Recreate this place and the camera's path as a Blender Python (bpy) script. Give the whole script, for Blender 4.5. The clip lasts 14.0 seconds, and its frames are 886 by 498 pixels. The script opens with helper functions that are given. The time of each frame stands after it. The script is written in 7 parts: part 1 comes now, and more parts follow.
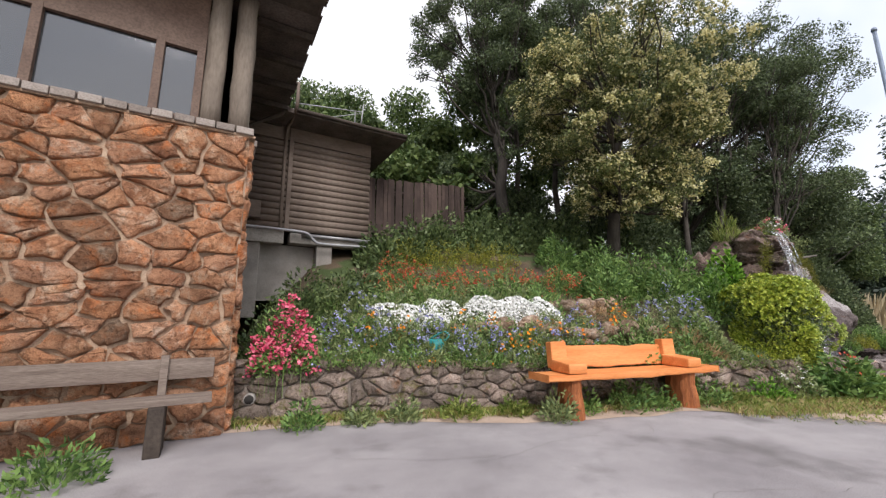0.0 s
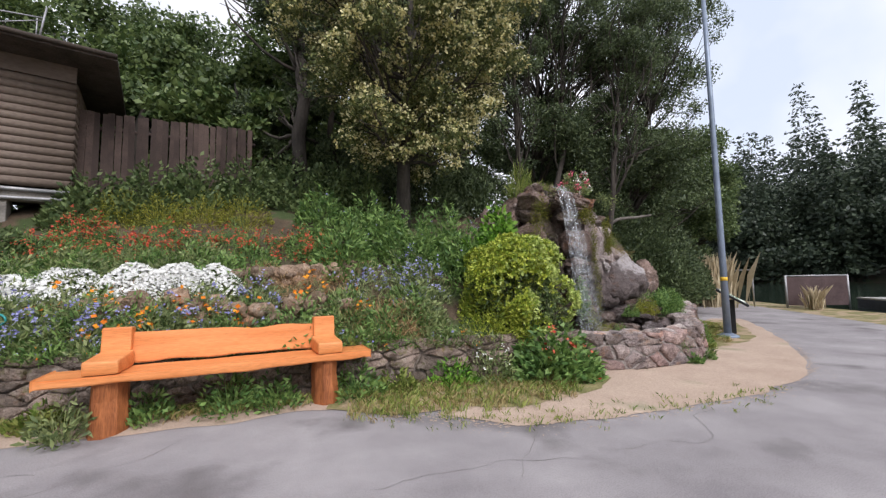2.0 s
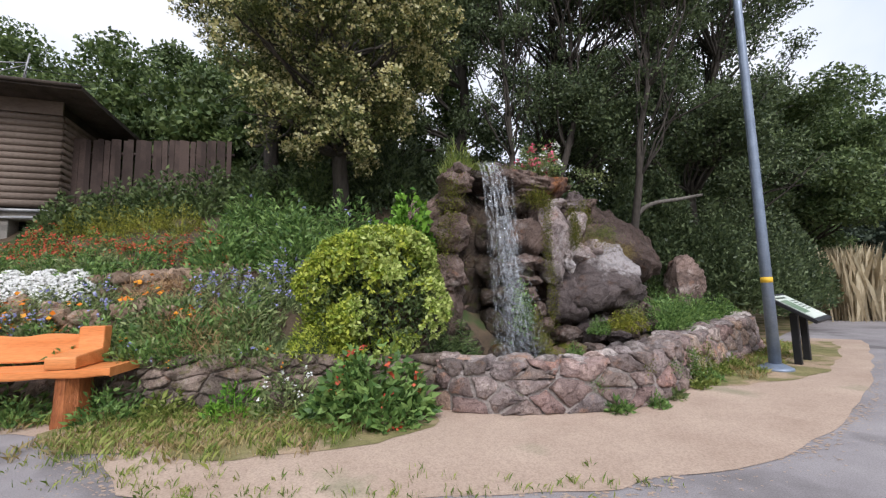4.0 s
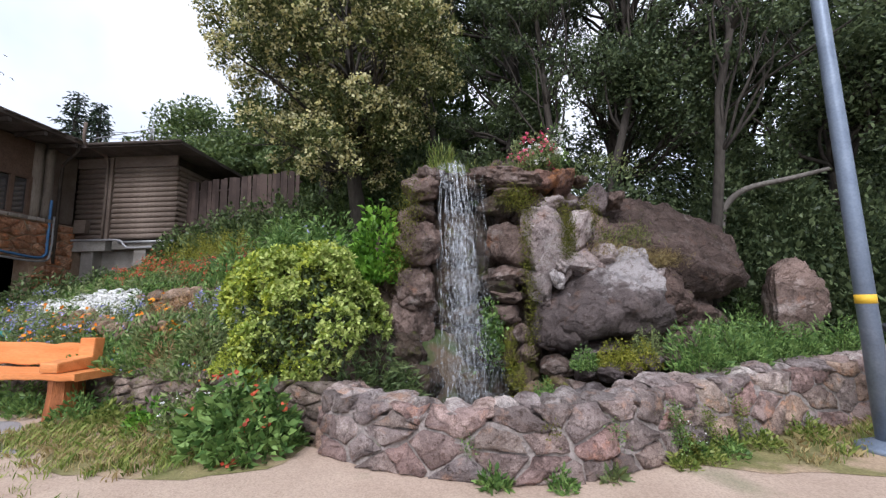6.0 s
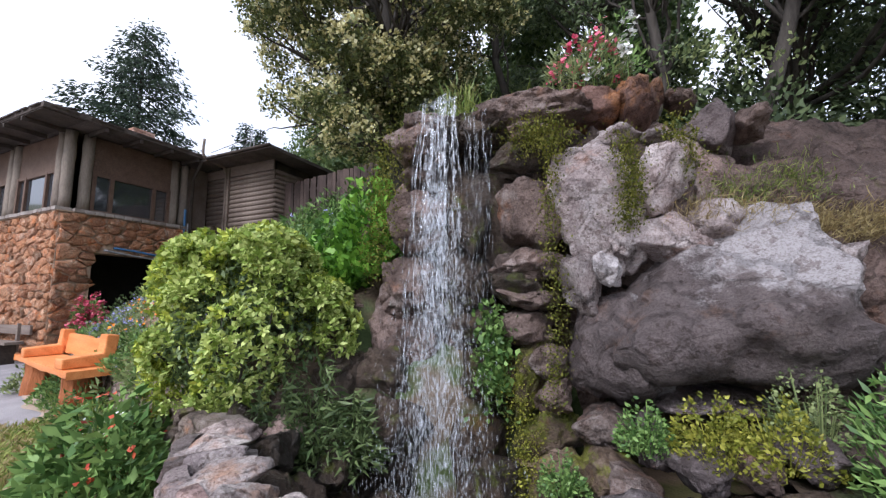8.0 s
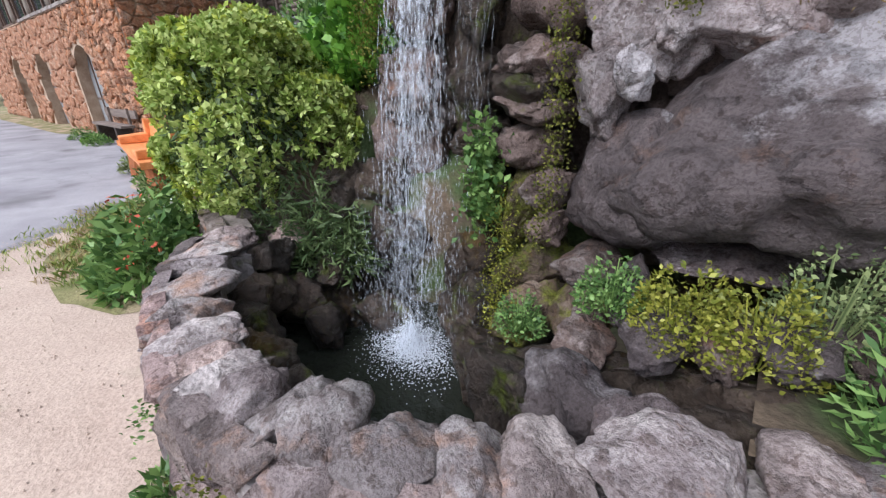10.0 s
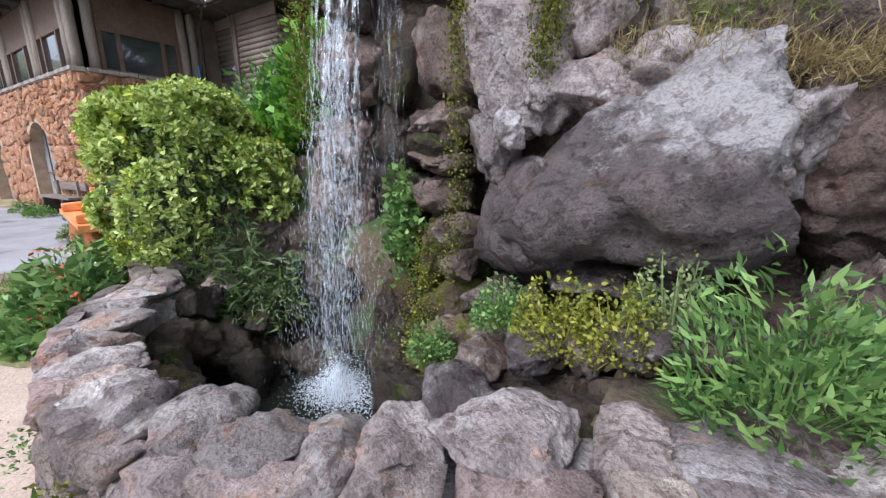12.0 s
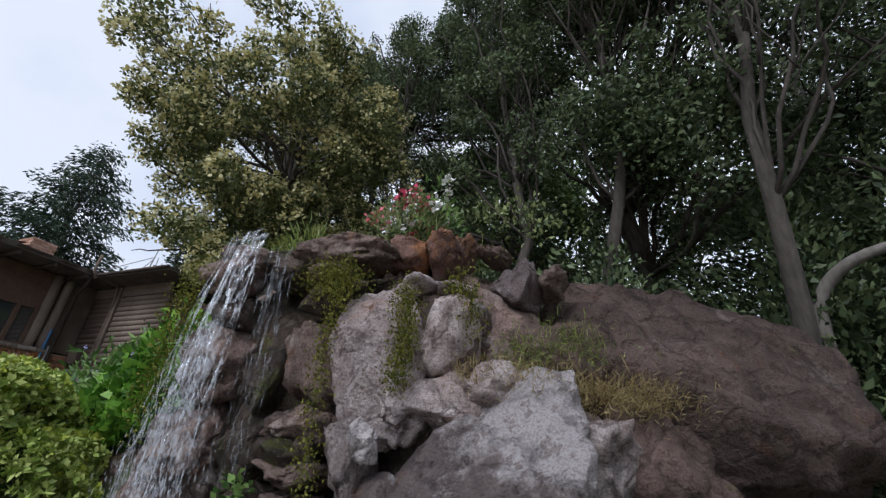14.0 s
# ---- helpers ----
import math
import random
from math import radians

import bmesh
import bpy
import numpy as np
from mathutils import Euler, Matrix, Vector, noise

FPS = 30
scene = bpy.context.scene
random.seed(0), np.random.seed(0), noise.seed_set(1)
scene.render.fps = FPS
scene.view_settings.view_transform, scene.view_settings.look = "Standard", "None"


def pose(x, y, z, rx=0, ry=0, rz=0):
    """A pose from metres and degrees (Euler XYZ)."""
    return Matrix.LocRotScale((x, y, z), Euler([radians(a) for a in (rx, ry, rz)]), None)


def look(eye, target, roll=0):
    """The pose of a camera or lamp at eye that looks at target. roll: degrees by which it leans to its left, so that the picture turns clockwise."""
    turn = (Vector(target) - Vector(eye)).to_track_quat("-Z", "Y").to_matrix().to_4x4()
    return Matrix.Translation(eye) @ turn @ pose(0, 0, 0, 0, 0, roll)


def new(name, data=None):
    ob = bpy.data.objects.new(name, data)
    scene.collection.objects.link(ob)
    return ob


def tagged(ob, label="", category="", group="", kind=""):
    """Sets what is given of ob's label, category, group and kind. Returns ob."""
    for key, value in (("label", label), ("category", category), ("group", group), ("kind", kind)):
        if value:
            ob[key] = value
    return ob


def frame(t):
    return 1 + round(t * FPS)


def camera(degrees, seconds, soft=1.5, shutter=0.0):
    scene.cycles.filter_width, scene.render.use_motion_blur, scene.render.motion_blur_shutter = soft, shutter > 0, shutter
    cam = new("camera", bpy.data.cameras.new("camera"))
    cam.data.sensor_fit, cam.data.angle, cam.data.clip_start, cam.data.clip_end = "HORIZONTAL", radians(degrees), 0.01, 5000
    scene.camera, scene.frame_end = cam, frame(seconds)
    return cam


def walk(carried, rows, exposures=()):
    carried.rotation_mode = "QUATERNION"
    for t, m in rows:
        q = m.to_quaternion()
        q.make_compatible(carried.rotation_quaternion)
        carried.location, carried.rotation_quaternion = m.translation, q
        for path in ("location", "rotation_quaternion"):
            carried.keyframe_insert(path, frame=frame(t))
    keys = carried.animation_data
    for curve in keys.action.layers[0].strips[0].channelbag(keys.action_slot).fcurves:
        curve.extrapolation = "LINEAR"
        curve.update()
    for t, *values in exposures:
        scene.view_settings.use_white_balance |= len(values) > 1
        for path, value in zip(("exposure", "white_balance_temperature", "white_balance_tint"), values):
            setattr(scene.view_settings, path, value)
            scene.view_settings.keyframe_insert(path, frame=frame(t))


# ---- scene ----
cam = camera(97.0, 14.0, 1.3)
PATH = [
    (0, look((0.474, 1.038, 1.202), (0.556, 3.005, 1.556), -0.23)),
    (0.5, look((1.495, 1.234, 1.305), (1.724, 3.203, 1.572), -0.18)),
    (1, look((2.565, 1.582, 1.251), (2.890, 3.544, 1.462), -0.49)),
    (1.5, look((3.691, 1.850, 1.275), (4.056, 3.809, 1.447), -0.67)),
    (2, look((4.734, 2.090, 1.307), (5.034, 4.061, 1.463), -1.02)),
    (2.5, look((5.749, 2.366, 1.281), (5.933, 4.351, 1.443), -1.42)),
    (3, look((6.706, 2.698, 1.255), (6.725, 4.690, 1.426), -1.65)),
    (3.2, look((7.053, 2.822, 1.243), (6.991, 4.813, 1.420), -1.69)),
    (5.3, look((10.030, 4.230, 1.205), (9.205, 6.040, 1.430), -0.90)),
    (5.5, look((10.269, 4.347, 1.244), (9.332, 6.100, 1.462), -1.17)),
    (6, look((10.472, 4.774, 1.289), (9.474, 6.489, 1.545), -1.25)),
    (6.5, look((10.615, 5.341, 1.300), (9.500, 6.976, 1.592), -1.05)),
    (7, look((10.616, 5.910, 1.301), (9.372, 7.441, 1.632), -0.85)),
    (7.2, look((10.604, 6.163, 1.303), (9.294, 7.637, 1.640), -0.98)),
    (9.3, look((10.730, 7.915, 1.388), (8.895, 8.689, 1.202), -0.32)),
    (9.5, look((10.720, 7.923, 1.435), (8.930, 8.714, 1.024), -0.48)),
    (10, look((10.677, 7.958, 1.491), (9.015, 8.730, 0.690), -0.64)),
    (10.5, look((10.652, 7.996, 1.567), (9.045, 8.735, 0.632), -0.71)),
    (11, look((10.736, 7.959, 1.518), (9.187, 8.791, 0.564), -1.19)),
    (11.5, look((10.849, 7.906, 1.400), (9.346, 8.879, 0.509), -0.94)),
    (12, look((11.055, 8.118, 1.331), (9.368, 9.095, 0.884), -0.43)),
    (12.5, look((11.171, 8.121, 1.360), (9.394, 9.001, 1.616), 0.56)),
    (13, look((11.200, 8.115, 1.404), (9.487, 8.901, 2.072), 0.73)),
    (13.5, look((11.272, 8.143, 1.477), (9.747, 9.061, 2.390), 0.39)),
    (14, look((11.281, 8.175, 1.461), (10.020, 9.430, 2.374), 1.50)),
]
walk(cam, PATH, [(0.0, 0.30, 6450, 14), (1.0, 0.14, 6350, 15), (3.0, 0.12, 6200, 14), (5.5, 0.14, 6000, 14), (7.0, 0.54, 5850, 16), (9.5, 0.5, 5700, 14), (10.5, 0.64, 5750, 13), (11.5, 0.68, 5900, 12), (12.0, 0.72, 5650, 12), (12.5, 0.60, 5500, 10), (13.0, 0.06, 5700, 12), (13.5, -0.32, 5850, 11), (14.0, -0.20, 5800, 12)])

# world: bright overcast sky, sun behind thin cloud
world = bpy.data.worlds.new("world")
scene.world = world
world.use_nodes = True
wn, wl = world.node_tree.nodes, world.node_tree.links
sky = wn.new("ShaderNodeTexSky")
sky.sky_type = "NISHITA"
sky.sun_disc = False
sky.sun_elevation, sky.sun_rotation = radians(52), radians(150)
cloud = wn.new("ShaderNodeTexNoise")
cloud.inputs["Scale"].default_value, cloud.inputs["Detail"].default_value = 2.2, 5.0
wcoord = wn.new("ShaderNodeTexCoord")
wl.new(wcoord.outputs["Generated"], cloud.inputs["Vector"])
ramp = wn.new("ShaderNodeValToRGB")
ramp.color_ramp.elements[0].position, ramp.color_ramp.elements[0].color = 0.35, (0.70, 0.77, 0.88, 1)
ramp.color_ramp.elements[1].position, ramp.color_ramp.elements[1].color = 0.56, (0.97, 0.98, 1.0, 1)
wl.new(cloud.outputs["Fac"], ramp.inputs["Fac"])
scaled = wn.new("ShaderNodeVectorMath")
scaled.operation = "SCALE"
scaled.inputs["Scale"].default_value = 0.1
wl.new(sky.outputs["Color"], scaled.inputs[0])
cover = wn.new("ShaderNodeMix")
cover.data_type = "RGBA"
cover.inputs[0].default_value = 0.86
wl.new(scaled.outputs[0], cover.inputs[6])
wl.new(ramp.outputs["Color"], cover.inputs[7])
wl.new(cover.outputs[2], wn["Background"].inputs["Color"])
wn["Background"].inputs["Strength"].default_value = 1.12
sun = new("sun", bpy.data.lights.new("sun", "SUN"))
sun.data.energy, sun.data.angle, sun.data.color = 2.6, radians(26), (1.0, 0.97, 0.93)
sun.matrix_world = look((12, -16, 26), (4, 9, 0))

# ---- helpers for building ----
RNG = np.random.default_rng(7)


def mesh_of(name, verts, faces, material=None, smooth=False):
    me = bpy.data.meshes.new(name)
    me.from_pydata([tuple(map(float, v)) for v in verts], [], [tuple(map(int, f)) for f in faces])
    if smooth:
        me.polygons.foreach_set("use_smooth", [True] * len(me.polygons))
    if material:
        me.materials.append(material)
    me.update()
    return me


def from_bm(name, bm, material=None, smooth=False):
    me = bpy.data.meshes.new(name)
    bmesh.ops.recalc_face_normals(bm, faces=bm.faces)
    bm.to_mesh(me)
    bm.free()
    if smooth:
        me.polygons.foreach_set("use_smooth", [True] * len(me.polygons))
    if material:
        me.materials.append(material)
    return me


def part(name, data, material, parent, label="", smooth=False, kind="", m=None):
    """Links a bmesh or mesh as one object under its thing."""
    if isinstance(data, bmesh.types.BMesh):
        data = from_bm(name, data, material, smooth)
    elif material and not data.materials:
        data.materials.append(material)
    ob = new(name, data)
    ob.parent = parent
    if m is not None:
        ob.matrix_basis = m
    return tagged(ob, label, "", "", kind)


def thing(name, label, category, m=None, group="", kind=""):
    ob = new(name)
    ob.empty_display_size = 0.1
    if m is not None:
        ob.matrix_world = m
    return tagged(ob, label, category, group, kind)


def whole(name, data, material, label, category, m=None, group="", kind="", smooth=False):
    """A thing that is one mesh."""
    if isinstance(data, bmesh.types.BMesh):
        data = from_bm(name, data, material, smooth)
    elif material and not data.materials:
        data.materials.append(material)
    ob = new(name, data)
    if m is not None:
        ob.matrix_world = m
    return tagged(ob, label, category, group, kind)


def add_box(bm, cx, cy, cz, sx, sy, sz, rot=None, bevel=0.0, jitter=0.0):
    m = Matrix.Translation((cx, cy, cz)) @ (rot if rot is not None else Matrix()) @ Matrix.Diagonal((sx, sy, sz, 1))
    verts = bmesh.ops.create_cube(bm, size=1.0, matrix=m)["verts"]
    if jitter:
        for v in verts:
            v.co += Vector([random.uniform(-jitter, jitter) for _ in range(3)])
    if bevel:
        edges = list({e for v in verts for e in v.link_edges})
        bmesh.ops.bevel(bm, geom=edges, offset=bevel, segments=2, affect="EDGES", profile=0.6)
    return bm


def box(sx, sy, sz, cx=0, cy=0, cz=0, bevel=0.0, rot=None):
    return add_box(bmesh.new(), cx, cy, cz, sx, sy, sz, rot, bevel)


def tube_data(points, radii, sides=8, cap=True):
    """Vertices and faces of a tapering tube along points."""
    pts = [Vector(p) for p in points]
    verts, faces = [], []
    ref = Vector((0.3, 0.9, 0.2))
    for i, p in enumerate(pts):
        d = (pts[min(i + 1, len(pts) - 1)] - pts[max(i - 1, 0)])
        d = d.normalized() if d.length > 1e-6 else Vector((0, 0, 1))
        a = d.cross(ref)
        if a.length < 0.05:
            a = d.cross(Vector((1, 0, 0)))
        a.normalize()
        b = d.cross(a)
        for k in range(sides):
            w = 2 * math.pi * k / sides
            verts.append(p + (a * math.cos(w) + b * math.sin(w)) * radii[i])
    for i in range(len(pts) - 1):
        for k in range(sides):
            k2 = (k + 1) % sides
            faces.append((i * sides + k, i * sides + k2, (i + 1) * sides + k2, (i + 1) * sides + k))
    if cap:
        faces.append(tuple(range(sides))[::-1])
        faces.append(tuple((len(pts) - 1) * sides + k for k in range(sides)))
    return verts, faces


def join_data(pieces):
    verts, faces = [], []
    for v, f in pieces:
        n = len(verts)
        verts += list(v)
        faces += [tuple(i + n for i in q) for q in f]
    return verts, faces


def tube(name, points, radius, material, sides=10):
    radii = radius if isinstance(radius, (list, tuple)) else [radius] * len(points)
    return mesh_of(name, *tube_data(points, radii, sides), material, True)


def quads_mesh(name, co, material):
    """A mesh of separate quads from an (N, 4, 3) array."""
    n = len(co)
    me = bpy.data.meshes.new(name)
    me.vertices.add(n * 4)
    me.vertices.foreach_set("co", np.ascontiguousarray(co, dtype=np.float32).ravel())
    me.loops.add(n * 4)
    me.loops.foreach_set("vertex_index", np.arange(n * 4, dtype=np.int32))
    me.polygons.add(n)
    me.polygons.foreach_set("loop_start", np.arange(0, n * 4, 4, dtype=np.int32))
    me.update(calc_edges=True)
    me.materials.append(material)
    return me


def leaves(pos, size, rng, aspect=0.45, droop=0.2, spread=None, fold=0.15):
    """(N, 4, 3) leaf-shaped quads at pos; spread: directions that the leaves point to, or None for all ways."""
    n = len(pos)
    d = rng.normal(size=(n, 3)) if spread is None else spread + 0.45 * rng.normal(size=(n, 3))
    d[:, 2] -= droop
    d /= np.linalg.norm(d, axis=1, keepdims=True) + 1e-9
    side = np.cross(d, rng.normal(size=(n, 3)))
    side /= np.linalg.norm(side, axis=1, keepdims=True) + 1e-9
    up = np.cross(side, d)
    s = (size * rng.uniform(0.6, 1.4, n))[:, None]
    mid = pos + d * s * 0.5
    return np.stack([pos, mid + side * s * aspect * 0.5 + up * s * fold, pos + d * s, mid - side * s * aspect * 0.5 + up * s * fold], 1)


def blades(base, height, rng, lean=0.35, width=0.012):
    """(N, 4, 3) upright tapering grass blades."""
    n = len(base)
    h = (height * rng.uniform(0.5, 1.3, n))[:, None]
    a = rng.uniform(0, 2 * np.pi, n)
    out = np.stack([np.cos(a), np.sin(a), np.zeros(n)], 1)
    side = np.stack([-np.sin(a), np.cos(a), np.zeros(n)], 1) * width
    tip = base + np.array([0, 0, 1.0]) * h + out * h * lean * rng.uniform(0.1, 1.2, n)[:, None]
    mid = base + np.array([0, 0, 0.6]) * h + out * h * lean * 0.25
    return np.stack([base - side, base + side, mid + side * 0.8, tip], 1)


def discs(pos, radius, rng, tilt=0.5, normal=(0, 0, 1)):
    """(N, 4, 3) small flower heads facing about the given way."""
    n = len(pos)
    d = np.array(normal, float) + tilt * rng.normal(size=(n, 3))
    d /= np.linalg.norm(d, axis=1, keepdims=True)
    a = np.cross(d, rng.normal(size=(n, 3)))
    a /= np.linalg.norm(a, axis=1, keepdims=True)
    b = np.cross(d, a)
    r = (radius * rng.uniform(0.7, 1.3, n))[:, None]
    return np.stack([pos + a * r, pos + b * r, pos - a * r, pos - b * r], 1)


# ---- materials ----
def material(name, low, high, rough=0.8, scale=6.0, fine=60.0, bump=0.3, metal=0.0, mix=0.5, third=None, third_at=0.62, vary=0.0, island=0.0, spec=0.3, coord="Object", stretch=None, transmit=0.0):
    """A surface of two base colours in a broad pattern, with fine grain, relief and, where wanted, blotches of a third colour."""
    ma = bpy.data.materials.new(name)
    ma.use_nodes = True
    n, l = ma.node_tree.nodes, ma.node_tree.links
    b = n["Principled BSDF"]
    co = n.new("ShaderNodeTexCoord").outputs[coord]
    if vary or stretch:
        mp = n.new("ShaderNodeMapping")
        l.new(co, mp.inputs["Vector"])
        if stretch:
            mp.inputs["Scale"].default_value = stretch
        co = mp.outputs["Vector"]
    if vary:
        info = n.new("ShaderNodeObjectInfo")
        sc = n.new("ShaderNodeMath")
        sc.operation = "MULTIPLY"
        sc.inputs[1].default_value = 37.0
        l.new(info.outputs["Random"], sc.inputs[0])
        l.new(sc.outputs[0], mp.inputs["Location"])
    t1 = n.new("ShaderNodeTexNoise")
    t1.inputs["Scale"].default_value, t1.inputs["Detail"].default_value, t1.inputs["Roughness"].default_value = scale, 6.0, 0.62
    l.new(co, t1.inputs["Vector"])
    t2 = n.new("ShaderNodeTexNoise")
    t2.inputs["Scale"].default_value, t2.inputs["Detail"].default_value = fine, 4.0
    l.new(co, t2.inputs["Vector"])
    cr = n.new("ShaderNodeValToRGB")
    cr.color_ramp.elements[0].position, cr.color_ramp.elements[1].position = 0.32, 0.68
    cr.color_ramp.elements[0].color, cr.color_ramp.elements[1].color = (*low, 1), (*high, 1)
    fac = t1.outputs["Fac"]
    if vary or island:
        src = info.outputs["Random"] if vary else n.new("ShaderNodeNewGeometry").outputs["Random Per Island"]
        mul = n.new("ShaderNodeMath")
        mul.operation = "MULTIPLY_ADD"
        mul.inputs[1].default_value = vary or island
        l.new(src, mul.inputs[0])
        off = n.new("ShaderNodeMath")
        off.operation = "SUBTRACT"
        off.inputs[1].default_value = (vary or island) / 2
        l.new(fac, off.inputs[0])
        l.new(off.outputs[0], mul.inputs[2])
        fac = mul.outputs[0]
    l.new(fac, cr.inputs["Fac"])
    colour = cr.outputs["Color"]
    if third:
        t3 = n.new("ShaderNodeTexNoise")
        t3.inputs["Scale"].default_value, t3.inputs["Detail"].default_value = scale * 0.7 + 0.37, 7.0
        l.new(co, t3.inputs["Vector"])
        r3 = n.new("ShaderNodeValToRGB")
        r3.color_ramp.elements[0].position, r3.color_ramp.elements[1].position = third_at - 0.04, third_at + 0.08
        l.new(t3.outputs["Fac"], r3.inputs["Fac"])
        mx = n.new("ShaderNodeMix")
        mx.data_type = "RGBA"
        l.new(r3.outputs["Color"], mx.inputs[0])
        l.new(colour, mx.inputs[6])
        mx.inputs[7].default_value = (*third, 1)
        colour = mx.outputs[2]
    grain = n.new("ShaderNodeMix")
    grain.data_type, grain.blend_type = "RGBA", "MULTIPLY"
    grain.inputs[0].default_value = mix
    gr = n.new("ShaderNodeValToRGB")
    gr.color_ramp.elements[0].position, gr.color_ramp.elements[1].position = 0.3, 0.6
    gr.color_ramp.elements[0].color, gr.color_ramp.elements[1].color = (0.45, 0.43, 0.42, 1), (1.15, 1.15, 1.15, 1)
    l.new(t2.outputs["Fac"], gr.inputs["Fac"])
    l.new(colour, grain.inputs[6])
    l.new(gr.outputs["Color"], grain.inputs[7])
    l.new(grain.outputs[2], b.inputs["Base Color"])
    b.inputs["Roughness"].default_value, b.inputs["Metallic"].default_value = rough, metal
    b.inputs["Specular IOR Level"].default_value = spec
    if transmit:
        tr = n.new("ShaderNodeBsdfTranslucent")
        l.new(grain.outputs[2], tr.inputs["Color"])
        ms = n.new("ShaderNodeMixShader")
        ms.inputs[0].default_value = transmit
        l.new(b.outputs[0], ms.inputs[1])
        l.new(tr.outputs[0], ms.inputs[2])
        l.new(ms.outputs[0], n["Material Output"].inputs["Surface"])
    if bump:
        ad = n.new("ShaderNodeMath")
        ad.operation = "MULTIPLY_ADD"
        ad.inputs[1].default_value = 0.35
        l.new(t2.outputs["Fac"], ad.inputs[0])
        l.new(t1.outputs["Fac"], ad.inputs[2])
        bp = n.new("ShaderNodeBump")
        bp.inputs["Strength"].default_value, bp.inputs["Distance"].default_value = min(1.0, bump), 0.04 if scale < 12 else 0.012
        l.new(ad.outputs[0], bp.inputs["Height"])
        l.new(bp.outputs["Normal"], b.inputs["Normal"])
    return ma


def leaf_material(name, low, high, rough=0.5, transmit=0.25, gain=1.0):
    low, high = [min(0.9, c * gain) for c in low], [min(0.9, c * gain) for c in high]
    return material(name, low, high, rough, scale=0.9, fine=14.0, bump=0, mix=0.25, island=0.9, spec=0.35, transmit=transmit)


ASPHALT = material("asphalt", (0.225, 0.205, 0.21), (0.37, 0.345, 0.345), 0.9, 0.8, 110.0, 0.25, third=(0.17, 0.155, 0.155), third_at=0.60, mix=0.45)
SAND = material("sandy_dirt", (0.41, 0.305, 0.235), (0.51, 0.395, 0.31), 0.95, 1.3, 70.0, 0.4, mix=0.4, third=(0.33, 0.29, 0.2), third_at=0.64)
SOIL = material("soil", (0.06, 0.045, 0.03), (0.14, 0.10, 0.065), 0.95, 2.0, 40.0, 0.7, third=(0.06, 0.085, 0.03), third_at=0.5)
TURF = material("turf", (0.13, 0.14, 0.045), (0.30, 0.25, 0.12), 0.95, 2.6, 60.0, 0.5, third=(0.42, 0.31, 0.21), third_at=0.52)
MORTAR = material("mortar", (0.34, 0.225, 0.15), (0.52, 0.39, 0.28), 0.95, 5.0, 80.0, 0.5)
PALE_MORTAR = material("pale_mortar", (0.20, 0.172, 0.16), (0.38, 0.335, 0.31), 0.95, 9.0, 50.0, 1.0, third=(0.15, 0.15, 0.08), third_at=0.66)
GREY_MORTAR = material("grey_mortar", (0.14, 0.115, 0.096), (0.27, 0.23, 0.195), 0.95, 5.0, 60.0, 0.6, third=(0.09, 0.11, 0.04), third_at=0.63)
LOG = material("brown_log_siding", (0.115, 0.085, 0.066), (0.20, 0.155, 0.125), 0.75, 2.0, 30.0, 0.3, stretch=(0.4, 1, 1), mix=0.35)
POST = material("weathered_post", (0.15, 0.12, 0.095), (0.27, 0.225, 0.18), 0.8, 3.0, 40.0, 0.35, stretch=(1, 1, 0.25), mix=0.35)
FRAME = material("brown_frame", (0.10, 0.06, 0.042), (0.155, 0.10, 0.072), 0.6, 4.0, 40.0, 0.15)
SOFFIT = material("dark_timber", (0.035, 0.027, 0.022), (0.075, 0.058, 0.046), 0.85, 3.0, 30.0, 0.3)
SHINGLE = material("roof_shingle", (0.055, 0.043, 0.036), (0.13, 0.105, 0.09), 0.9, 2.0, 30.0, 0.6)
CONCRETE = material("concrete", (0.22, 0.20, 0.18), (0.36, 0.335, 0.30), 0.9, 2.0, 50.0, 0.35, third=(0.11, 0.115, 0.08), third_at=0.64)
SILL = material("grey_brick_sill", (0.22, 0.185, 0.16), (0.34, 0.295, 0.26), 0.9, 5.0, 60.0, 0.4, vary=0.6)
BRICK = material("chimney_brick", (0.36, 0.20, 0.14), (0.50, 0.32, 0.24), 0.9, 5.0, 50.0, 0.4, island=0.7)
WOOD = material("orange_stained_wood", (0.62, 0.20, 0.055), (0.80, 0.33, 0.12), 0.45, 1.6, 26.0, 0.12, stretch=(0.5, 5, 5), mix=0.3, third=(0.48, 0.13, 0.035), third_at=0.70)
WOOD_END = material("split_log", (0.20, 0.062, 0.022), (0.46, 0.16, 0.055), 0.6, 3.0, 26.0, 0.6, stretch=(4, 4, 0.6), mix=0.5)
OLD_WOOD = material("weathered_grey_wood", (0.14, 0.105, 0.085), (0.25, 0.20, 0.165), 0.85, 3.0, 40.0, 0.35, stretch=(0.4, 4, 4))
FENCE = material("fence_wood", (0.048, 0.033, 0.028), (0.098, 0.068, 0.057), 0.85, 3.0, 40.0, 0.3, vary=0.5)
BARK = material("bark", (0.032, 0.027, 0.023), (0.09, 0.078, 0.066), 0.95, 3.0, 22.0, 1.0, stretch=(1, 1, 0.3))
BARK_PALE = material("pale_bark", (0.09, 0.08, 0.07), (0.20, 0.18, 0.16), 0.9, 3.0, 22.0, 0.6, stretch=(1, 1, 0.4))
STEEL = material("galvanised_blue_grey_pole", (0.17, 0.21, 0.28), (0.25, 0.30, 0.38), 0.45, 5.0, 60.0, 0.08, metal=0.35, mix=0.25, spec=0.5)
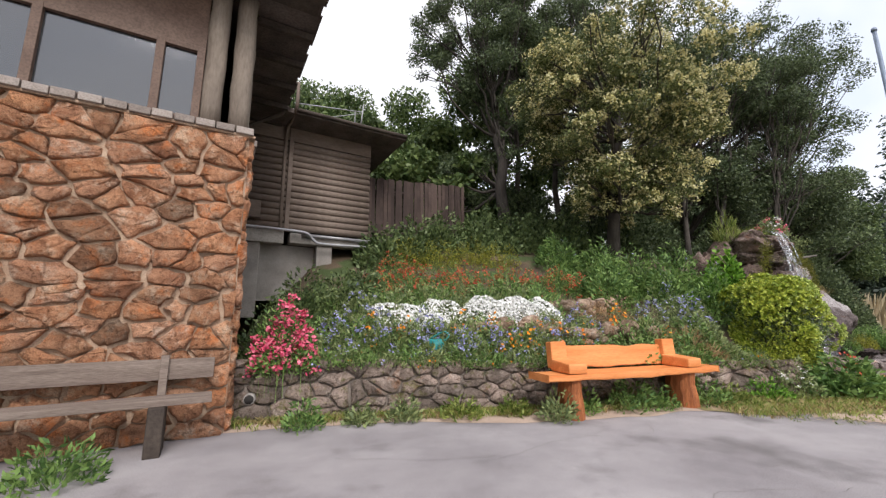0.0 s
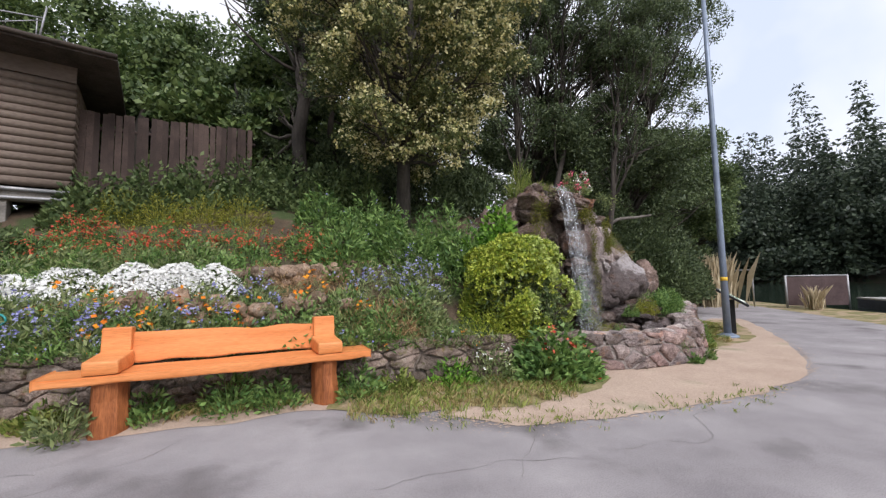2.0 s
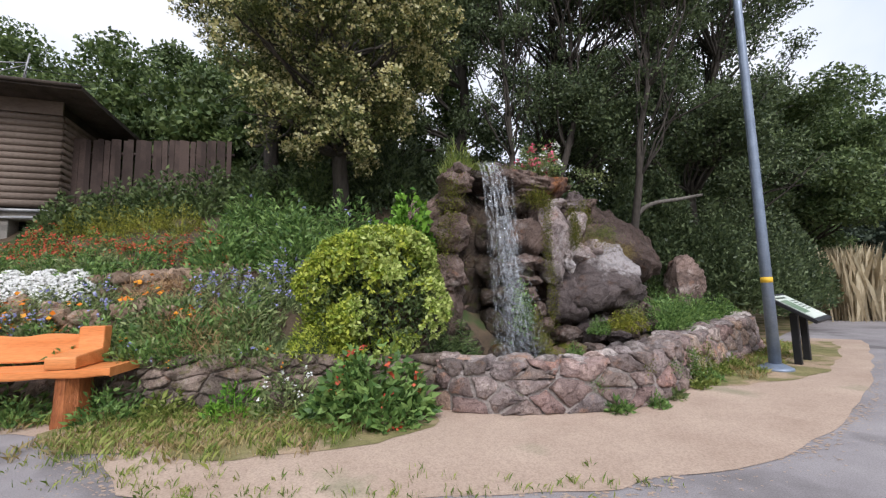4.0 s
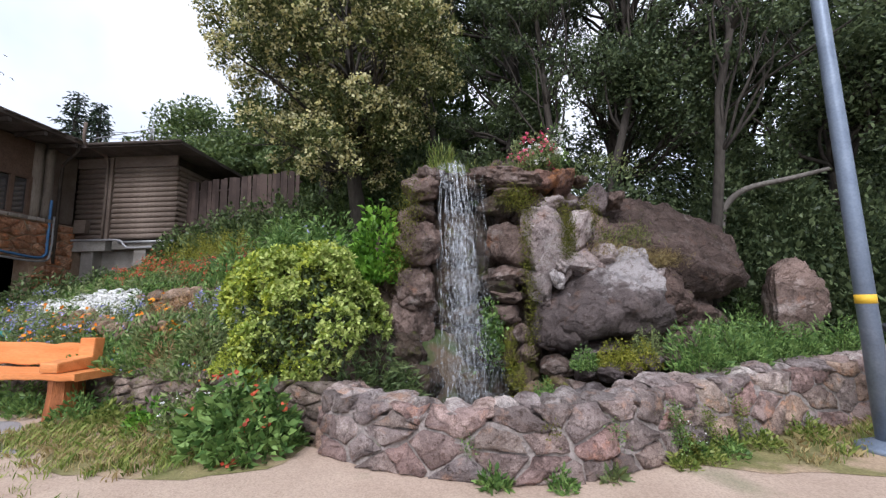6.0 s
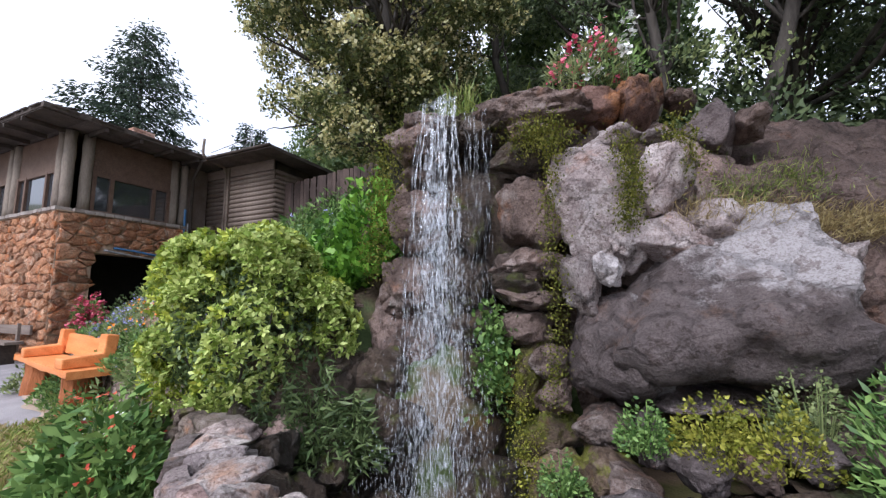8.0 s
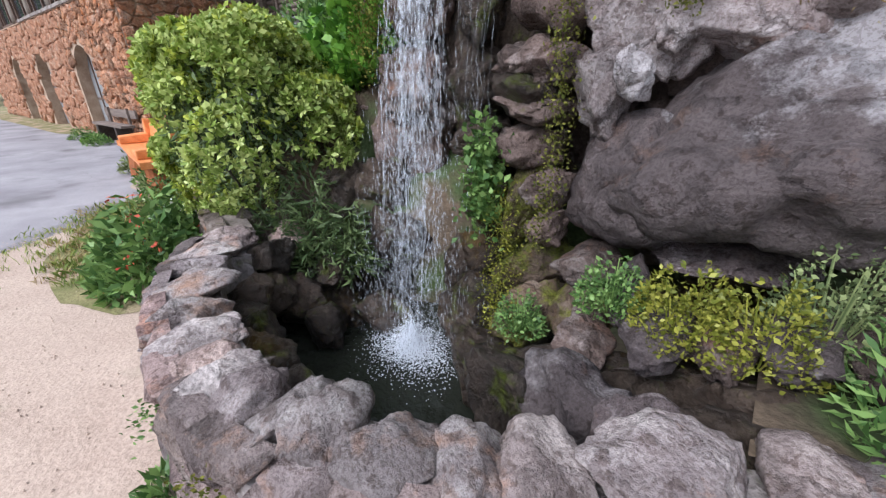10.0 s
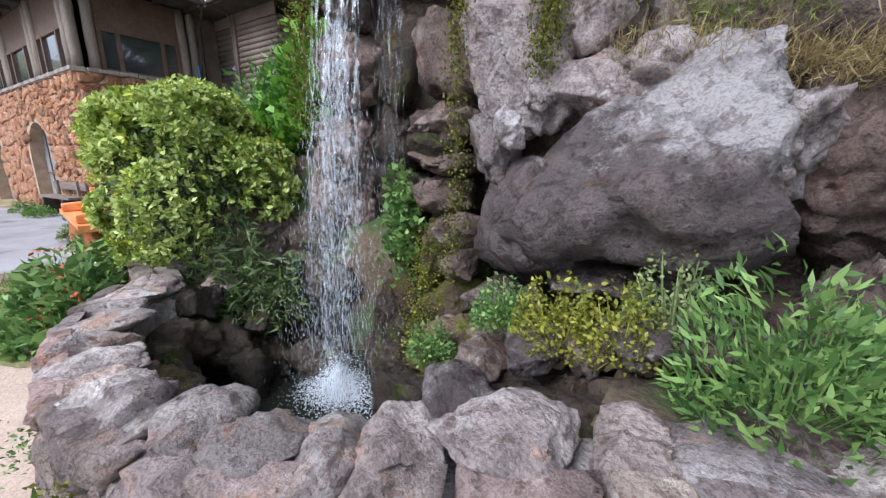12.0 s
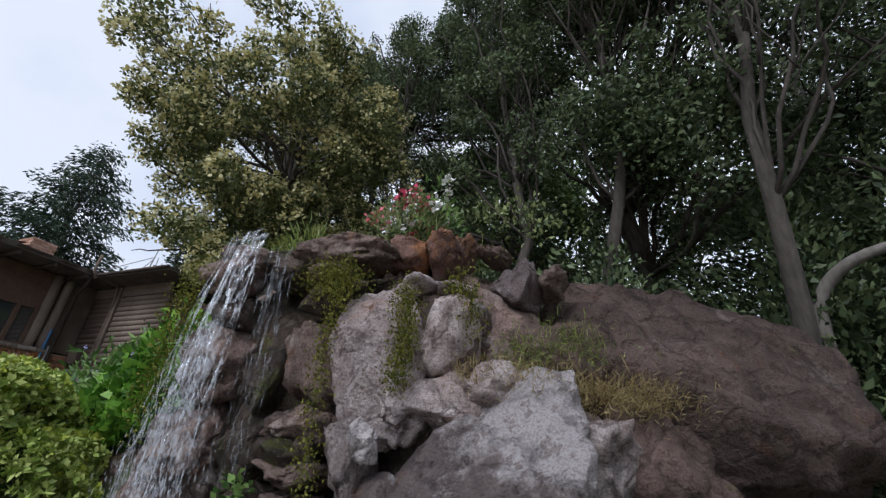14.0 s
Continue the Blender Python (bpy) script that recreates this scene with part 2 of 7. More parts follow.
PIPE = material("grey_conduit", (0.30, 0.30, 0.31), (0.42, 0.42, 0.43), 0.5, 4.0, 60.0, 0.05, metal=0.4)
BLUE_PIPE = material("blue_cable", (0.05, 0.14, 0.30), (0.09, 0.22, 0.42), 0.5, 4.0, 60.0, 0.05)
YELLOW = material("yellow_band_paint", (0.72, 0.42, 0.03), (0.80, 0.52, 0.05), 0.5, 4.0, 60.0, 0.05, mix=0.2)
BLACK = material("black_painted_metal", (0.012, 0.012, 0.013), (0.024, 0.024, 0.026), 0.5, 4.0, 60.0, 0.08, mix=0.3)
PANEL = material("sign_face", (0.52, 0.58, 0.50), (0.66, 0.70, 0.62), 0.5, 2.0, 30.0, 0.0, mix=0.1)
INK = material("sign_print", (0.05, 0.07, 0.05), (0.10, 0.12, 0.09), 0.6, 6.0, 40.0, 0.0)
INK_GREEN = material("sign_picture", (0.10, 0.18, 0.10), (0.22, 0.30, 0.20), 0.6, 6.0, 40.0, 0.0)
BIN = material("dark_plastic", (0.035, 0.042, 0.05), (0.06, 0.07, 0.082), 0.55, 4.0, 50.0, 0.05)
DOCK = material("pale_dock_boards", (0.33, 0.32, 0.30), (0.46, 0.45, 0.42), 0.85, 3.0, 40.0, 0.2)
SHED = material("brown_panel", (0.065, 0.042, 0.042), (0.11, 0.075, 0.073), 0.8, 2.0, 30.0, 0.2)
TEAL = material("teal_plastic", (0.02, 0.22, 0.22), (0.04, 0.30, 0.29), 0.4, 4.0, 40.0, 0.0)
# near-black colour stands in for the shade of unlit rooms and hollows
ROOM_SHADE = material("painted_interior_shade", (0.02, 0.018, 0.016), (0.045, 0.04, 0.036), 0.9, 2.0, 20.0, 0.0)
WHITE_PAINT = material("white_paint", (0.70, 0.69, 0.66), (0.80, 0.79, 0.77), 0.6, 4.0, 40.0, 0.05, mix=0.2)
DOOR = material("grey_painted_door", (0.20, 0.20, 0.20), (0.30, 0.30, 0.29), 0.6, 2.0, 30.0, 0.1)

OAK_LEAF = leaf_material("dark_oak_leaves", (0.038, 0.058, 0.026), (0.115, 0.15, 0.066), gain=1.25)
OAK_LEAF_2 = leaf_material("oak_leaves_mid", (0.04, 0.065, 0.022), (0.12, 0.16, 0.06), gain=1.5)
FLOWER_TREE_LEAF = leaf_material("olive_leaves", (0.05, 0.065, 0.02), (0.145, 0.165, 0.055), gain=1.35)
BLOSSOM = leaf_material("cream_blossom", (0.50, 0.45, 0.18), (0.74, 0.70, 0.40), 0.7)
BUSH_LEAF = leaf_material("yellow_green_leaves", (0.12, 0.17, 0.018), (0.33, 0.36, 0.055), gain=1.6)
BUSH_LEAF_2 = leaf_material("variegated_leaves", (0.15, 0.21, 0.035), (0.37, 0.42, 0.13), gain=1.45)
HERB = leaf_material("herb_leaves", (0.05, 0.10, 0.025), (0.15, 0.23, 0.065), gain=1.6)
HERB_GREY = leaf_material("grey_green_leaves", (0.085, 0.115, 0.045), (0.21, 0.245, 0.10), gain=1.55)
IVY = leaf_material("ivy_leaves", (0.045, 0.12, 0.012), (0.17, 0.32, 0.04), gain=1.4)
LIME = leaf_material("lime_leaves", (0.15, 0.17, 0.02), (0.36, 0.35, 0.055), gain=1.0)
STRAW = leaf_material("dry_stems", (0.30, 0.17, 0.08), (0.50, 0.34, 0.18), 0.8)
GRASS = leaf_material("grass_blades", (0.10, 0.15, 0.025), (0.27, 0.30, 0.08), gain=1.2)
REED = leaf_material("dry_reeds", (0.40, 0.32, 0.20), (0.62, 0.53, 0.36), 0.8)
CONIFER = leaf_material("conifer_needles", (0.02, 0.035, 0.022), (0.055, 0.085, 0.045))
FAR_LEAF = leaf_material("far_wood_leaves", (0.05, 0.085, 0.025), (0.14, 0.19, 0.06), gain=1.15)
FAR_LEAF_DARK = leaf_material("far_conifer_leaves", (0.03, 0.046, 0.03), (0.075, 0.10, 0.06))
DRY_GRASS = leaf_material("dry_grass", (0.26, 0.19, 0.08), (0.44, 0.36, 0.17), 0.8)
MOSS = leaf_material("moss", (0.09, 0.105, 0.015), (0.24, 0.235, 0.045), 0.9)
WHITE_PETAL = leaf_material("white_petals", (0.72, 0.72, 0.68), (0.85, 0.85, 0.83), 0.6, 0.1)
RED_PETAL = leaf_material("red_petals", (0.42, 0.05, 0.025), (0.64, 0.13, 0.06), 0.6, 0.15)
PINK_PETAL = leaf_material("pink_red_petals", (0.58, 0.06, 0.13), (0.80, 0.19, 0.27), 0.6, 0.15)
BLUE_PETAL = leaf_material("blue_violet_petals", (0.22, 0.22, 0.47), (0.42, 0.42, 0.68), 0.6, 0.15)
ORANGE_PETAL = leaf_material("orange_petals", (0.75, 0.20, 0.01), (0.88, 0.36, 0.02), 0.6, 0.15)
VIOLET_PETAL = leaf_material("violet_petals", (0.12, 0.09, 0.26), (0.24, 0.20, 0.42), 0.6, 0.15)


def glass_material():
    ma = bpy.data.materials.new("window_glass")
    ma.use_nodes = True
    b = ma.node_tree.nodes["Principled BSDF"]
    b.inputs["Base Color"].default_value = (0.05, 0.055, 0.06, 1)
    b.inputs["Roughness"].default_value, b.inputs["Specular IOR Level"].default_value = 0.06, 1.0
    b.inputs["IOR"].default_value = 1.75
    b.inputs["Transmission Weight"].default_value = 0.25
    return ma


def water_material(name, colour, rough, transmission, bump_scale, bump):
    ma = bpy.data.materials.new(name)
    ma.use_nodes = True
    n, l = ma.node_tree.nodes, ma.node_tree.links
    b = n["Principled BSDF"]
    b.inputs["Base Color"].default_value = (*colour, 1)
    b.inputs["Roughness"].default_value, b.inputs["Transmission Weight"].default_value, b.inputs["IOR"].default_value = rough, transmission, 1.33
    if bump:
        co = n.new("ShaderNodeTexCoord")
        t = n.new("ShaderNodeTexNoise")
        t.inputs["Scale"].default_value, t.inputs["Detail"].default_value = bump_scale, 4.0
        l.new(co.outputs["Object"], t.inputs["Vector"])
        bp = n.new("ShaderNodeBump")
        bp.inputs["Strength"].default_value, bp.inputs["Distance"].default_value = bump, 0.05
        l.new(t.outputs["Fac"], bp.inputs["Height"])
        l.new(bp.outputs["Normal"], b.inputs["Normal"])
    return ma


def rock_material(name, dark, mid, pale, stain, moss, rough=0.85, pale_at=0.6, moss_at=0.66, tint=0.3, relief=0.055, grain=1.0, vein=None, stain_at=0.64, warm=None):
    """Broken rock: broad colour zones, pale lichen, rusty stains, moss, deep cracks and fine pits, in metres."""
    ma = bpy.data.materials.new(name)
    ma.use_nodes = True
    n, l = ma.node_tree.nodes, ma.node_tree.links
    b = n["Principled BSDF"]
    b.inputs["Roughness"].default_value, b.inputs["Specular IOR Level"].default_value = rough, 0.3
    pos = n.new("ShaderNodeNewGeometry").outputs["Position"]

    def tex(scale, detail, off, roughness=0.6):
        mp = n.new("ShaderNodeMapping")
        mp.inputs["Location"].default_value = (off, off * 0.7, off * 1.3)
        l.new(pos, mp.inputs["Vector"])
        t = n.new("ShaderNodeTexNoise")
        t.inputs["Scale"].default_value, t.inputs["Detail"].default_value, t.inputs["Roughness"].default_value = scale, detail, roughness
        l.new(mp.outputs["Vector"], t.inputs["Vector"])
        return t.outputs["Fac"]

    def mask(fac, at, soft):
        r = n.new("ShaderNodeValToRGB")
        r.color_ramp.elements[0].position, r.color_ramp.elements[1].position = at - soft, at + soft
        l.new(fac, r.inputs["Fac"])
        return r.outputs["Color"]

    def over(base, colour, fac, mode="MIX"):
        m = n.new("ShaderNodeMix")
        m.data_type, m.blend_type = "RGBA", mode
        l.new(fac, m.inputs[0])
        l.new(base, m.inputs[6])
        m.inputs[7].default_value = (*colour, 1)
        return m.outputs[2]

    first = n.new("ShaderNodeValToRGB")
    first.color_ramp.elements[0].position, first.color_ramp.elements[1].position = 0.36, 0.64
    first.color_ramp.elements[0].color, first.color_ramp.elements[1].color = (*dark, 1), (*mid, 1)
    broad, fine, grit = tex(2.1 * grain, 9, 0.0, 0.7), tex(13.0 * grain, 8, 5.0, 0.7), tex(70.0 * grain, 5, 9.0)
    l.new(broad, first.inputs["Fac"])
    c = first.outputs["Color"]
    c = over(c, pale, mask(tex(3.3 * grain, 9, 21.0, 0.72), pale_at, 0.07))
    c = over(c, stain, mask(tex(2.6 * grain, 8, 33.0, 0.7), stain_at, 0.06))
    if vein:
        way, at, tone, streak = vein
        own_co = n.new("ShaderNodeTexCoord").outputs["Object"]
        dot = n.new("ShaderNodeVectorMath")
        dot.operation = "DOT_PRODUCT"
        dot.inputs[1].default_value = way
        l.new(own_co, dot.inputs[0])
        rag = n.new("ShaderNodeMath")
        rag.operation = "MULTIPLY_ADD"
        rag.inputs[1].default_value = 1.15
        l.new(tex(2.3, 9, 61.0, 0.72), rag.inputs[0])
        l.new(dot.outputs["Value"], rag.inputs[2])
        c = over(c, tone, mask(rag.outputs[0], at, 0.10))
        c = over(c, streak, mask(rag.outputs[0], at + 0.42, 0.05))
    c = over(c, moss, mask(tex(4.1 * grain, 9, 47.0, 0.75), moss_at, 0.05))
    c = over(c, (0.62, 0.58, 0.56), mask(fine, 0.45, -0.12), "MULTIPLY")
    c = over(c, (0.74, 0.72, 0.71), mask(grit, 0.42, -0.1), "MULTIPLY")
    info = n.new("ShaderNodeObjectInfo")
    shade = n.new("ShaderNodeValToRGB")
    shade.color_ramp.elements[0].color = (1 - tint, 1 - tint * 1.05, 1 - tint * 1.1, 1)
    shade.color_ramp.elements[1].color = (1 + tint, 1 + tint * 0.78, 1 + tint * 0.68, 1)
    if warm:
        for at, tone in warm:
            shade.color_ramp.elements.new(at).color = (*tone, 1)
    l.new(info.outputs["Random"], shade.inputs["Fac"])
    own = n.new("ShaderNodeMix")
    own.data_type, own.blend_type = "RGBA", "MULTIPLY"
    own.inputs[0].default_value = 1.0
    l.new(c, own.inputs[6])
    l.new(shade.outputs["Color"], own.inputs[7])
    l.new(own.outputs[2], b.inputs["Base Color"])
    v = n.new("ShaderNodeTexVoronoi")
    v.feature = "DISTANCE_TO_EDGE"
    v.inputs["Scale"].default_value = 3.4
    warp = n.new("ShaderNodeVectorMath")
    warp.operation = "MULTIPLY_ADD"
    warp.inputs[1].default_value = (0.35, 0.35, 0.35)
    l.new(broad, warp.inputs[0])
    l.new(pos, warp.inputs[2])
    l.new(warp.outputs[0], v.inputs["Vector"])
    cr = n.new("ShaderNodeValToRGB")
    cr.color_ramp.elements[0].position, cr.color_ramp.elements[1].position = 0.0, 0.07
    l.new(v.outputs["Distance"], cr.inputs["Fac"])
    s1 = n.new("ShaderNodeMath")
    s1.operation = "MULTIPLY_ADD"
    s1.inputs[1].default_value = 0.30
    l.new(cr.outputs["Color"], s1.inputs[0])
    s2 = n.new("ShaderNodeMath")
    s2.operation = "MULTIPLY_ADD"
    s2.inputs[1].default_value = 1.0
    l.new(fine, s2.inputs[0])
    s3 = n.new("ShaderNodeMath")
    s3.operation = "MULTIPLY"
    s3.inputs[1].default_value = 0.22
    l.new(grit, s3.inputs[0])
    l.new(s3.outputs[0], s2.inputs[2])
    l.new(s2.outputs[0], s1.inputs[2])
    bp = n.new("ShaderNodeBump")
    bp.inputs["Strength"].default_value, bp.inputs["Distance"].default_value = 1.0, relief
    l.new(s1.outputs[0], bp.inputs["Height"])
    l.new(bp.outputs["Normal"], b.inputs["Normal"])
    return ma


ROCK = rock_material("brown_rock", (0.10, 0.074, 0.063), (0.265, 0.198, 0.170), (0.40, 0.35, 0.325), (0.25, 0.13, 0.08), (0.13, 0.125, 0.035), pale_at=0.60)
ROCK_DARK = rock_material("dark_rock", (0.115, 0.092, 0.092), (0.20, 0.165, 0.16), (0.46, 0.42, 0.415), (0.17, 0.10, 0.07), (0.14, 0.12, 0.10), 0.75, pale_at=0.61, moss_at=0.75)
SLAB = rock_material("violet_grey_slab", (0.086, 0.068, 0.065), (0.185, 0.148, 0.140), (0.22, 0.195, 0.19), (0.19, 0.12, 0.09), (0.13, 0.115, 0.10), 0.7, pale_at=0.66, moss_at=0.76, tint=0.05, vein=((0.70, 0.0, 0.56), 0.96, (0.43, 0.395, 0.39), (0.44, 0.29, 0.21)))
ROCK_RED = rock_material("red_brown_rock", (0.12, 0.072, 0.058), (0.27, 0.17, 0.14), (0.40, 0.33, 0.30), (0.36, 0.17, 0.07), (0.13, 0.125, 0.035), pale_at=0.64, stain_at=0.58)
ROCK_MOSS = rock_material("mossy_rock", (0.09, 0.065, 0.045), (0.22, 0.16, 0.115), (0.30, 0.25, 0.20), (0.24, 0.15, 0.06), (0.17, 0.19, 0.025), 0.6, pale_at=0.64, moss_at=0.53)
ROCK_BROWN = rock_material("brown_boulder", (0.078, 0.055, 0.046), (0.20, 0.145, 0.125), (0.30, 0.26, 0.24), (0.22, 0.115, 0.07), (0.12, 0.115, 0.04), pale_at=0.65, relief=0.075)
ROCK_WHITE = rock_material("whitish_rock", (0.30, 0.265, 0.26), (0.47, 0.43, 0.42), (0.54, 0.50, 0.49), (0.42, 0.32, 0.27), (0.34, 0.32, 0.26), pale_at=0.5, tint=0.05)
ROCK_PALE = rock_material("pale_rock", (0.23, 0.19, 0.185), (0.42, 0.36, 0.345), (0.50, 0.46, 0.45), (0.38, 0.22, 0.16), (0.22, 0.21, 0.08), pale_at=0.54, moss_at=0.70)
# dark from wetness, and also for the shade of the hollows round the basin
ROCK_WET_SHADED = rock_material("wet_shaded_rock", (0.026, 0.021, 0.018), (0.105, 0.08, 0.06), (0.13, 0.11, 0.085), (0.12, 0.075, 0.02), (0.085, 0.11, 0.012), 0.35, pale_at=0.64, moss_at=0.60)
RIM_STONE = rock_material("rim_stone", (0.22, 0.188, 0.182), (0.46, 0.41, 0.395), (0.62, 0.58, 0.555), (0.46, 0.30, 0.22), (0.18, 0.17, 0.09), pale_at=0.56, moss_at=0.70, stain_at=0.62, tint=0.34, warm=((0.3, (1.0, 0.95, 0.92)), (0.5, (1.22, 1.0, 0.9)), (0.7, (0.8, 0.77, 0.78)), (0.85, (1.2, 1.15, 1.1))))
ORANGE_STONE = rock_material("orange_stone", (0.30, 0.14, 0.075), (0.56, 0.32, 0.19), (0.56, 0.43, 0.32), (0.55, 0.21, 0.08), (0.36, 0.28, 0.2), pale_at=0.58, tint=0.42, relief=0.06, grain=1.8, stain_at=0.6, warm=((0.3, (1.35, 1.25, 1.15)), (0.5, (0.95, 0.85, 0.8)), (0.7, (1.5, 1.5, 1.55)), (0.85, (1.15, 1.0, 0.85))))
ORANGE_STONE_FAR = rock_material("orange_stone_joined", (0.25, 0.115, 0.06), (0.50, 0.275, 0.165), (0.46, 0.35, 0.25), (0.42, 0.16, 0.065), (0.28, 0.21, 0.16), pale_at=0.58, relief=0.03, grain=1.8)
GREY_STONE = rock_material("grey_stone", (0.20, 0.168, 0.16), (0.42, 0.36, 0.34), (0.56, 0.50, 0.47), (0.52, 0.345, 0.25), (0.22, 0.21, 0.12), pale_at=0.58, tint=0.4, relief=0.045, grain=1.7, stain_at=0.61, warm=((0.22, (1.0, 0.92, 0.88)), (0.36, (1.5, 1.2, 0.92)), (0.46, (0.85, 0.82, 0.84)), (0.62, (1.15, 1.05, 1.0)), (0.76, (1.25, 0.95, 0.9)), (0.88, (0.75, 0.7, 0.68)), (0.95, (1.4, 1.28, 1.12))))
GARDEN_STONE = rock_material("garden_stone", (0.15, 0.12, 0.10), (0.36, 0.295, 0.25), (0.44, 0.39, 0.34), (0.30, 0.17, 0.10), (0.13, 0.125, 0.045), pale_at=0.62, moss_at=0.58, tint=0.34, relief=0.035, grain=1.7)
BED_STONE = rock_material("bed_stone", (0.22, 0.15, 0.10), (0.42, 0.32, 0.235), (0.52, 0.45, 0.37), (0.42, 0.22, 0.12), (0.26, 0.2, 0.13), tint=0.3, relief=0.03, grain=1.7)
GLASS = glass_material()
LAKE = water_material("lake_water", (0.018, 0.028, 0.02), 0.08, 0.0, 1.2, 0.25)
POND = water_material("pond_water", (0.02, 0.022, 0.016), 0.05, 0.0, 9.0, 0.6)
STREAM = water_material("falling_water", (0.88, 0.92, 0.97), 0.22, 0.5, 20.0, 0.0)
sn, sl = STREAM.node_tree.nodes, STREAM.node_tree.links
sco, smp, snz, srp = sn.new("ShaderNodeTexCoord"), sn.new("ShaderNodeMapping"), sn.new("ShaderNodeTexNoise"), sn.new("ShaderNodeValToRGB")
smp.inputs["Scale"].default_value = (34.0, 34.0, 7.0)
snz.inputs["Scale"].default_value, snz.inputs["Detail"].default_value = 1.0, 4.0
srp.color_ramp.elements[0].position, srp.color_ramp.elements[0].color = 0.46, (0.03, 0.03, 0.03, 1)
srp.color_ramp.elements[1].position, srp.color_ramp.elements[1].color = 0.64, (0.50, 0.50, 0.50, 1)
sl.new(sco.outputs["Object"], smp.inputs["Vector"])
sl.new(smp.outputs["Vector"], snz.inputs["Vector"])
sl.new(snz.outputs["Fac"], srp.inputs["Fac"])
sl.new(srp.outputs["Color"], sn["Principled BSDF"].inputs["Alpha"])
FOAM = water_material("white_foam", (0.88, 0.91, 0.95), 0.4, 0.15, 20.0, 0.0)
FOAM.node_tree.nodes["Principled BSDF"].inputs["Alpha"].default_value = 0.75
SPRAY = water_material("fine_spray", (0.86, 0.90, 0.95), 0.4, 0.2, 20.0, 0.0)
SPRAY.node_tree.nodes["Principled BSDF"].inputs["Alpha"].default_value = 0.22
CRACK = material("dark_asphalt_crack", (0.15, 0.14, 0.135), (0.25, 0.235, 0.225), 0.95, 3.0, 60.0, 0.0)

# ---- ground ----
def wavy(points, step=0.25, amp=0.05, seed=0, closed=True):
    """Points along a closed line, with small irregularities."""
    out = []
    pts = [Vector((*p, 0)) for p in points]
    n = len(pts)
    for i in range(n if closed else n - 1):
        a, b = pts[i], pts[(i + 1) % n]
        k = max(1, int((b - a).length / step))
        for j in range(k):
            p = a.lerp(b, j / k)
            q = noise.noise_vector(Vector((p.x * 1.7 + seed, p.y * 1.7, seed * 3.1)))
            out.append((p.x + q.x * amp, p.y + q.y * amp))
    return out


def curve(points, per=6):
    """A smooth open line through points (Catmull-Rom)."""
    p = [points[0], *points, points[-1]]
    out = []
    for i in range(1, len(p) - 2):
        for j in range(per):
            t = j / per
            out.append(tuple(0.5 * (2 * p[i][k] + (p[i + 1][k] - p[i - 1][k]) * t + (2 * p[i - 1][k] - 5 * p[i][k] + 4 * p[i + 1][k] - p[i + 2][k]) * t * t + (3 * p[i][k] - p[i - 1][k] - 3 * p[i + 1][k] + p[i + 2][k]) * t ** 3) for k in range(len(points[0]))))
    out.append(tuple(points[-1]))
    return out


def sheet(name, outline, z, material, label, category):
    bm = bmesh.new()
    f = bm.faces.new([bm.verts.new((x, y, z)) for x, y in outline])
    if f.calc_area() and f.normal.z < 0:
        f.normal_flip()
    bmesh.ops.triangulate(bm, faces=[f])
    me = bpy.data.meshes.new(name)
    bm.normal_update()
    for q in bm.faces:
        if q.normal.z < 0:
            q.normal_flip()
    bm.to_mesh(me)
    bm.free()
    return whole(name, me, material, label, category, kind="structure")


BASIN = [(7.62, 7.75), (8.3, 7.52), (8.9, 7.62), (9.4, 7.87), (9.75, 8.2), (10.02, 8.6), (10.32, 9.0), (10.4, 9.4), (9.9, 9.9), (8.8, 9.9), (7.9, 9.4), (7.3, 8.6)]
ground_bm = bmesh.new()
for ring in (((-900, -900), (900, -900), (900, 900), (-900, 900)), BASIN):
    vs = [ground_bm.verts.new((x, y, 0)) for x, y in ring]
    for i in range(len(vs)):
        ground_bm.edges.new((vs[i], vs[(i + 1) % len(vs)]))
bmesh.ops.triangle_fill(ground_bm, use_beauty=True, edges=ground_bm.edges[:])
for q in [q for q in ground_bm.faces if all(math.hypot(v.co.x - 8.9, v.co.y - 8.7) < 2.2 for v in q.verts)]:
    ground_bm.faces.remove(q)
whole("ground", ground_bm, TURF, "rough dry grass and earth reaching to the horizon", "ground", Matrix.Translation((0, 0, -0.03)), kind="structure")

INNER = [(-2.2, 5.8), (0.2, 6.5), (3.3, 6.9), (5.0, 7.15), (6.9, 7.35), (8.0, 7.35), (8.8, 7.43), (9.35, 7.62), (9.75, 7.82), (10.05, 8.12), (10.6, 8.95), (11.3, 9.8), (12.6, 11.2), (14.6, 13.6), (17.0, 16.2), (19.4, 19.5), (20.6, 24.0), (20.0, 30.0)]
ROAD_FAR = [(23.6, 30.0), (22.4, 22.0), (20.4, 17.6), (19.0, 14.4), (17.2, 10.6), (15.3, 7.6), (13.9, 3.0), (12.5, -6.0), (8.0, -14.0), (-30.0, -26.0), (-60.0, -38.0), (-64.0, -30.0), (-22.0, -6.4), (-6.2, 2.3)]
sheet("road", wavy(INNER + ROAD_FAR, 0.3, 0.02, 3), 0.0, ASPHALT, "worn grey asphalt path with cracks and patches", "road")
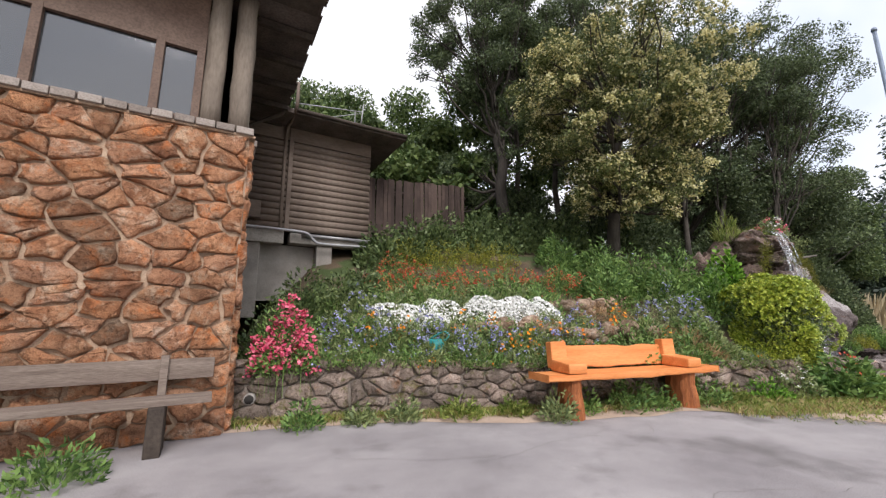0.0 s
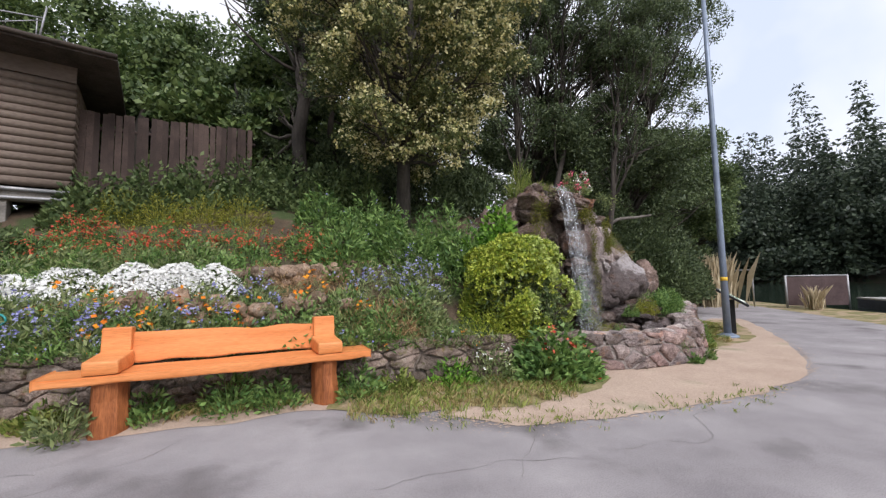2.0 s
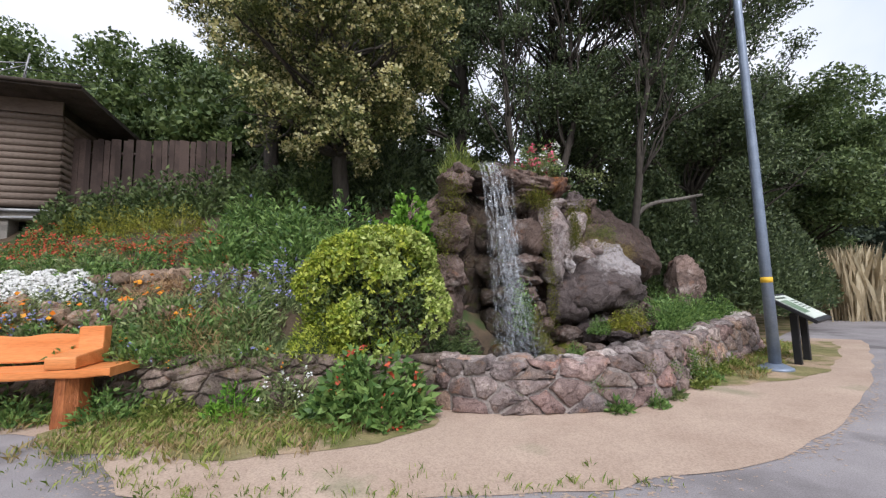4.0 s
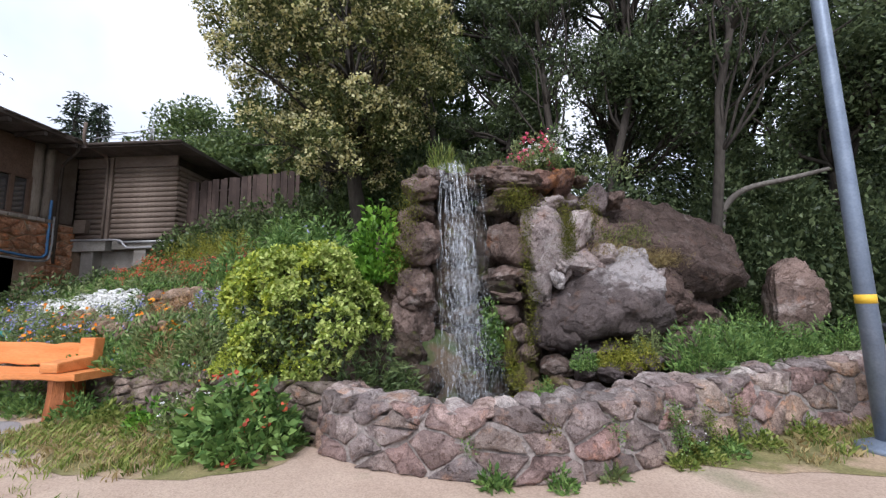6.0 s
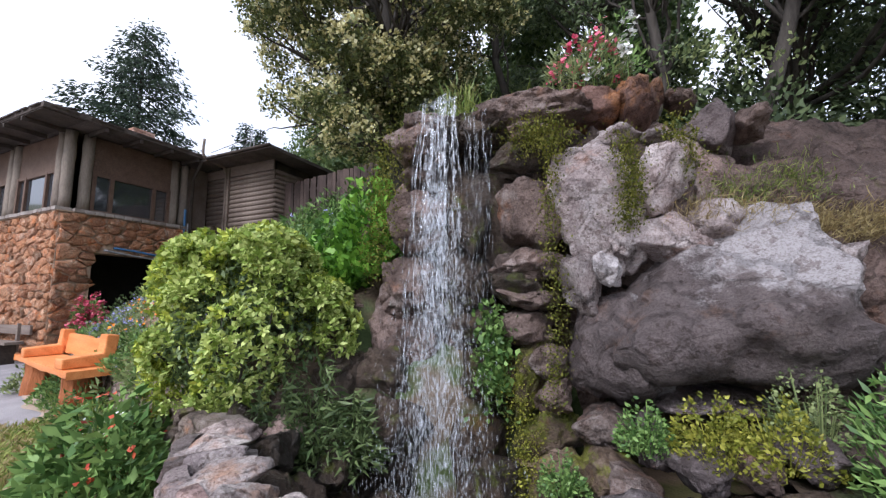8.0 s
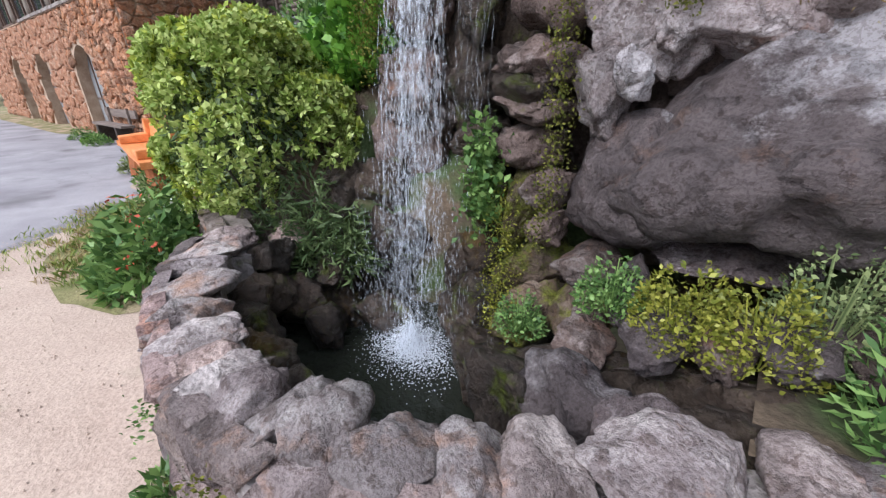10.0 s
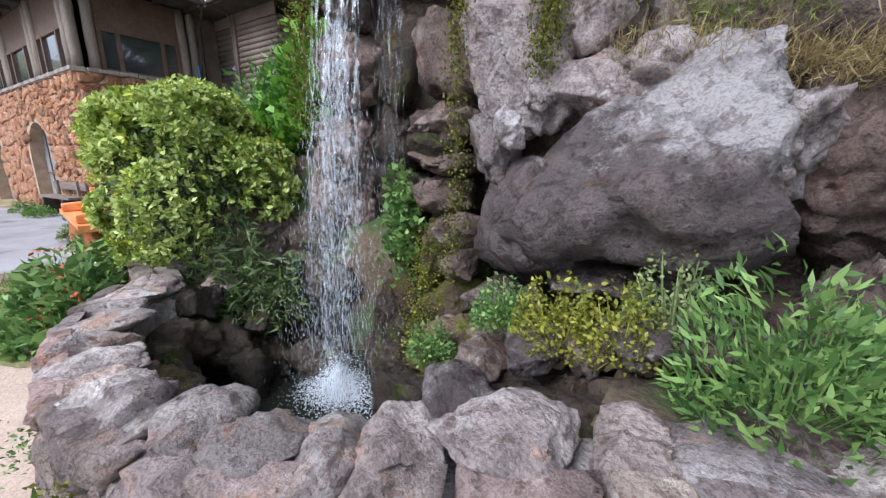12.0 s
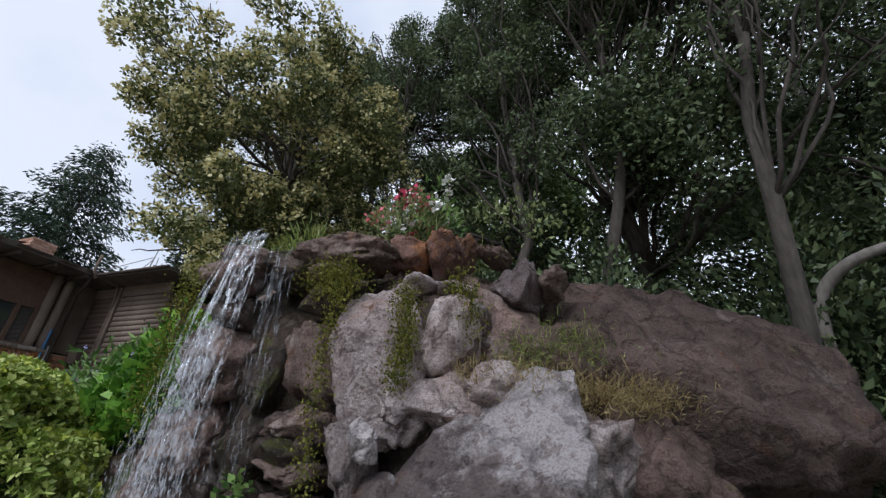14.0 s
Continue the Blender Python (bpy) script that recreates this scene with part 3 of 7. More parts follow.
sheet("sand_verge", wavy([(5.2, 5.95), (5.9, 5.53), (6.9, 5.6), (7.57, 5.66), (8.24, 5.78), (8.9, 5.95), (9.7, 6.3), (10.4, 6.75), (11.0, 7.25), (11.6, 7.85), (12.2, 8.45), (13.7, 10.3), (15.1, 12.3), (14.4, 12.7), (12.9, 11.4), (12.0, 10.4), (11.3, 9.72), (10.62, 8.95), (10.2, 8.3), (9.85, 7.9), (9.4, 7.62), (8.8, 7.44), (8.3, 7.36), (7.7, 7.4), (7.3, 7.36), (6.3, 6.9)], 0.09, 0.085, 9), 0.006, SAND, "trodden sandy dirt verge beside the stone wall", "path")
sheet("grass_verge", wavy([(4.2, 6.3), (5.04, 6.05), (5.68, 6.1), (6.33, 6.05), (7.2, 6.4), (7.6, 6.85), (7.5, 7.4), (5.9, 7.3), (4.4, 7.1)], 0.06, 0.17, 5), 0.010, TURF, "patchy dry grass strip along the wall", "grass")
sheet("pole_verge", wavy([(10.35, 8.35), (11.0, 8.55), (12.1, 9.05), (13.2, 10.2), (14.5, 12.0), (13.6, 12.2), (12.4, 11.0), (11.3, 9.75), (10.6, 8.95)], 0.06, 0.13, 6), 0.010, TURF, "patchy grass round the pole and sign", "grass")
sheet("wall_foot_earth", wavy([(-2.3, 5.5), (-1.2, 5.8), (0.2, 6.0), (1.6, 5.9), (3.0, 6.12), (4.4, 6.4), (4.8, 7.1), (3.2, 6.85), (1.6, 6.65), (0.0, 6.55), (-1.9, 6.3)], 0.06, 0.11, 8), 0.004, SAND, "strip of earth at the foot of the garden wall", "path")

CRACKS = []
for cx, cy, ang, length in ((0.8, 4.6, 0.1, 1.8), (2.2, 4.9, 0.5, 1.4), (3.1, 4.4, -0.5, 2.0), (4.6, 4.7, 0.15, 1.7), (5.6, 4.6, 0.9, 1.3), (1.4, 3.7, 0.25, 2.4), (3.9, 3.4, 0.2, 2.2), (6.4, 4.9, 0.2, 1.9), (-0.4, 4.8, 0.35, 1.6)):
    pts, x, y, a = [], cx, cy, ang
    for k in range(int(length / 0.07)):
        a += random.uniform(-0.45, 0.45) - (a - ang) * 0.2
        x, y = x + math.cos(a) * 0.07, y + math.sin(a) * 0.07
        pts.append((x, y, random.uniform(0.0006, 0.0032), a))
    v, f = [], []
    for k, (x, y, w, a) in enumerate(pts):
        v += [(x - math.sin(a) * w, y + math.cos(a) * w, 0.003), (x + math.sin(a) * w, y - math.cos(a) * w, 0.003)]
        if k:
            f.append((2 * k - 2, 2 * k - 1, 2 * k + 1, 2 * k))
    CRACKS.append((v, f))
whole("road_cracks", mesh_of("road_cracks", *join_data(CRACKS), CRACK), None, "thin dark cracks across the worn asphalt", "crack", kind="stuff")

# the hillside: a bank behind the walls that climbs to wooded slopes
FRONT = [(-40.0, 12.0), (-6.0, 10.5), (-3.6, 9.6), (-3.0, 8.4), (-1.9, 6.55), (0.0, 6.75), (1.7, 6.85), (3.3, 7.1), (4.95, 7.3), (5.9, 7.5), (7.0, 7.75), (7.6, 8.7), (8.6, 10.0), (9.8, 11.0), (10.8, 11.9), (12.2, 13.3), (13.5, 14.6), (15.5, 19.5), (17.5, 32.0), (40.0, 78.0)]
CLIMB_D = [0.0, 0.25, 0.9, 1.5, 2.4, 3.6, 5.0, 8.0, 14.0, 26.0, 60.0]
CLIMB_Z = [0.5, 0.72, 1.25, 1.55, 2.15, 2.85, 3.5, 4.2, 5.2, 7.5, 11.0]


def bank_z(x, y):
    fy = np.interp(x, [p[0] for p in FRONT], [p[1] for p in FRONT])
    d = (y - fy) * (0.92 if x < 7 else 0.75)
    z = np.interp(d, CLIMB_D, CLIMB_Z)
    if x > 7.2:
        z = 0.45 + (z - 0.45) * (0.55 if x > 10 else 0.8)
    return float(z + 0.10 * noise.noise(Vector((x * 1.1, y * 1.1, 0.0))) + 0.04 * noise.noise(Vector((x * 3.7, y * 3.7, 4.0)))), d


bv, bf, index = [], [], {}
xs = [-40 + k * 2.0 for k in range(17)] + [-6 + k * 0.16 for k in range(118)] + [13 + k * 1.5 for k in range(19)]
for i, x in enumerate(xs):
    fy = float(np.interp(x, [p[0] for p in FRONT], [p[1] for p in FRONT]))
    for j in range(64):
        d = 0.0 if j == 0 else 0.07 * j + 0.0022 * j ** 2.45
        z, _ = bank_z(x, fy + d)
        index[i, j] = len(bv)
        bv.append((x, fy + d, z if j else -0.9))
for i in range(len(xs) - 1):
    for j in range(63):
        bf.append((index[i, j], index[i + 1, j], index[i + 1, j + 1], index[i, j + 1]))
whole("hillside", mesh_of("hillside", bv, bf, SOIL, True), None, "steep planted bank of dark soil climbing to the woods", "hillside", kind="structure")


def on_bank(x, y):
    return bank_z(x, y)[0]


# ---- rubble masonry ----
def clip_poly(poly, p, q):
    """The part of a polygon nearer to p than to q."""
    mx, my, nx, ny = (p[0] + q[0]) / 2, (p[1] + q[1]) / 2, q[0] - p[0], q[1] - p[1]
    out = []
    for i in range(len(poly)):
        a, b = poly[i], poly[(i + 1) % len(poly)]
        da, db = (a[0] - mx) * nx + (a[1] - my) * ny, (b[0] - mx) * nx + (b[1] - my) * ny
        if da <= 0:
            out.append(a)
        if (da < 0) != (db < 0) and abs(da - db) > 1e-9:
            t = da / (da - db)
            out.append((a[0] + (b[0] - a[0]) * t, a[1] + (b[1] - a[1]) * t))
    return out


def rubble(width, height, w, h, rng, gap=0.014, hole=None):
    """Irregular stones that fill a rectangle: lists of 2-D corners, each shrunk by half a joint."""
    cols, rws = max(1, round(width / w)), max(1, round(height / h))
    pts = []
    for r in range(rws):
        for c in range(cols):
            pts.append(((c + 0.5 + 0.5 * (r % 2) - 0.25 + rng.uniform(-0.48, 0.48)) * width / cols, (r + 0.5 + rng.uniform(-0.48, 0.48)) * height / rws))
    pts = [p for p in pts if rng.random() > 0.24]
    ratio = w / h
    sq = [(p[0] / ratio, p[1]) for p in pts]
    cells = []
    for i, p in enumerate(sq):
        if hole and hole(pts[i][0], pts[i][1]):
            continue
        poly = [(0, 0), (width / ratio, 0), (width / ratio, height), (0, height)]
        for k, q in enumerate(sq):
            if k != i and abs(q[0] - p[0]) < 3.2 * h and abs(q[1] - p[1]) < 3.2 * h:
                poly = clip_poly(poly, p, q)
                if len(poly) < 3:
                    break
        if len(poly) < 3:
            continue
        poly = [(a * ratio, b) for a, b in poly]
        cx, cy = sum(a for a, _ in poly) / len(poly), sum(b for _, b in poly) / len(poly)
        size = max(math.hypot(a - cx, b - cy) for a, b in poly)
        k = 1 - gap / max(size, 0.03) * 1.3
        cells.append([(cx + (a - cx) * k, cy + (b - cy) * k) for a, b in poly])
    return cells


def ragged(poly, rng, amp):
    """The outline with broken edges: corners and edge middles knocked about."""
    out = []
    for k, p in enumerate(poly):
        q = poly[(k + 1) % len(poly)]
        out.append((p[0] + rng.uniform(-amp, amp) * 0.5, p[1] + rng.uniform(-amp, amp) * 0.5))
        if math.hypot(q[0] - p[0], q[1] - p[1]) > 0.06:
            out.append(((p[0] + q[0]) / 2 + rng.uniform(-amp, amp), (p[1] + q[1]) / 2 + rng.uniform(-amp, amp)))
    return out


def stone_data(poly, rng, proud=0.045, deep=0.03):
    """One rough stone over a 2-D polygon in x and z, its face towards -y."""
    n0 = len(poly)
    ring = []
    for i in range(n0):
        a, b = poly[i], poly[(i + 1) % n0]
        ring.append(a)
        if math.hypot(b[0] - a[0], b[1] - a[1]) > 0.09:
            ring.append(((a[0] + b[0]) / 2 + rng.uniform(-0.012, 0.012), (a[1] + b[1]) / 2 + rng.uniform(-0.012, 0.012)))
    n = len(ring)
    cx, cy = sum(a for a, _ in ring) / n, sum(b for _, b in ring) / n
    tilt_x, tilt_y = rng.uniform(-0.12, 0.12), rng.uniform(-0.12, 0.12)
    verts = [(a, deep, b) for a, b in ring]
    for k, out in ((0.955, 0.72), (0.80, 1.0)):
        for a, b in ring:
            p = proud * out * rng.uniform(0.6, 1.3) + (a - cx) * tilt_x + (b - cy) * tilt_y
            verts.append((cx + (a - cx) * k, -p, cy + (b - cy) * k))
    verts.append((cx + rng.uniform(-0.02, 0.02), -proud * rng.uniform(0.85, 1.25), cy + rng.uniform(-0.02, 0.02)))
    faces = []
    for r in range(2):
        for i in range(n):
            j = (i + 1) % n
            faces.append((r * n + i, r * n + j, (r + 1) * n + j, (r + 1) * n + i))
    for i in range(n):
        faces.append((2 * n + i, 2 * n + (i + 1) % n, 3 * n))
    return verts, faces


def bent(verts, line):
    """Lays x along a line of (x, y) points in plan; y stays across it."""
    lens = [0.0]
    for a, b in zip(line, line[1:]):
        lens.append(lens[-1] + math.hypot(b[0] - a[0], b[1] - a[1]))
    out = []
    for x, y, z in verts:
        s = min(max(x, 0.0), lens[-1] - 1e-6)
        k = next(i for i in range(len(lens) - 1) if lens[i + 1] > s)
        a, b = line[k], line[k + 1]
        t = (s - lens[k]) / max(lens[k + 1] - lens[k], 1e-9)
        dx, dy = (b[0] - a[0]) / max(lens[k + 1] - lens[k], 1e-9), (b[1] - a[1]) / max(lens[k + 1] - lens[k], 1e-9)
        out.append((a[0] + (b[0] - a[0]) * t - dy * y, a[1] + (b[1] - a[1]) * t + dx * y, z))
    return out


def line_length(line):
    return sum(math.hypot(b[0] - a[0], b[1] - a[1]) for a, b in zip(line, line[1:]))


# ---- the stone house and its log cabin: local x along the front, y into the hill ----
HOUSE = pose(-1.72, 5.66, 0, 0, 0, 28)
house = thing("house", "rustic two-storey house of orange rubble stone with dark timber upper storey", "house", HOUSE, kind="structure")
SILL_Z, EAVE_Z, LEN, DEEP = 3.40, 5.42, 19.6, 7.0
ARCHES = [(-3.75, 2.0, 2.45), (-8.75, 1.9, 2.45), (-13.1, 1.9, 2.4)]


def arch_wall(x0, x1, z1, thick):
    """The front wall as a solid strip with round-headed openings through it."""
    bm = bmesh.new()
    xcur = x0
    segs = []
    for cx, w, h in sorted(ARCHES):
        segs.append((xcur, cx - w / 2))
        xcur = cx + w / 2
    segs.append((xcur, x1))
    for a, b in segs:
        add_box(bm, (a + b) / 2, thick / 2, z1 / 2 - 0.1, b - a, thick, z1 + 0.2)
    for cx, w, h in ARCHES:
        r, n = w / 2, 14
        for k in range(n):
            a0, a1 = math.pi * k / n, math.pi * (k + 1) / n
            quad = [(cx + r * math.cos(a0), h - r + r * math.sin(a0)), (cx + r * math.cos(a1), h - r + r * math.sin(a1))]
            pts = [quad[0], quad[1], (quad[1][0], z1), (quad[0][0], z1)]
            lo = [bm.verts.new((x, 0, z)) for x, z in pts]
            hi = [bm.verts.new((x, thick, z)) for x, z in pts]
            bm.faces.new(lo)
            bm.faces.new(hi[::-1])
            for i in range(4):
                j = (i + 1) % 4
                bm.faces.new((lo[j], lo[i], hi[i], hi[j]))
    return bm


front_wall = part("front_wall", arch_wall(-LEN, 0.0, SILL_Z, 0.4), MORTAR, house, "orange rubble stone front wall with arched openings")
end_bm = bmesh.new()
add_box(end_bm, -0.2, 0.4 + 0.15, SILL_Z / 2 - 0.1, 0.4, 0.3, SILL_Z + 0.2)
add_box(end_bm, -0.2, 4.75, SILL_Z / 2 - 0.1, 0.4, 4.5, SILL_Z + 0.2)
add_box(end_bm, -0.2, 1.6, (2.5 + SILL_Z) / 2, 0.4, 1.8, SILL_Z - 2.5)
end_wall = part("end_wall", end_bm, MORTAR, house, "rubble stone end wall over a dark cellar opening")
part("back_wall", box(LEN, 0.3, EAVE_Z, -LEN / 2, DEEP, EAVE_Z / 2), LOG, house)
part("far_wall", box(0.3, DEEP - 0.7, EAVE_Z, -LEN + 0.15, DEEP / 2 + 0.1, EAVE_Z / 2), LOG, house)
# backing surfaces painted near black, as the shade behind openings and windows
part("cellar", box(0.1, 2.6, 2.9, -1.8, 1.7, 1.4), ROOM_SHADE, house)
part("upper_floor", box(LEN - 0.9, DEEP - 0.9, 0.12, -LEN / 2, DEEP / 2, SILL_Z - 0.14), ROOM_SHADE, house)
part("inner_wall", box(LEN - 1.0, 0.1, 1.9, -LEN / 2, 3.6, SILL_Z + 0.98), ROOM_SHADE, house)
for n, (cx, w, h) in enumerate(ARCHES):
    bm = bmesh.new()
    vs = [bm.verts.new((cx + w / 2 * 0.99 * math.cos(a), 0.3, h - w / 2 + w / 2 * 0.99 * math.sin(a))) for a in [math.pi * k / 14 for k in range(15)]]
    vs += [bm.verts.new((cx - w / 2 * 0.99, 0.3, 0)), bm.verts.new((cx + w / 2 * 0.99, 0.3, 0))]
    bm.faces.new(vs)
    ext = bmesh.ops.extrude_face_region(bm, geom=list(bm.faces))
    for v in [g for g in ext["geom"] if isinstance(g, bmesh.types.BMVert)]:
        v.co.y += 0.06
    leaf = part("arched_door", bm, DOOR, house, "grey arched timber door in a stone opening")
    dbm = bmesh.new()
    for k in (-0.25, 0.0, 0.25):
        add_box(dbm, cx + k * w, 0.285, 1.15, 0.04, 0.03, 2.2)
    add_box(dbm, cx, 0.285, 1.0, w * 0.9, 0.032, 0.06)
    part("door_batten", dbm, FRAME, leaf)

# upper storey: sill of bricks on edge, stout peeled posts, brown window frames
sill_front = part("sill_front", box(LEN + 0.06, 0.46, 0.03, -LEN / 2 + 0.03, 0.17, SILL_Z + 0.015), MORTAR, house)
sill_end = part("sill_end", box(0.46, 4.2, 0.03, -0.17, 2.5, SILL_Z + 0.017), MORTAR, house)
SILL_BRICK = from_bm("sill_brick", box(0.19, 0.30, 0.085, bevel=0.01), SILL)
for k in range(46):
    part("sill_brick", SILL_BRICK, None, sill_front, m=pose(-0.06 - 0.205 * k, 0.05, SILL_Z + 0.06 + random.uniform(-0.006, 0.006), 0, 0, random.uniform(-2, 2)))
for k in range(13):
    part("sill_brick", SILL_BRICK, None, sill_end, m=pose(-0.05, 0.32 + 0.205 * k, SILL_Z + 0.06 + random.uniform(-0.006, 0.006), 0, 0, 90 + random.uniform(-2, 2)))
WIN_Z0, WIN_Z1 = SILL_Z + 0.10, EAVE_Z - 0.02


def peeled_post(x, y, r):
    pts = [(x + random.uniform(-0.008, 0.008), y + random.uniform(-0.008, 0.008), WIN_Z0 + (WIN_Z1 - WIN_Z0) * k / 7) for k in range(8)]
    return tube("post", pts, [r * random.uniform(0.95, 1.06) for _ in range(8)], POST, 14)


def window_bay(length, count_side=0.24):
    """A window of one broad light between two narrow ones, along local x from 0."""
    bm = bmesh.new()
    z0, z1 = WIN_Z0, WIN_Z0 + 1.0
    add_box(bm, length / 2, 0, z0 + 0.035, length, 0.09, 0.07, bevel=0.006)
    add_box(bm, length / 2, 0, z1 - 0.035, length, 0.09, 0.07, bevel=0.006)
    add_box(bm, length / 2, 0.02, (z1 + WIN_Z1) / 2, length, 0.07, WIN_Z1 - z1, bevel=0.004)
    for x in (0.04, length * count_side - 0.02, length * (1 - count_side) + 0.02, length - 0.04):
        add_box(bm, x, -0.004, (z0 + z1) / 2, 0.085, 0.10, z1 - z0 - 0.02, bevel=0.006)
    return bm, z0, z1


def put_window(m, length):
    bm, z0, z1 = window_bay(length)
    w = part("window", bm, FRAME, house, "brown timber window with one broad and two narrow panes", m=m)
    for a, b in ((0.07, length * 0.24 - 0.05), (length * 0.24 + 0.02, length * 0.76 - 0.02), (length * 0.76 + 0.05, length - 0.07)):
        part("pane", box(b - a, 0.008, z1 - z0 - 0.12, (a + b) / 2, 0.01, (z0 + z1) / 2), GLASS, w)


for x in (-0.14, -0.44, -2.62, -2.9):
    part("post", peeled_post(x, 0.12, 0.115), None, house)
put_window(pose(-2.5, 0.12, 0), 1.94)
for k in range(6):
    x0 = -3.05 - k * 2.65
    put_window(pose(x0 - 2.2, 0.12, 0), 2.18)
    part("post", peeled_post(x0 - 2.32, 0.12, 0.12), None, house)
    part("post", peeled_post(x0 - 2.52, 0.12, 0.10), None, house)
for y in (0.46, 2.55, 2.82):
    part("post", peeled_post(-0.12, y, 0.115), None, house)
put_window(pose(-0.12, 0.58, 0, 0, 0, 90), 1.85)
part("end_panel", box(0.08, 0.65, WIN_Z1 - WIN_Z0, -0.14, 3.22, (WIN_Z0 + WIN_Z1) / 2), LOG, house)


def hip_roof(x0, x1, y0, y1, z, rise, thick=0.12):
    """A shallow hipped roof with boarded soffit; the outline's corners at its eaves."""
    bm = bmesh.new()
    h = (y1 - y0) / 2
    low = [bm.verts.new(p) for p in ((x0, y0, z), (x1, y0, z), (x1, y1, z), (x0, y1, z))]
    edge = [bm.verts.new(p) for p in ((x0, y0, z + thick), (x1, y0, z + thick), (x1, y1, z + thick), (x0, y1, z + thick))]
    r0, r1 = bm.verts.new((x0 + h, y0 + h, z + rise)), bm.verts.new((x1 - h, y0 + h, z + rise))
    bm.faces.new(low[::-1])
    for i in range(4):
        j = (i + 1) % 4
        bm.faces.new((low[i], low[j], edge[j], edge[i]))
    bm.faces.new((edge[0], edge[1], r1, r0))
    bm.faces.new((edge[1], edge[2], r1))
    bm.faces.new((edge[2], edge[3], r0, r1))
    bm.faces.new((edge[3], edge[0], r0))
    return bm


roof = part("roof", hip_roof(-LEN - 0.7, 0.75, -0.75, DEEP + 0.7, EAVE_Z + 0.02, 1.35), SHINGLE, house, "dark weathered low hipped roof with deep eaves")
ROW = []
for side in range(2):
    for k in range(9):
        t = k / 9
        n = 70 if side == 0 else 26
        for q in range(n):
            if side == 0:
                x = -LEN - 0.6 + (LEN + 1.3) * (q + random.uniform(0.1, 0.9)) / n
                y, z = -0.60 + t * 3.4, EAVE_Z + 0.15 + t * 1.15
                if x > 0.7 - t * 3.4:
                    continue
                b = box(0.26, 0.42, 0.025, rot=Matrix.Rotation(0.29, 4, "X"), cx=x, cy=y, cz=z + random.uniform(0, 0.014))
            else:
                y = -0.7 + 8.2 * (q + random.uniform(0.1, 0.9)) / n
                x, z = 0.60 - t * 3.4, EAVE_Z + 0.15 + t * 1.15
                if y < -0.7 + t * 3.4 or y > 7.6 - t * 3.4:
                    continue
                b = box(0.42, 0.26, 0.025, rot=Matrix.Rotation(0.29, 4, "Y"), cx=x, cy=y, cz=z + random.uniform(0, 0.014))
            ROW.append(([v.co.copy() for v in b.verts], [tuple(v.index for v in f.verts) for f in b.faces]))
            b.free()
part("shingle_cover", mesh_of("shingle_cover", *join_data(ROW), SHINGLE), None, roof, kind="stuff")
RAFTER = from_bm("rafter", box(0.07, 0.75, 0.10), SOFFIT)
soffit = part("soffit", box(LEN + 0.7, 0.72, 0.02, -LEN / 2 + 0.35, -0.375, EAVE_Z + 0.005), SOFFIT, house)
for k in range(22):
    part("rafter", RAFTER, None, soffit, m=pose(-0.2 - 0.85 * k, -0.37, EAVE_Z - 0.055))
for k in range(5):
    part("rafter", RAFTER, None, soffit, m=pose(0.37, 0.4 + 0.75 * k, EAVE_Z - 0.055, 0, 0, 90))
chim = part("chimney", box(0.62, 0.62, 1.05, -3.6, 3.3, EAVE_Z + 1.35), BRICK, house, "short pale brick chimney")
CB = []
for r in range(11):
    for k in range(3):
        for s in range(4):
            a = math.pi / 2 * s
            off = (k - 1) * 0.21 + (0.1 if r % 2 else 0) - 0.05
            b = box(0.19, 0.05, 0.075, bevel=0.0)
            m = Matrix.Translation((-3.6, 3.3, EAVE_Z + 0.9 + r * 0.092)) @ Matrix.Rotation(a, 4, "Z") @ Matrix.Translation((off, -0.315, 0))
            CB.append(([m @ v.co for v in b.verts], [tuple(v.index for v in f.verts) for f in b.faces]))
            b.free()
part("brick_facing", mesh_of("brick_facing", *join_data(CB), BRICK), None, chim, kind="stuff")
gp = part("downpipe", tube("downpipe", [(0.72, 2.75, EAVE_Z - 0.02), (0.65, 2.78, EAVE_Z - 0.16), (0.1, 2.95, EAVE_Z - 0.45), (0.06, 2.98, 3.2), (0.06, 2.98, 2.4)], 0.04, SOFFIT), None, house)
part("blue_cable", tube("blue_cable", curve([(0.07, 2.8, 4.0), (0.07, 2.8, 3.0), (0.08, 2.78, 2.62), (0.10, 2.5, 2.52), (0.08, 1.6, 2.62), (0.06, 1.1, 2.66)], 5), 0.03, BLUE_PIPE), None, house, "blue cable clipped round the wall corner")
part("grey_conduit", tube("grey_conduit", curve([(0.07, 2.9, 3.6), (0.07, 2.9, 2.75), (0.10, 2.7, 2.44), (0.10, 1.7, 2.48), (0.06, 0.9, 2.58)], 5), 0.025, PIPE), None, house)

# log cabin annex on a concrete footing
cabin = thing("log_cabin", "small annex with brown log siding on a concrete footing", "cabin", HOUSE @ Matrix.Translation((0.0, 3.5, 0)), kind="structure")
CW, CD, CZ0, CZ1 = 2.78, 2.6, 3.08, 5.34
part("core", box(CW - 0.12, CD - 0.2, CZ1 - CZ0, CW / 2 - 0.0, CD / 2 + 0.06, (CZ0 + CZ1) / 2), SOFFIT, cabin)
NLOG = 14
LOGH = (CZ1 - 0.28 - CZ0) / NLOG
LOG_FRONT = tube("log", [(0, 0, 0), (CW * 0.5, 0, 0), (CW, 0, 0)], LOGH * 0.56, LOG, 12)
LOG_SIDE = tube("log", [(0, 0, 0), (0, CD / 2, 0), (0, CD, 0)], LOGH * 0.56, LOG, 12)
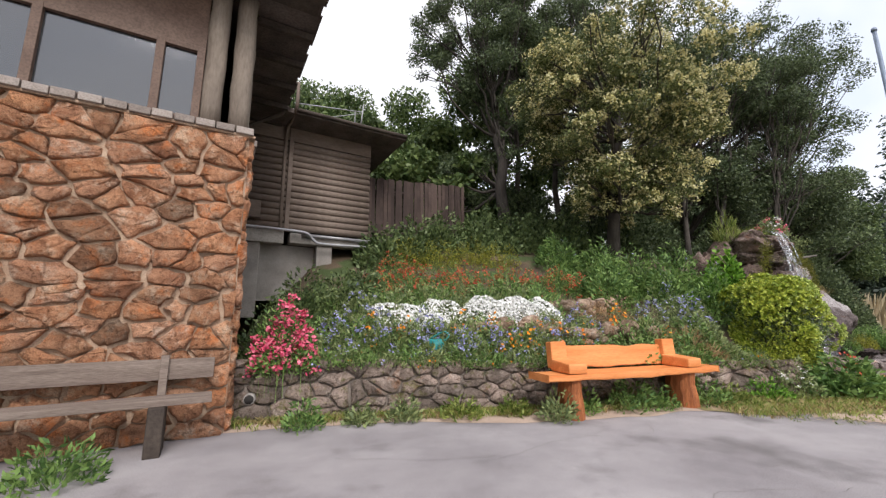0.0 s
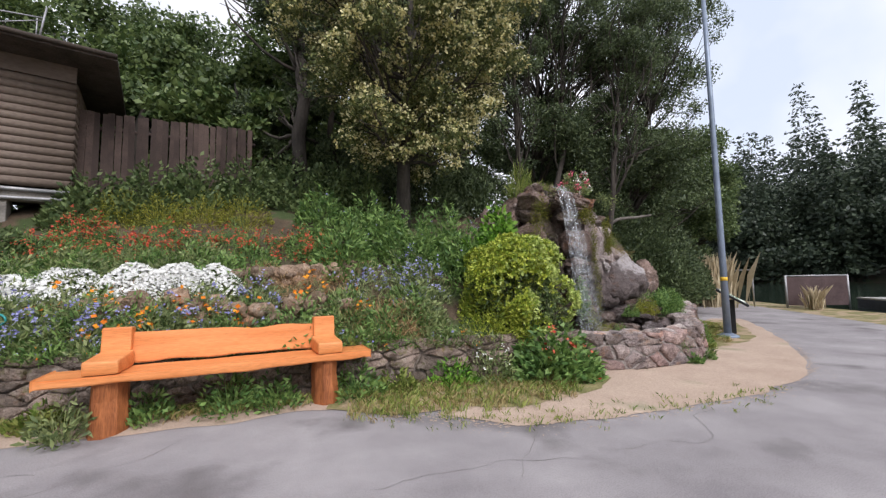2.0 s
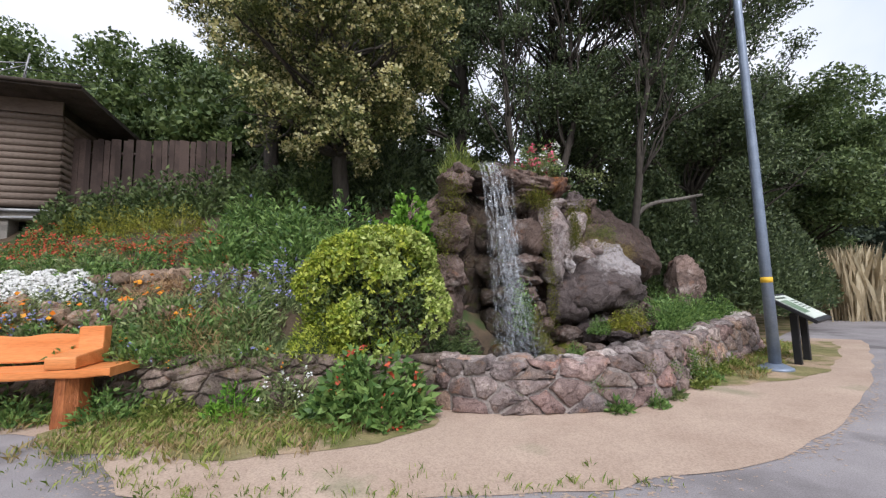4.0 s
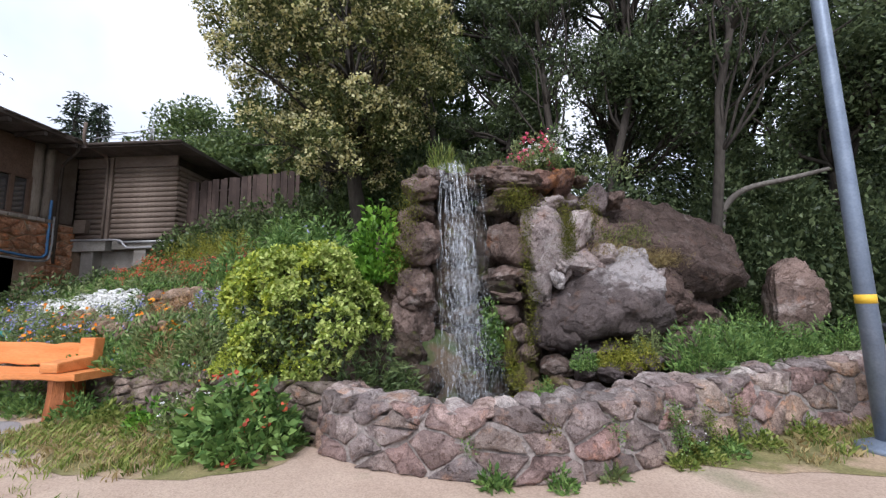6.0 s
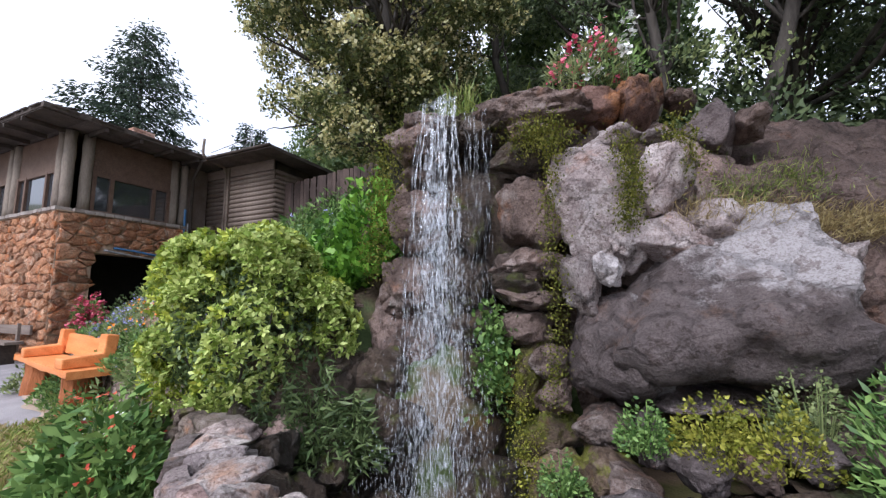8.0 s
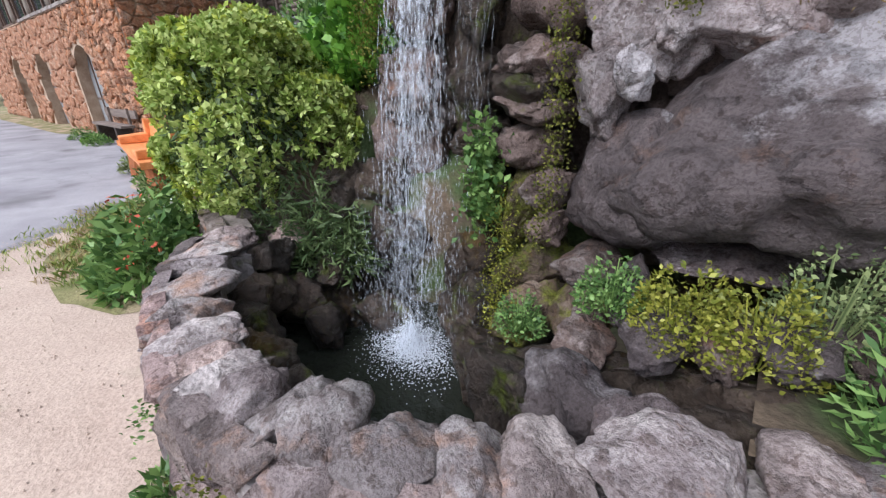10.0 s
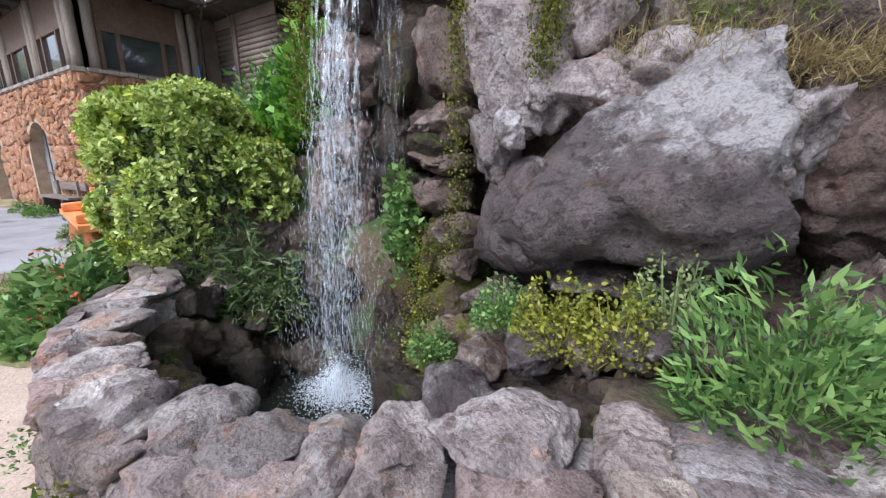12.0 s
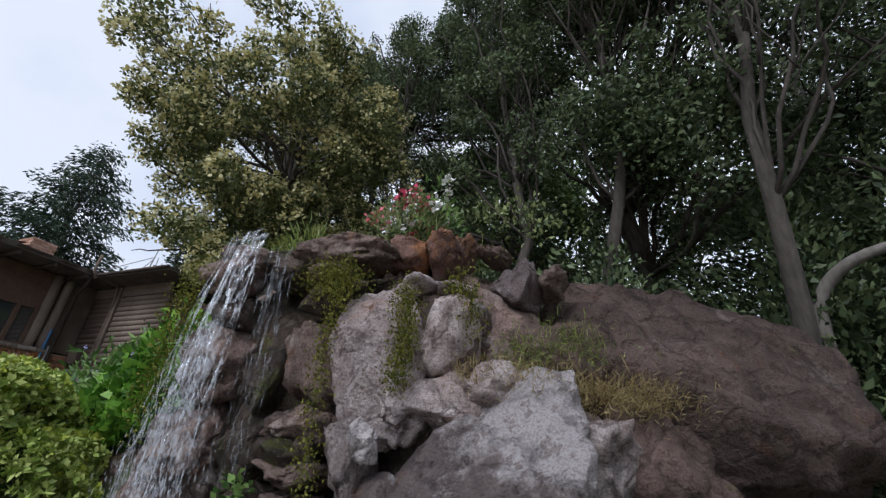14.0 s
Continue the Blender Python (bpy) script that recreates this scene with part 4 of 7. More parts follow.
for k in range(NLOG):
    z = CZ0 + LOGH * (k + 0.5)
    part("log", LOG_FRONT, None, cabin, m=pose(random.uniform(0, 0.02), 0.06, z))
    part("log", LOG_SIDE, None, cabin, m=pose(CW - 0.05, 0.06 + random.uniform(-0.02, 0.02), z + LOGH * 0.3))
part("frieze", box(CW + 0.02, 0.05, 0.32, CW / 2, 0.0, CZ1 - 0.12), LOG, cabin)
part("corner_post", box(0.09, 0.09, CZ1 - CZ0, 0.98, -0.03, (CZ0 + CZ1) / 2, bevel=0.01), LOG, cabin)
part("vent_pipe", tube("vent_pipe", curve([(0.86, -0.06, CZ0), (0.86, -0.06, 5.1), (0.9, -0.35, 5.36), (0.92, -0.82, 5.45), (0.92, -0.84, 5.98)], 4), 0.035, LOG), None, cabin, "brown-painted vent pipe bent round the eave")
part("roof", hip_roof(-1.2, CW + 0.62, -0.72, CD + 0.5, CZ1 + 0.02, 0.75, 0.09), SHINGLE, cabin, "dark low roof with deep eaves")
part("gutter", tube("gutter", [(0.9, -0.75, CZ1 + 0.09), (CW + 0.62, -0.75, CZ1 + 0.09)], 0.045, SOFFIT, 8), None, cabin)
foot = bmesh.new()
add_box(foot, 0.45, 0.12, 2.92, 1.0, 0.3, 0.30, bevel=0.015)
add_box(foot, 1.95, 0.18, 2.92, 1.75, 0.3, 0.22, bevel=0.015)
part("footing_beam", foot, CONCRETE, cabin, "stained concrete footing beam")
piers = bmesh.new()
for x in (0.35, 1.82):
    add_box(piers, x, 0.25, 2.05, 0.34, 0.34, 1.6, bevel=0.02)
add_box(piers, 1.1, 0.42, 2.2, 1.3, 0.12, 1.2)
part("pier", piers, CONCRETE, cabin)
part("meter_box", box(0.32, 0.14, 0.36, 0.3, -0.08, 3.42, bevel=0.015), LOG, cabin, "brown metal meter box")
part("conduit", tube("conduit", curve([(-0.1, -0.1, 3.06), (1.0, -0.1, 3.05), (1.4, -0.1, 3.02), (1.55, -0.1, 2.88), (1.75, -0.1, 2.82), (2.7, -0.1, 2.84)], 5), 0.03, PIPE), None, cabin, "grey conduit bent along the footing")
part("lower_conduit", tube("lower_conduit", [(1.3, -0.02, 2.99), (2.82, -0.02, 2.99)], 0.035, PIPE), None, cabin)
mast = thing("antenna", "thin metal antenna masts with cross bar on the cabin roof", "antenna", HOUSE @ Matrix.Translation((0.9, 2.9, 5.5)))
part("mast", tube("mast", [(1.45, 0.1, 0), (1.52, 0.12, 0.62)], 0.016, PIPE, 6), None, mast)
part("mast", tube("mast", [(1.38, 0.3, 0.0), (1.38, 0.3, 0.5)], 0.012, PIPE, 6), None, mast)
part("cross_bar", tube("cross_bar", [(0.0, 0.0, 0.15), (1.50, 0.12, 0.42)], 0.012, PIPE, 6), None, mast)
part("cross_bar", tube("cross_bar", [(0.6, 0.4, 0.15), (1.46, 0.14, 0.38)], 0.010, PIPE, 6), None, mast)

# plank fence behind the cabin
fence = thing("fence", "tall dark brown plank fence on the bank behind the cabin", "fence")
PLANK = from_bm("plank", box(0.105, 0.025, 1.75, 0, 0, 0.875), FENCE)
FL = curve([(-1.25, 10.35), (0.3, 11.35), (1.6, 12.1)], 8)
total = line_length(FL)
for k in range(30):
    (x, y, _), = bent([(k / 30 * total, 0, 0)], FL)
    part("plank", PLANK, None, fence, m=pose(x, y, 2.95 + 0.012 * k + random.uniform(-0.02, 0.02), 0, random.uniform(-1, 1), 33))
part("rail", tube("rail", [(-1.25, 10.39, 4.4), (0.3, 11.39, 4.55), (1.6, 12.14, 4.7)], 0.04, FENCE, 6), None, fence)


# ---- garden wall and basin wall ----
def battered_wall(name, foot, heights, batter, thick, stone_w, stone_h, label, seed, material_core, cap=0.2, stone=None):
    """A rubble wall along its outer foot line, leaning inwards; stones are pieces of their own."""
    rng = random.Random(seed)
    line = curve(foot, 5)
    length = line_length(line)
    top = lambda s: float(np.interp(s / length, np.linspace(0, 1, len(heights)), heights))
    v, f = [], []
    n = 60
    for k in range(n + 1):
        s = length * k / n
        h = top(s) - (0.10 if cap else 0.03)
        face = 0.004 if cap else 0.03
        v += bent([(s, face, -0.05), (s, face + batter * h, h), (s, 0.03 + batter * h + thick, h), (s, 0.06 + batter * h + thick, -0.75)], line)
        if k:
            a, b = 4 * (k - 1), 4 * k
            f += [(a, b, b + 1, a + 1), (a + 1, b + 1, b + 2, a + 2), (a + 2, b + 2, b + 3, a + 3)]
    f += [(0, 1, 2, 3), (4 * n + 3, 4 * n + 2, 4 * n + 1, 4 * n)]
    wall = whole(name, mesh_of(name, v, f, material_core), None, label, "stone wall", kind="structure")
    hmax = max(heights)
    for poly in rubble(length, hmax, stone_w, stone_h, rng, 0.014 if cap else 0.012):
        cx = sum(p[0] for p in poly) / len(poly)
        cz = sum(p[1] for p in poly) / len(poly)
        lift = top(cx) / hmax
        sv, sf = stone_data(ragged([(a, b * lift) for a, b in poly], rng, 0.013), rng, 0.055, 0.05)
        sv = bent([(x, y + 0.03 + batter * z, z) for x, y, z in sv], line)
        c = Vector(bent([(cx, 0, cz * lift)], line)[0])
        me = mesh_of("stone", [Vector(p) - c for p in sv], sf, stone, True)
        part("stone", me, None, wall, m=Matrix.Translation(c))
    if cap:
        s = 0.1
        while s < length - 0.05:
            w = rng.uniform(0.18, 0.46)
            h = top(s)
            c = Vector(bent([(s + w / 2, 0.03 + batter * h + thick / 2 + rng.uniform(-0.03, 0.03), h + rng.uniform(-0.06, 0.0))], line)[0])
            d = Vector(bent([(min(s + w, length), 0, 0)], line)[0]) - Vector(bent([(s, 0, 0)], line)[0])
            me = boulder_mesh(rng.randrange(10 ** 6), 4, RIM_STONE, 0.2, 13)
            m = Matrix.Translation(c) @ Matrix.Rotation(math.atan2(d.y, d.x) + rng.uniform(-0.2, 0.2), 4, "Z") @ Matrix.Rotation(rng.uniform(-0.1, 0.1), 4, "Y") @ Matrix.Diagonal((w * 0.60, thick * 0.60 + cap * rng.uniform(0.0, 0.35), rng.uniform(0.065, 0.12), 1))
            part("cap_stone", me, None, wall, m=m)
            s += w * 0.92
    return wall


def boulder_mesh(seed, sub, material, rough=0.12, cuts=11):
    """A rough rock of about unit radius: a ball cut by planes, with broken, cracked relief."""
    rng = random.Random(seed)
    bm = bmesh.new()
    bmesh.ops.create_icosphere(bm, subdivisions=sub, radius=1.0)
    planes = []
    for _ in range(cuts):
        n = Vector((rng.gauss(0, 1), rng.gauss(0, 1), rng.gauss(0, 1))).normalized()
        planes.append((n, rng.uniform(0.56, 0.88)))
    off = Vector((rng.uniform(0, 50), rng.uniform(0, 50), rng.uniform(0, 50)))
    for v in bm.verts:
        p = v.co.copy()
        for n, d in planes:
            k = p.dot(n) - d
            if k > 0:
                p -= n * k * 0.97
        warp = p + noise.noise_vector(p * 1.7 + off) * 0.35
        near = noise.voronoi(warp * 1.5 + off)[0]
        crack = max(0.0, 1 - (near[1] - near[0]) / 0.16)
        step = noise.cell(warp * 2.6 + off)
        f = noise.fractal(p * 2.3 + off, 0.75, 2.15, 5)
        v.co = p * (1 + rough * (f * 0.62 + step * 0.16 - crack * crack * 0.45))
    me = bpy.data.meshes.new("rock")
    bm.to_mesh(me)
    bm.free()
    me.polygons.foreach_set("use_smooth", [True] * len(me.polygons))
    me.materials.append(material)
    return me


battered_wall("garden_wall", [(-1.95, 6.05), (-1.2, 6.2), (0.0, 6.4), (1.7, 6.55), (3.3, 6.8), (4.95, 7.04), (5.9, 7.2), (7.66, 7.52)], [0.72, 0.68, 0.6, 0.58, 0.55, 0.5], 0.16, 0.22, 0.27, 0.155, "low brown rubble stone wall holding up the flower bank", 3, GREY_MORTAR, 0.0, GARDEN_STONE)
battered_wall("basin_wall", [(7.52, 7.85), (7.5, 7.5), (7.8, 7.3), (8.3, 7.25), (8.8, 7.32), (9.3, 7.46), (9.72, 7.68), (10.06, 8.02), (10.33, 8.4), (10.6, 8.8), (10.95, 9.22), (11.3, 9.63), (11.85, 10.2), (12.7, 11.15)], [0.48, 0.49, 0.5, 0.52, 0.54, 0.55, 0.58, 0.6], 0.12, 0.30, 0.27, 0.185, "curved rubble stone parapet round the waterfall basin", 11, PALE_MORTAR, 0.2, GREY_STONE)
# all but the first are coloured dark for wet stone and basin shade
for k, (x, y, z, s) in enumerate(((7.5, 8.05, 0.28, 0.24), (7.62, 8.2, 0.0, 0.26), (7.6, 8.15, -0.28, 0.26), (7.85, 8.1, -0.05, 0.22), (7.8, 8.35, 0.1, 0.2), (8.1, 8.2, -0.2, 0.2), (7.78, 7.9, 0.30, 0.2), (7.86, 7.86, 0.05, 0.22), (8.15, 7.76, 0.2, 0.2), (8.5, 7.72, 0.15, 0.22), (8.85, 7.78, 0.18, 0.2), (9.15, 7.9, 0.12, 0.2))):
    whole("boulder", boulder_mesh(880 + k, 4, ROCK_WET_SHADED if k else RIM_STONE, 0.24, 18), None, "rough dark stone at the inner end of the parapet", "rock", pose(x, y, z, 0, 0, 40 * k) @ Matrix.Diagonal((s, s * 0.9, s * 0.95, 1)), "basin stones")
sheet("pond_water", [(7.2, 7.6), (8.3, 7.4), (9.0, 7.5), (9.6, 7.85), (10.0, 8.3), (10.5, 9.1), (10.4, 9.6), (9.6, 10.0), (8.6, 9.9), (7.6, 9.3), (7.0, 8.5)], -0.34, POND, "dark rippled water in the basin", "water")

# ---- the rock outcrop with the waterfall ----
OUT = pose(8.12, 9.10, 0, 0, 0, 25)
outcrop = thing("rock_outcrop", "craggy brown rock outcrop with a waterfall, moss in the joints", "rocks", OUT)
# x, y, z, half sizes, material, lean
ROCKS = [
    (0.66, 0.38, 2.94, 0.43, 0.30, 0.16, ROCK, 8),
    (1.17, 0.55, 2.91, 0.20, 0.25, 0.20, ROCK_RED, 20),
    (1.48, 0.64, 2.90, 0.17, 0.28, 0.21, ROCK_RED, -6),
    (1.58, 0.75, 2.95, 0.12, 0.25, 0.17, ROCK_RED, 0),
    (1.31, 0.42, 2.54, 0.19, 0.22, 0.12, ROCK_PALE, 0),
    (1.60, 0.50, 2.52, 0.13, 0.22, 0.08, ROCK_PALE, -8),
    (1.75, 0.50, 2.32, 0.08, 0.20, 0.16, ROCK_PALE, 10),
    (1.19, 0.22, 2.04, 0.29, 0.27, 0.46, ROCK_PALE, -9),
    (1.58, 0.34, 2.12, 0.20, 0.26, 0.32, ROCK_PALE, 6),
    (0.66, 0.32, 2.00, 0.31, 0.34, 0.33, ROCK, 12),
    (0.69, 0.24, 2.65, 0.16, 0.20, 0.08, ROCK, 0),
    (0.15, 0.40, 2.85, 0.23, 0.22, 0.13, ROCK_WET_SHADED, 0),
    (0.58, 0.34, 2.50, 0.25, 0.20, 0.14, ROCK_WET_SHADED, 0),
    (0.61, 0.25, 1.58, 0.27, 0.25, 0.11, ROCK, -6),
    (0.57, 0.25, 1.36, 0.23, 0.25, 0.14, ROCK_WET_SHADED, 6),
    (0.83, 0.22, 1.55, 0.10, 0.20, 0.10, ROCK, 0),
    (1.05, 0.16, 1.43, 0.16, 0.24, 0.24, ROCK_PALE, -10),
    (1.25, -0.06, 1.50, 0.085, 0.08, 0.115, ROCK_WHITE, -24),
    (1.60, 0.30, 1.72, 0.28, 0.28, 0.18, ROCK_PALE, 0), (1.95, 0.42, 1.75, 0.28, 0.3, 0.2, ROCK_PALE, 6), (1.35, 0.52, 2.0, 0.5, 0.28, 0.7, ROCK_BROWN, 0),
    (1.34, 0.12, 1.68, 0.09, 0.12, 0.08, ROCK_PALE, 0),
    (2.03, 0.92, 2.62, 0.18, 0.30, 0.26, ROCK_DARK, 15),
    (2.28, 0.95, 2.68, 0.13, 0.25, 0.14, ROCK, 0),
    (1.83, 0.90, 2.98, 0.12, 0.25, 0.07, ROCK, 0),
    (1.77, 0.55, 2.08, 0.11, 0.25, 0.12, ROCK, 0),
    (-0.46, 0.32, 2.79, 0.29, 0.34, 0.18, ROCK, 6),
    (-0.32, 0.40, 2.99, 0.17, 0.30, 0.12, ROCK, 0),
    (-0.53, 0.46, 2.04, 0.32, 0.34, 0.29, ROCK, -10),
    (-0.60, 0.48, 1.41, 0.33, 0.36, 0.38, ROCK, 8),
    (-0.69, 0.45, 0.69, 0.32, 0.40, 0.58, ROCK, 5),
    (-1.00, 0.65, 1.79, 0.26, 0.40, 0.41, ROCK, -20),
    (-0.47, 0.50, 2.52, 0.21, 0.30, 0.22, ROCK, 0),
    (-1.09, 0.65, 0.98, 0.23, 0.40, 0.40, ROCK, 0),
    (0.58, 0.29, 1.52, 0.22, 0.25, 0.16, ROCK, -5),
    (0.61, 0.26, 1.31, 0.23, 0.28, 0.10, ROCK, 8),
    (0.64, 0.28, 1.08, 0.20, 0.28, 0.16, ROCK, -8),
    (0.64, 0.18, 0.70, 0.11, 0.24, 0.29, ROCK_MOSS, 8),
    (0.80, 0.16, 0.85, 0.12, 0.22, 0.15, ROCK, -6),
    (0.84, 0.12, 0.61, 0.13, 0.22, 0.14, ROCK, 6),
    (0.78, 0.14, 0.33, 0.20, 0.30, 0.17, ROCK_MOSS, -6),
    (1.16, 0.08, 0.46, 0.18, 0.30, 0.14, ROCK, 4),
    (0.88, -0.16, 0.12, 0.19, 0.26, 0.19, ROCK_MOSS, 8),
    (1.18, -0.16, 0.28, 0.16, 0.26, 0.12, ROCK_MOSS, 0),
    (1.34, -0.46, 0.30, 0.15, 0.24, 0.09, ROCK, 0),
    (1.44, -0.24, 0.49, 0.09, 0.26, 0.16, ROCK_DARK, 10),
    (1.65, -0.51, 0.49, 0.12, 0.24, 0.09, ROCK_DARK, 0),
    (1.88, -0.46, 0.53, 0.11, 0.24, 0.10, ROCK, 0),
    (2.09, -0.39, 0.57, 0.12, 0.26, 0.11, ROCK_DARK, 0),
    (2.30, -0.34, 0.60, 0.10, 0.26, 0.11, ROCK, 0),
    (0.14, 0.37, 1.07, 0.20, 0.25, 0.16, ROCK_WET_SHADED, 0),
    (0.11, 0.41, 1.48, 0.21, 0.25, 0.23, ROCK_WET_SHADED, 0),
    (0.07, 0.45, 1.96, 0.18, 0.25, 0.29, ROCK_WET_SHADED, 0),
    (0.20, 0.38, 0.64, 0.21, 0.26, 0.24, ROCK_WET_SHADED, 0),
    (0.21, 0.35, 0.07, 0.21, 0.30, 0.34, ROCK_WET_SHADED, 0),
    (1.84, 0.33, 1.20, 0.76, 0.58, 0.52, SLAB, -20), (1.30, 0.10, 0.92, 0.34, 0.32, 0.34, SLAB, 30), (2.36, 0.52, 1.38, 0.34, 0.45, 0.38, ROCK_PALE, 30),
    (1.74, 0.22, 0.66, 0.32, 0.40, 0.09, ROCK_DARK, 0),
    (2.21, 0.38, 0.96, 0.19, 0.40, 0.22, ROCK_DARK, 12),
    (0.10, 0.62, 2.90, 0.42, 0.40, 0.16, ROCK_WET_SHADED, 0), (0.15, 0.85, 1.5, 0.6, 0.32, 1.5, ROCK_WET_SHADED, 0), (-0.75, 1.15, 1.3, 0.75, 0.7, 1.3, ROCK, 0), (-0.35, 1.0, 2.4, 0.55, 0.5, 0.5, ROCK, 0),
    (0.85, 1.1, 1.5, 0.8, 0.62, 1.45, ROCK, 0), (1.35, 0.85, 2.0, 0.6, 0.45, 0.85, ROCK, 0), (1.15, 1.2, 2.5, 0.8, 0.6, 0.45, ROCK, 0), (1.7, 0.9, 1.2, 0.7, 0.6, 0.9, ROCK, 0),
    (2.85, 1.42, 1.70, 1.10, 0.85, 0.93, ROCK_BROWN, 14), (3.45, 1.95, 1.50, 0.8, 0.75, 0.92, ROCK_BROWN, 10), (2.15, 1.1, 1.95, 0.5, 0.5, 0.5, ROCK_BROWN, 0), (2.7, 1.6, 0.9, 1.0, 0.8, 0.9, ROCK_BROWN, 0), (2.75, 0.80, 1.25, 0.45, 0.42, 0.45, ROCK_BROWN, 20),
    # the dark colour here also paints the shade in the hollows beside the fall
    (0.35, 0.0, -0.2, 0.3, 0.3, 0.3, ROCK_WET_SHADED, 0), (0.8, -0.45, -0.2, 0.28, 0.25, 0.25, ROCK_WET_SHADED, 0), (1.25, -0.5, -0.1, 0.34, 0.25, 0.3, ROCK_WET_SHADED, 0), (1.65, -0.5, 0.05, 0.36, 0.25, 0.35, ROCK_WET_SHADED, 0), (2.05, -0.4, 0.12, 0.4, 0.3, 0.35, ROCK_WET_SHADED, 0), (2.5, -0.1, 0.22, 0.42, 0.35, 0.35, ROCK_DARK, 0), (1.15, -0.86, 0.12, 0.22, 0.2, 0.2, ROCK_WET_SHADED, 10), (1.45, -0.88, 0.2, 0.24, 0.2, 0.2, ROCK_DARK, 0), (1.75, -0.86, 0.26, 0.22, 0.2, 0.2, ROCK_DARK, -10), (2.02, -0.84, 0.3, 0.24, 0.22, 0.2, ROCK_WET_SHADED, 0), (2.3, -0.78, 0.36, 0.22, 0.22, 0.18, ROCK_DARK, 8), (2.6, -0.72, 0.4, 0.22, 0.22, 0.16, ROCK, 0), (-0.8, -0.1, 0.0, 0.4, 0.35, 0.45, ROCK_WET_SHADED, 0), (-0.45, 0.0, 0.25, 0.26, 0.24, 0.3, ROCK_WET_SHADED, 10), (-0.25, -0.35, -0.25, 0.24, 0.2, 0.2, ROCK_WET_SHADED, 0), (-0.65, -0.5, -0.25, 0.26, 0.22, 0.2, ROCK_WET_SHADED, 0), (-0.95, 0.0, 0.40, 0.36, 0.32, 0.42, ROCK_WET_SHADED, 8), (-1.15, -0.35, 0.15, 0.34, 0.28, 0.4, ROCK_WET_SHADED, -8), (-1.3, -0.7, 0.1, 0.28, 0.26, 0.4, ROCK_WET_SHADED, 0), (-0.62, 0.10, 0.62, 0.22, 0.24, 0.3, ROCK_WET_SHADED, 0), (2.95, 0.35, 0.55, 0.4, 0.4, 0.35, ROCK, 0),
]
for k, (x, y, z, rx, ry, rz, ma, tilt) in enumerate(ROCKS):
    big = max(rx, rz) > 0.45
    me = boulder_mesh(100 + k * 7, 5 if big or max(rx, rz) > 0.36 else 4, ma, 0.17 if big else 0.26, 18 if big else 24)
    m = Matrix.Translation((x, y, z)) @ Matrix.Rotation(radians(tilt), 4, "Y") @ Matrix.Rotation(random.uniform(-0.25, 0.25), 4, "Z") @ Matrix.Diagonal((rx * 1.32, ry * 1.2, rz * 1.30, 1))
    part("rock", me, None, outcrop, m=m)
lone = whole("boulder", boulder_mesh(977, 5, ROCK, 0.13), None, "rough brown boulder standing among weeds behind the wall", "rock", pose(11.9, 12.15, 1.05, 0, 8, 20) @ Matrix.Diagonal((0.42, 0.38, 0.74, 1)))

# ---- falling water ----
fall = thing("waterfall", "white waterfall dropping from the rock lip into the basin", "waterfall", OUT)
rng = np.random.default_rng(21)


def strand(x0, y0, z0, out, drift, top_r, n=22, z1=-0.32, gaps=0.0):
    pts, radii = [], []
    wob = rng.uniform(0, 6.28)
    for k in range(n + 1):
        t = (k / n)
        z = z0 + 0.03 * math.sin(min(1.0, t * 5) * 3.14) - (z0 - z1) * t ** 1.3
        s = math.sqrt(max(0.0, t ** 1.3))
        pts.append((x0 + drift * s + 0.012 * math.sin(z * 5 + wob) + rng.normal() * 0.008 * (0.3 + t * 2), y0 - out * s + rng.normal() * 0.008 * (0.3 + 2 * t), z))
        thin_out = 0.25 if rng.random() < gaps * (0.1 + 0.7 * t) else 1.0
        radii.append(max(0.0008, top_r * (1 - 0.5 * t) * (0.75 + 0.4 * math.sin(k * 0.9 + wob)) * thin_out))
    return tube_data(pts, radii, 5)


def ribbon(x0, y0, z0, out, drift, width, n=90, m=5):
    """A rippling sheet of falling water that breaks up and spreads on its way down."""
    v, f = [], []
    wob, ph = rng.uniform(0, 6.28), rng.uniform(0, 40)
    for k in range(n + 1):
        t = k / n
        s = math.sqrt(t ** 1.3)
        z = z0 + 0.03 * math.sin(min(1.0, t * 5) * 3.14) - (z0 + 0.32) * t ** 1.3
        w = width * (0.8 + 0.55 * t) * (0.75 + 0.5 * noise.noise(Vector((ph, z * 5.0, 0))))
        cx = x0 + drift * s + 0.016 * math.sin(z * 4 + wob) * (0.4 + t)
        for q in range(m + 1):
            u = q / m - 0.5
            p = Vector((cx + u * w, ph, z))
            bulge = 0.030 * noise.noise(Vector((p.x * 26, ph, z * 9))) * (0.4 + 1.4 * t)
            v.append((cx + u * w + 0.012 * noise.noise(Vector((ph, u * 6, z * 14))), y0 - out * s + bulge - 0.03 * (0.25 - u * u), z))
            if k and q and rng.random() > 0.74 * t:
                a, b = (k - 1) * (m + 1) + q - 1, k * (m + 1) + q - 1
                f.append((a, a + 1, b + 1, b))
    return v, f


main = []
for x0, width, out, drift in ((-0.11, 0.08, 0.50, 0.07), (-0.05, 0.08, 0.55, 0.11), (0.02, 0.08, 0.52, 0.18), (0.07, 0.07, 0.48, 0.27), (-0.02, 0.12, 0.44, 0.16)):
    main.append(ribbon(x0, 0.06 + rng.uniform(-0.03, 0.04), 3.07 + rng.uniform(-0.02, 0.02), out, drift, width))
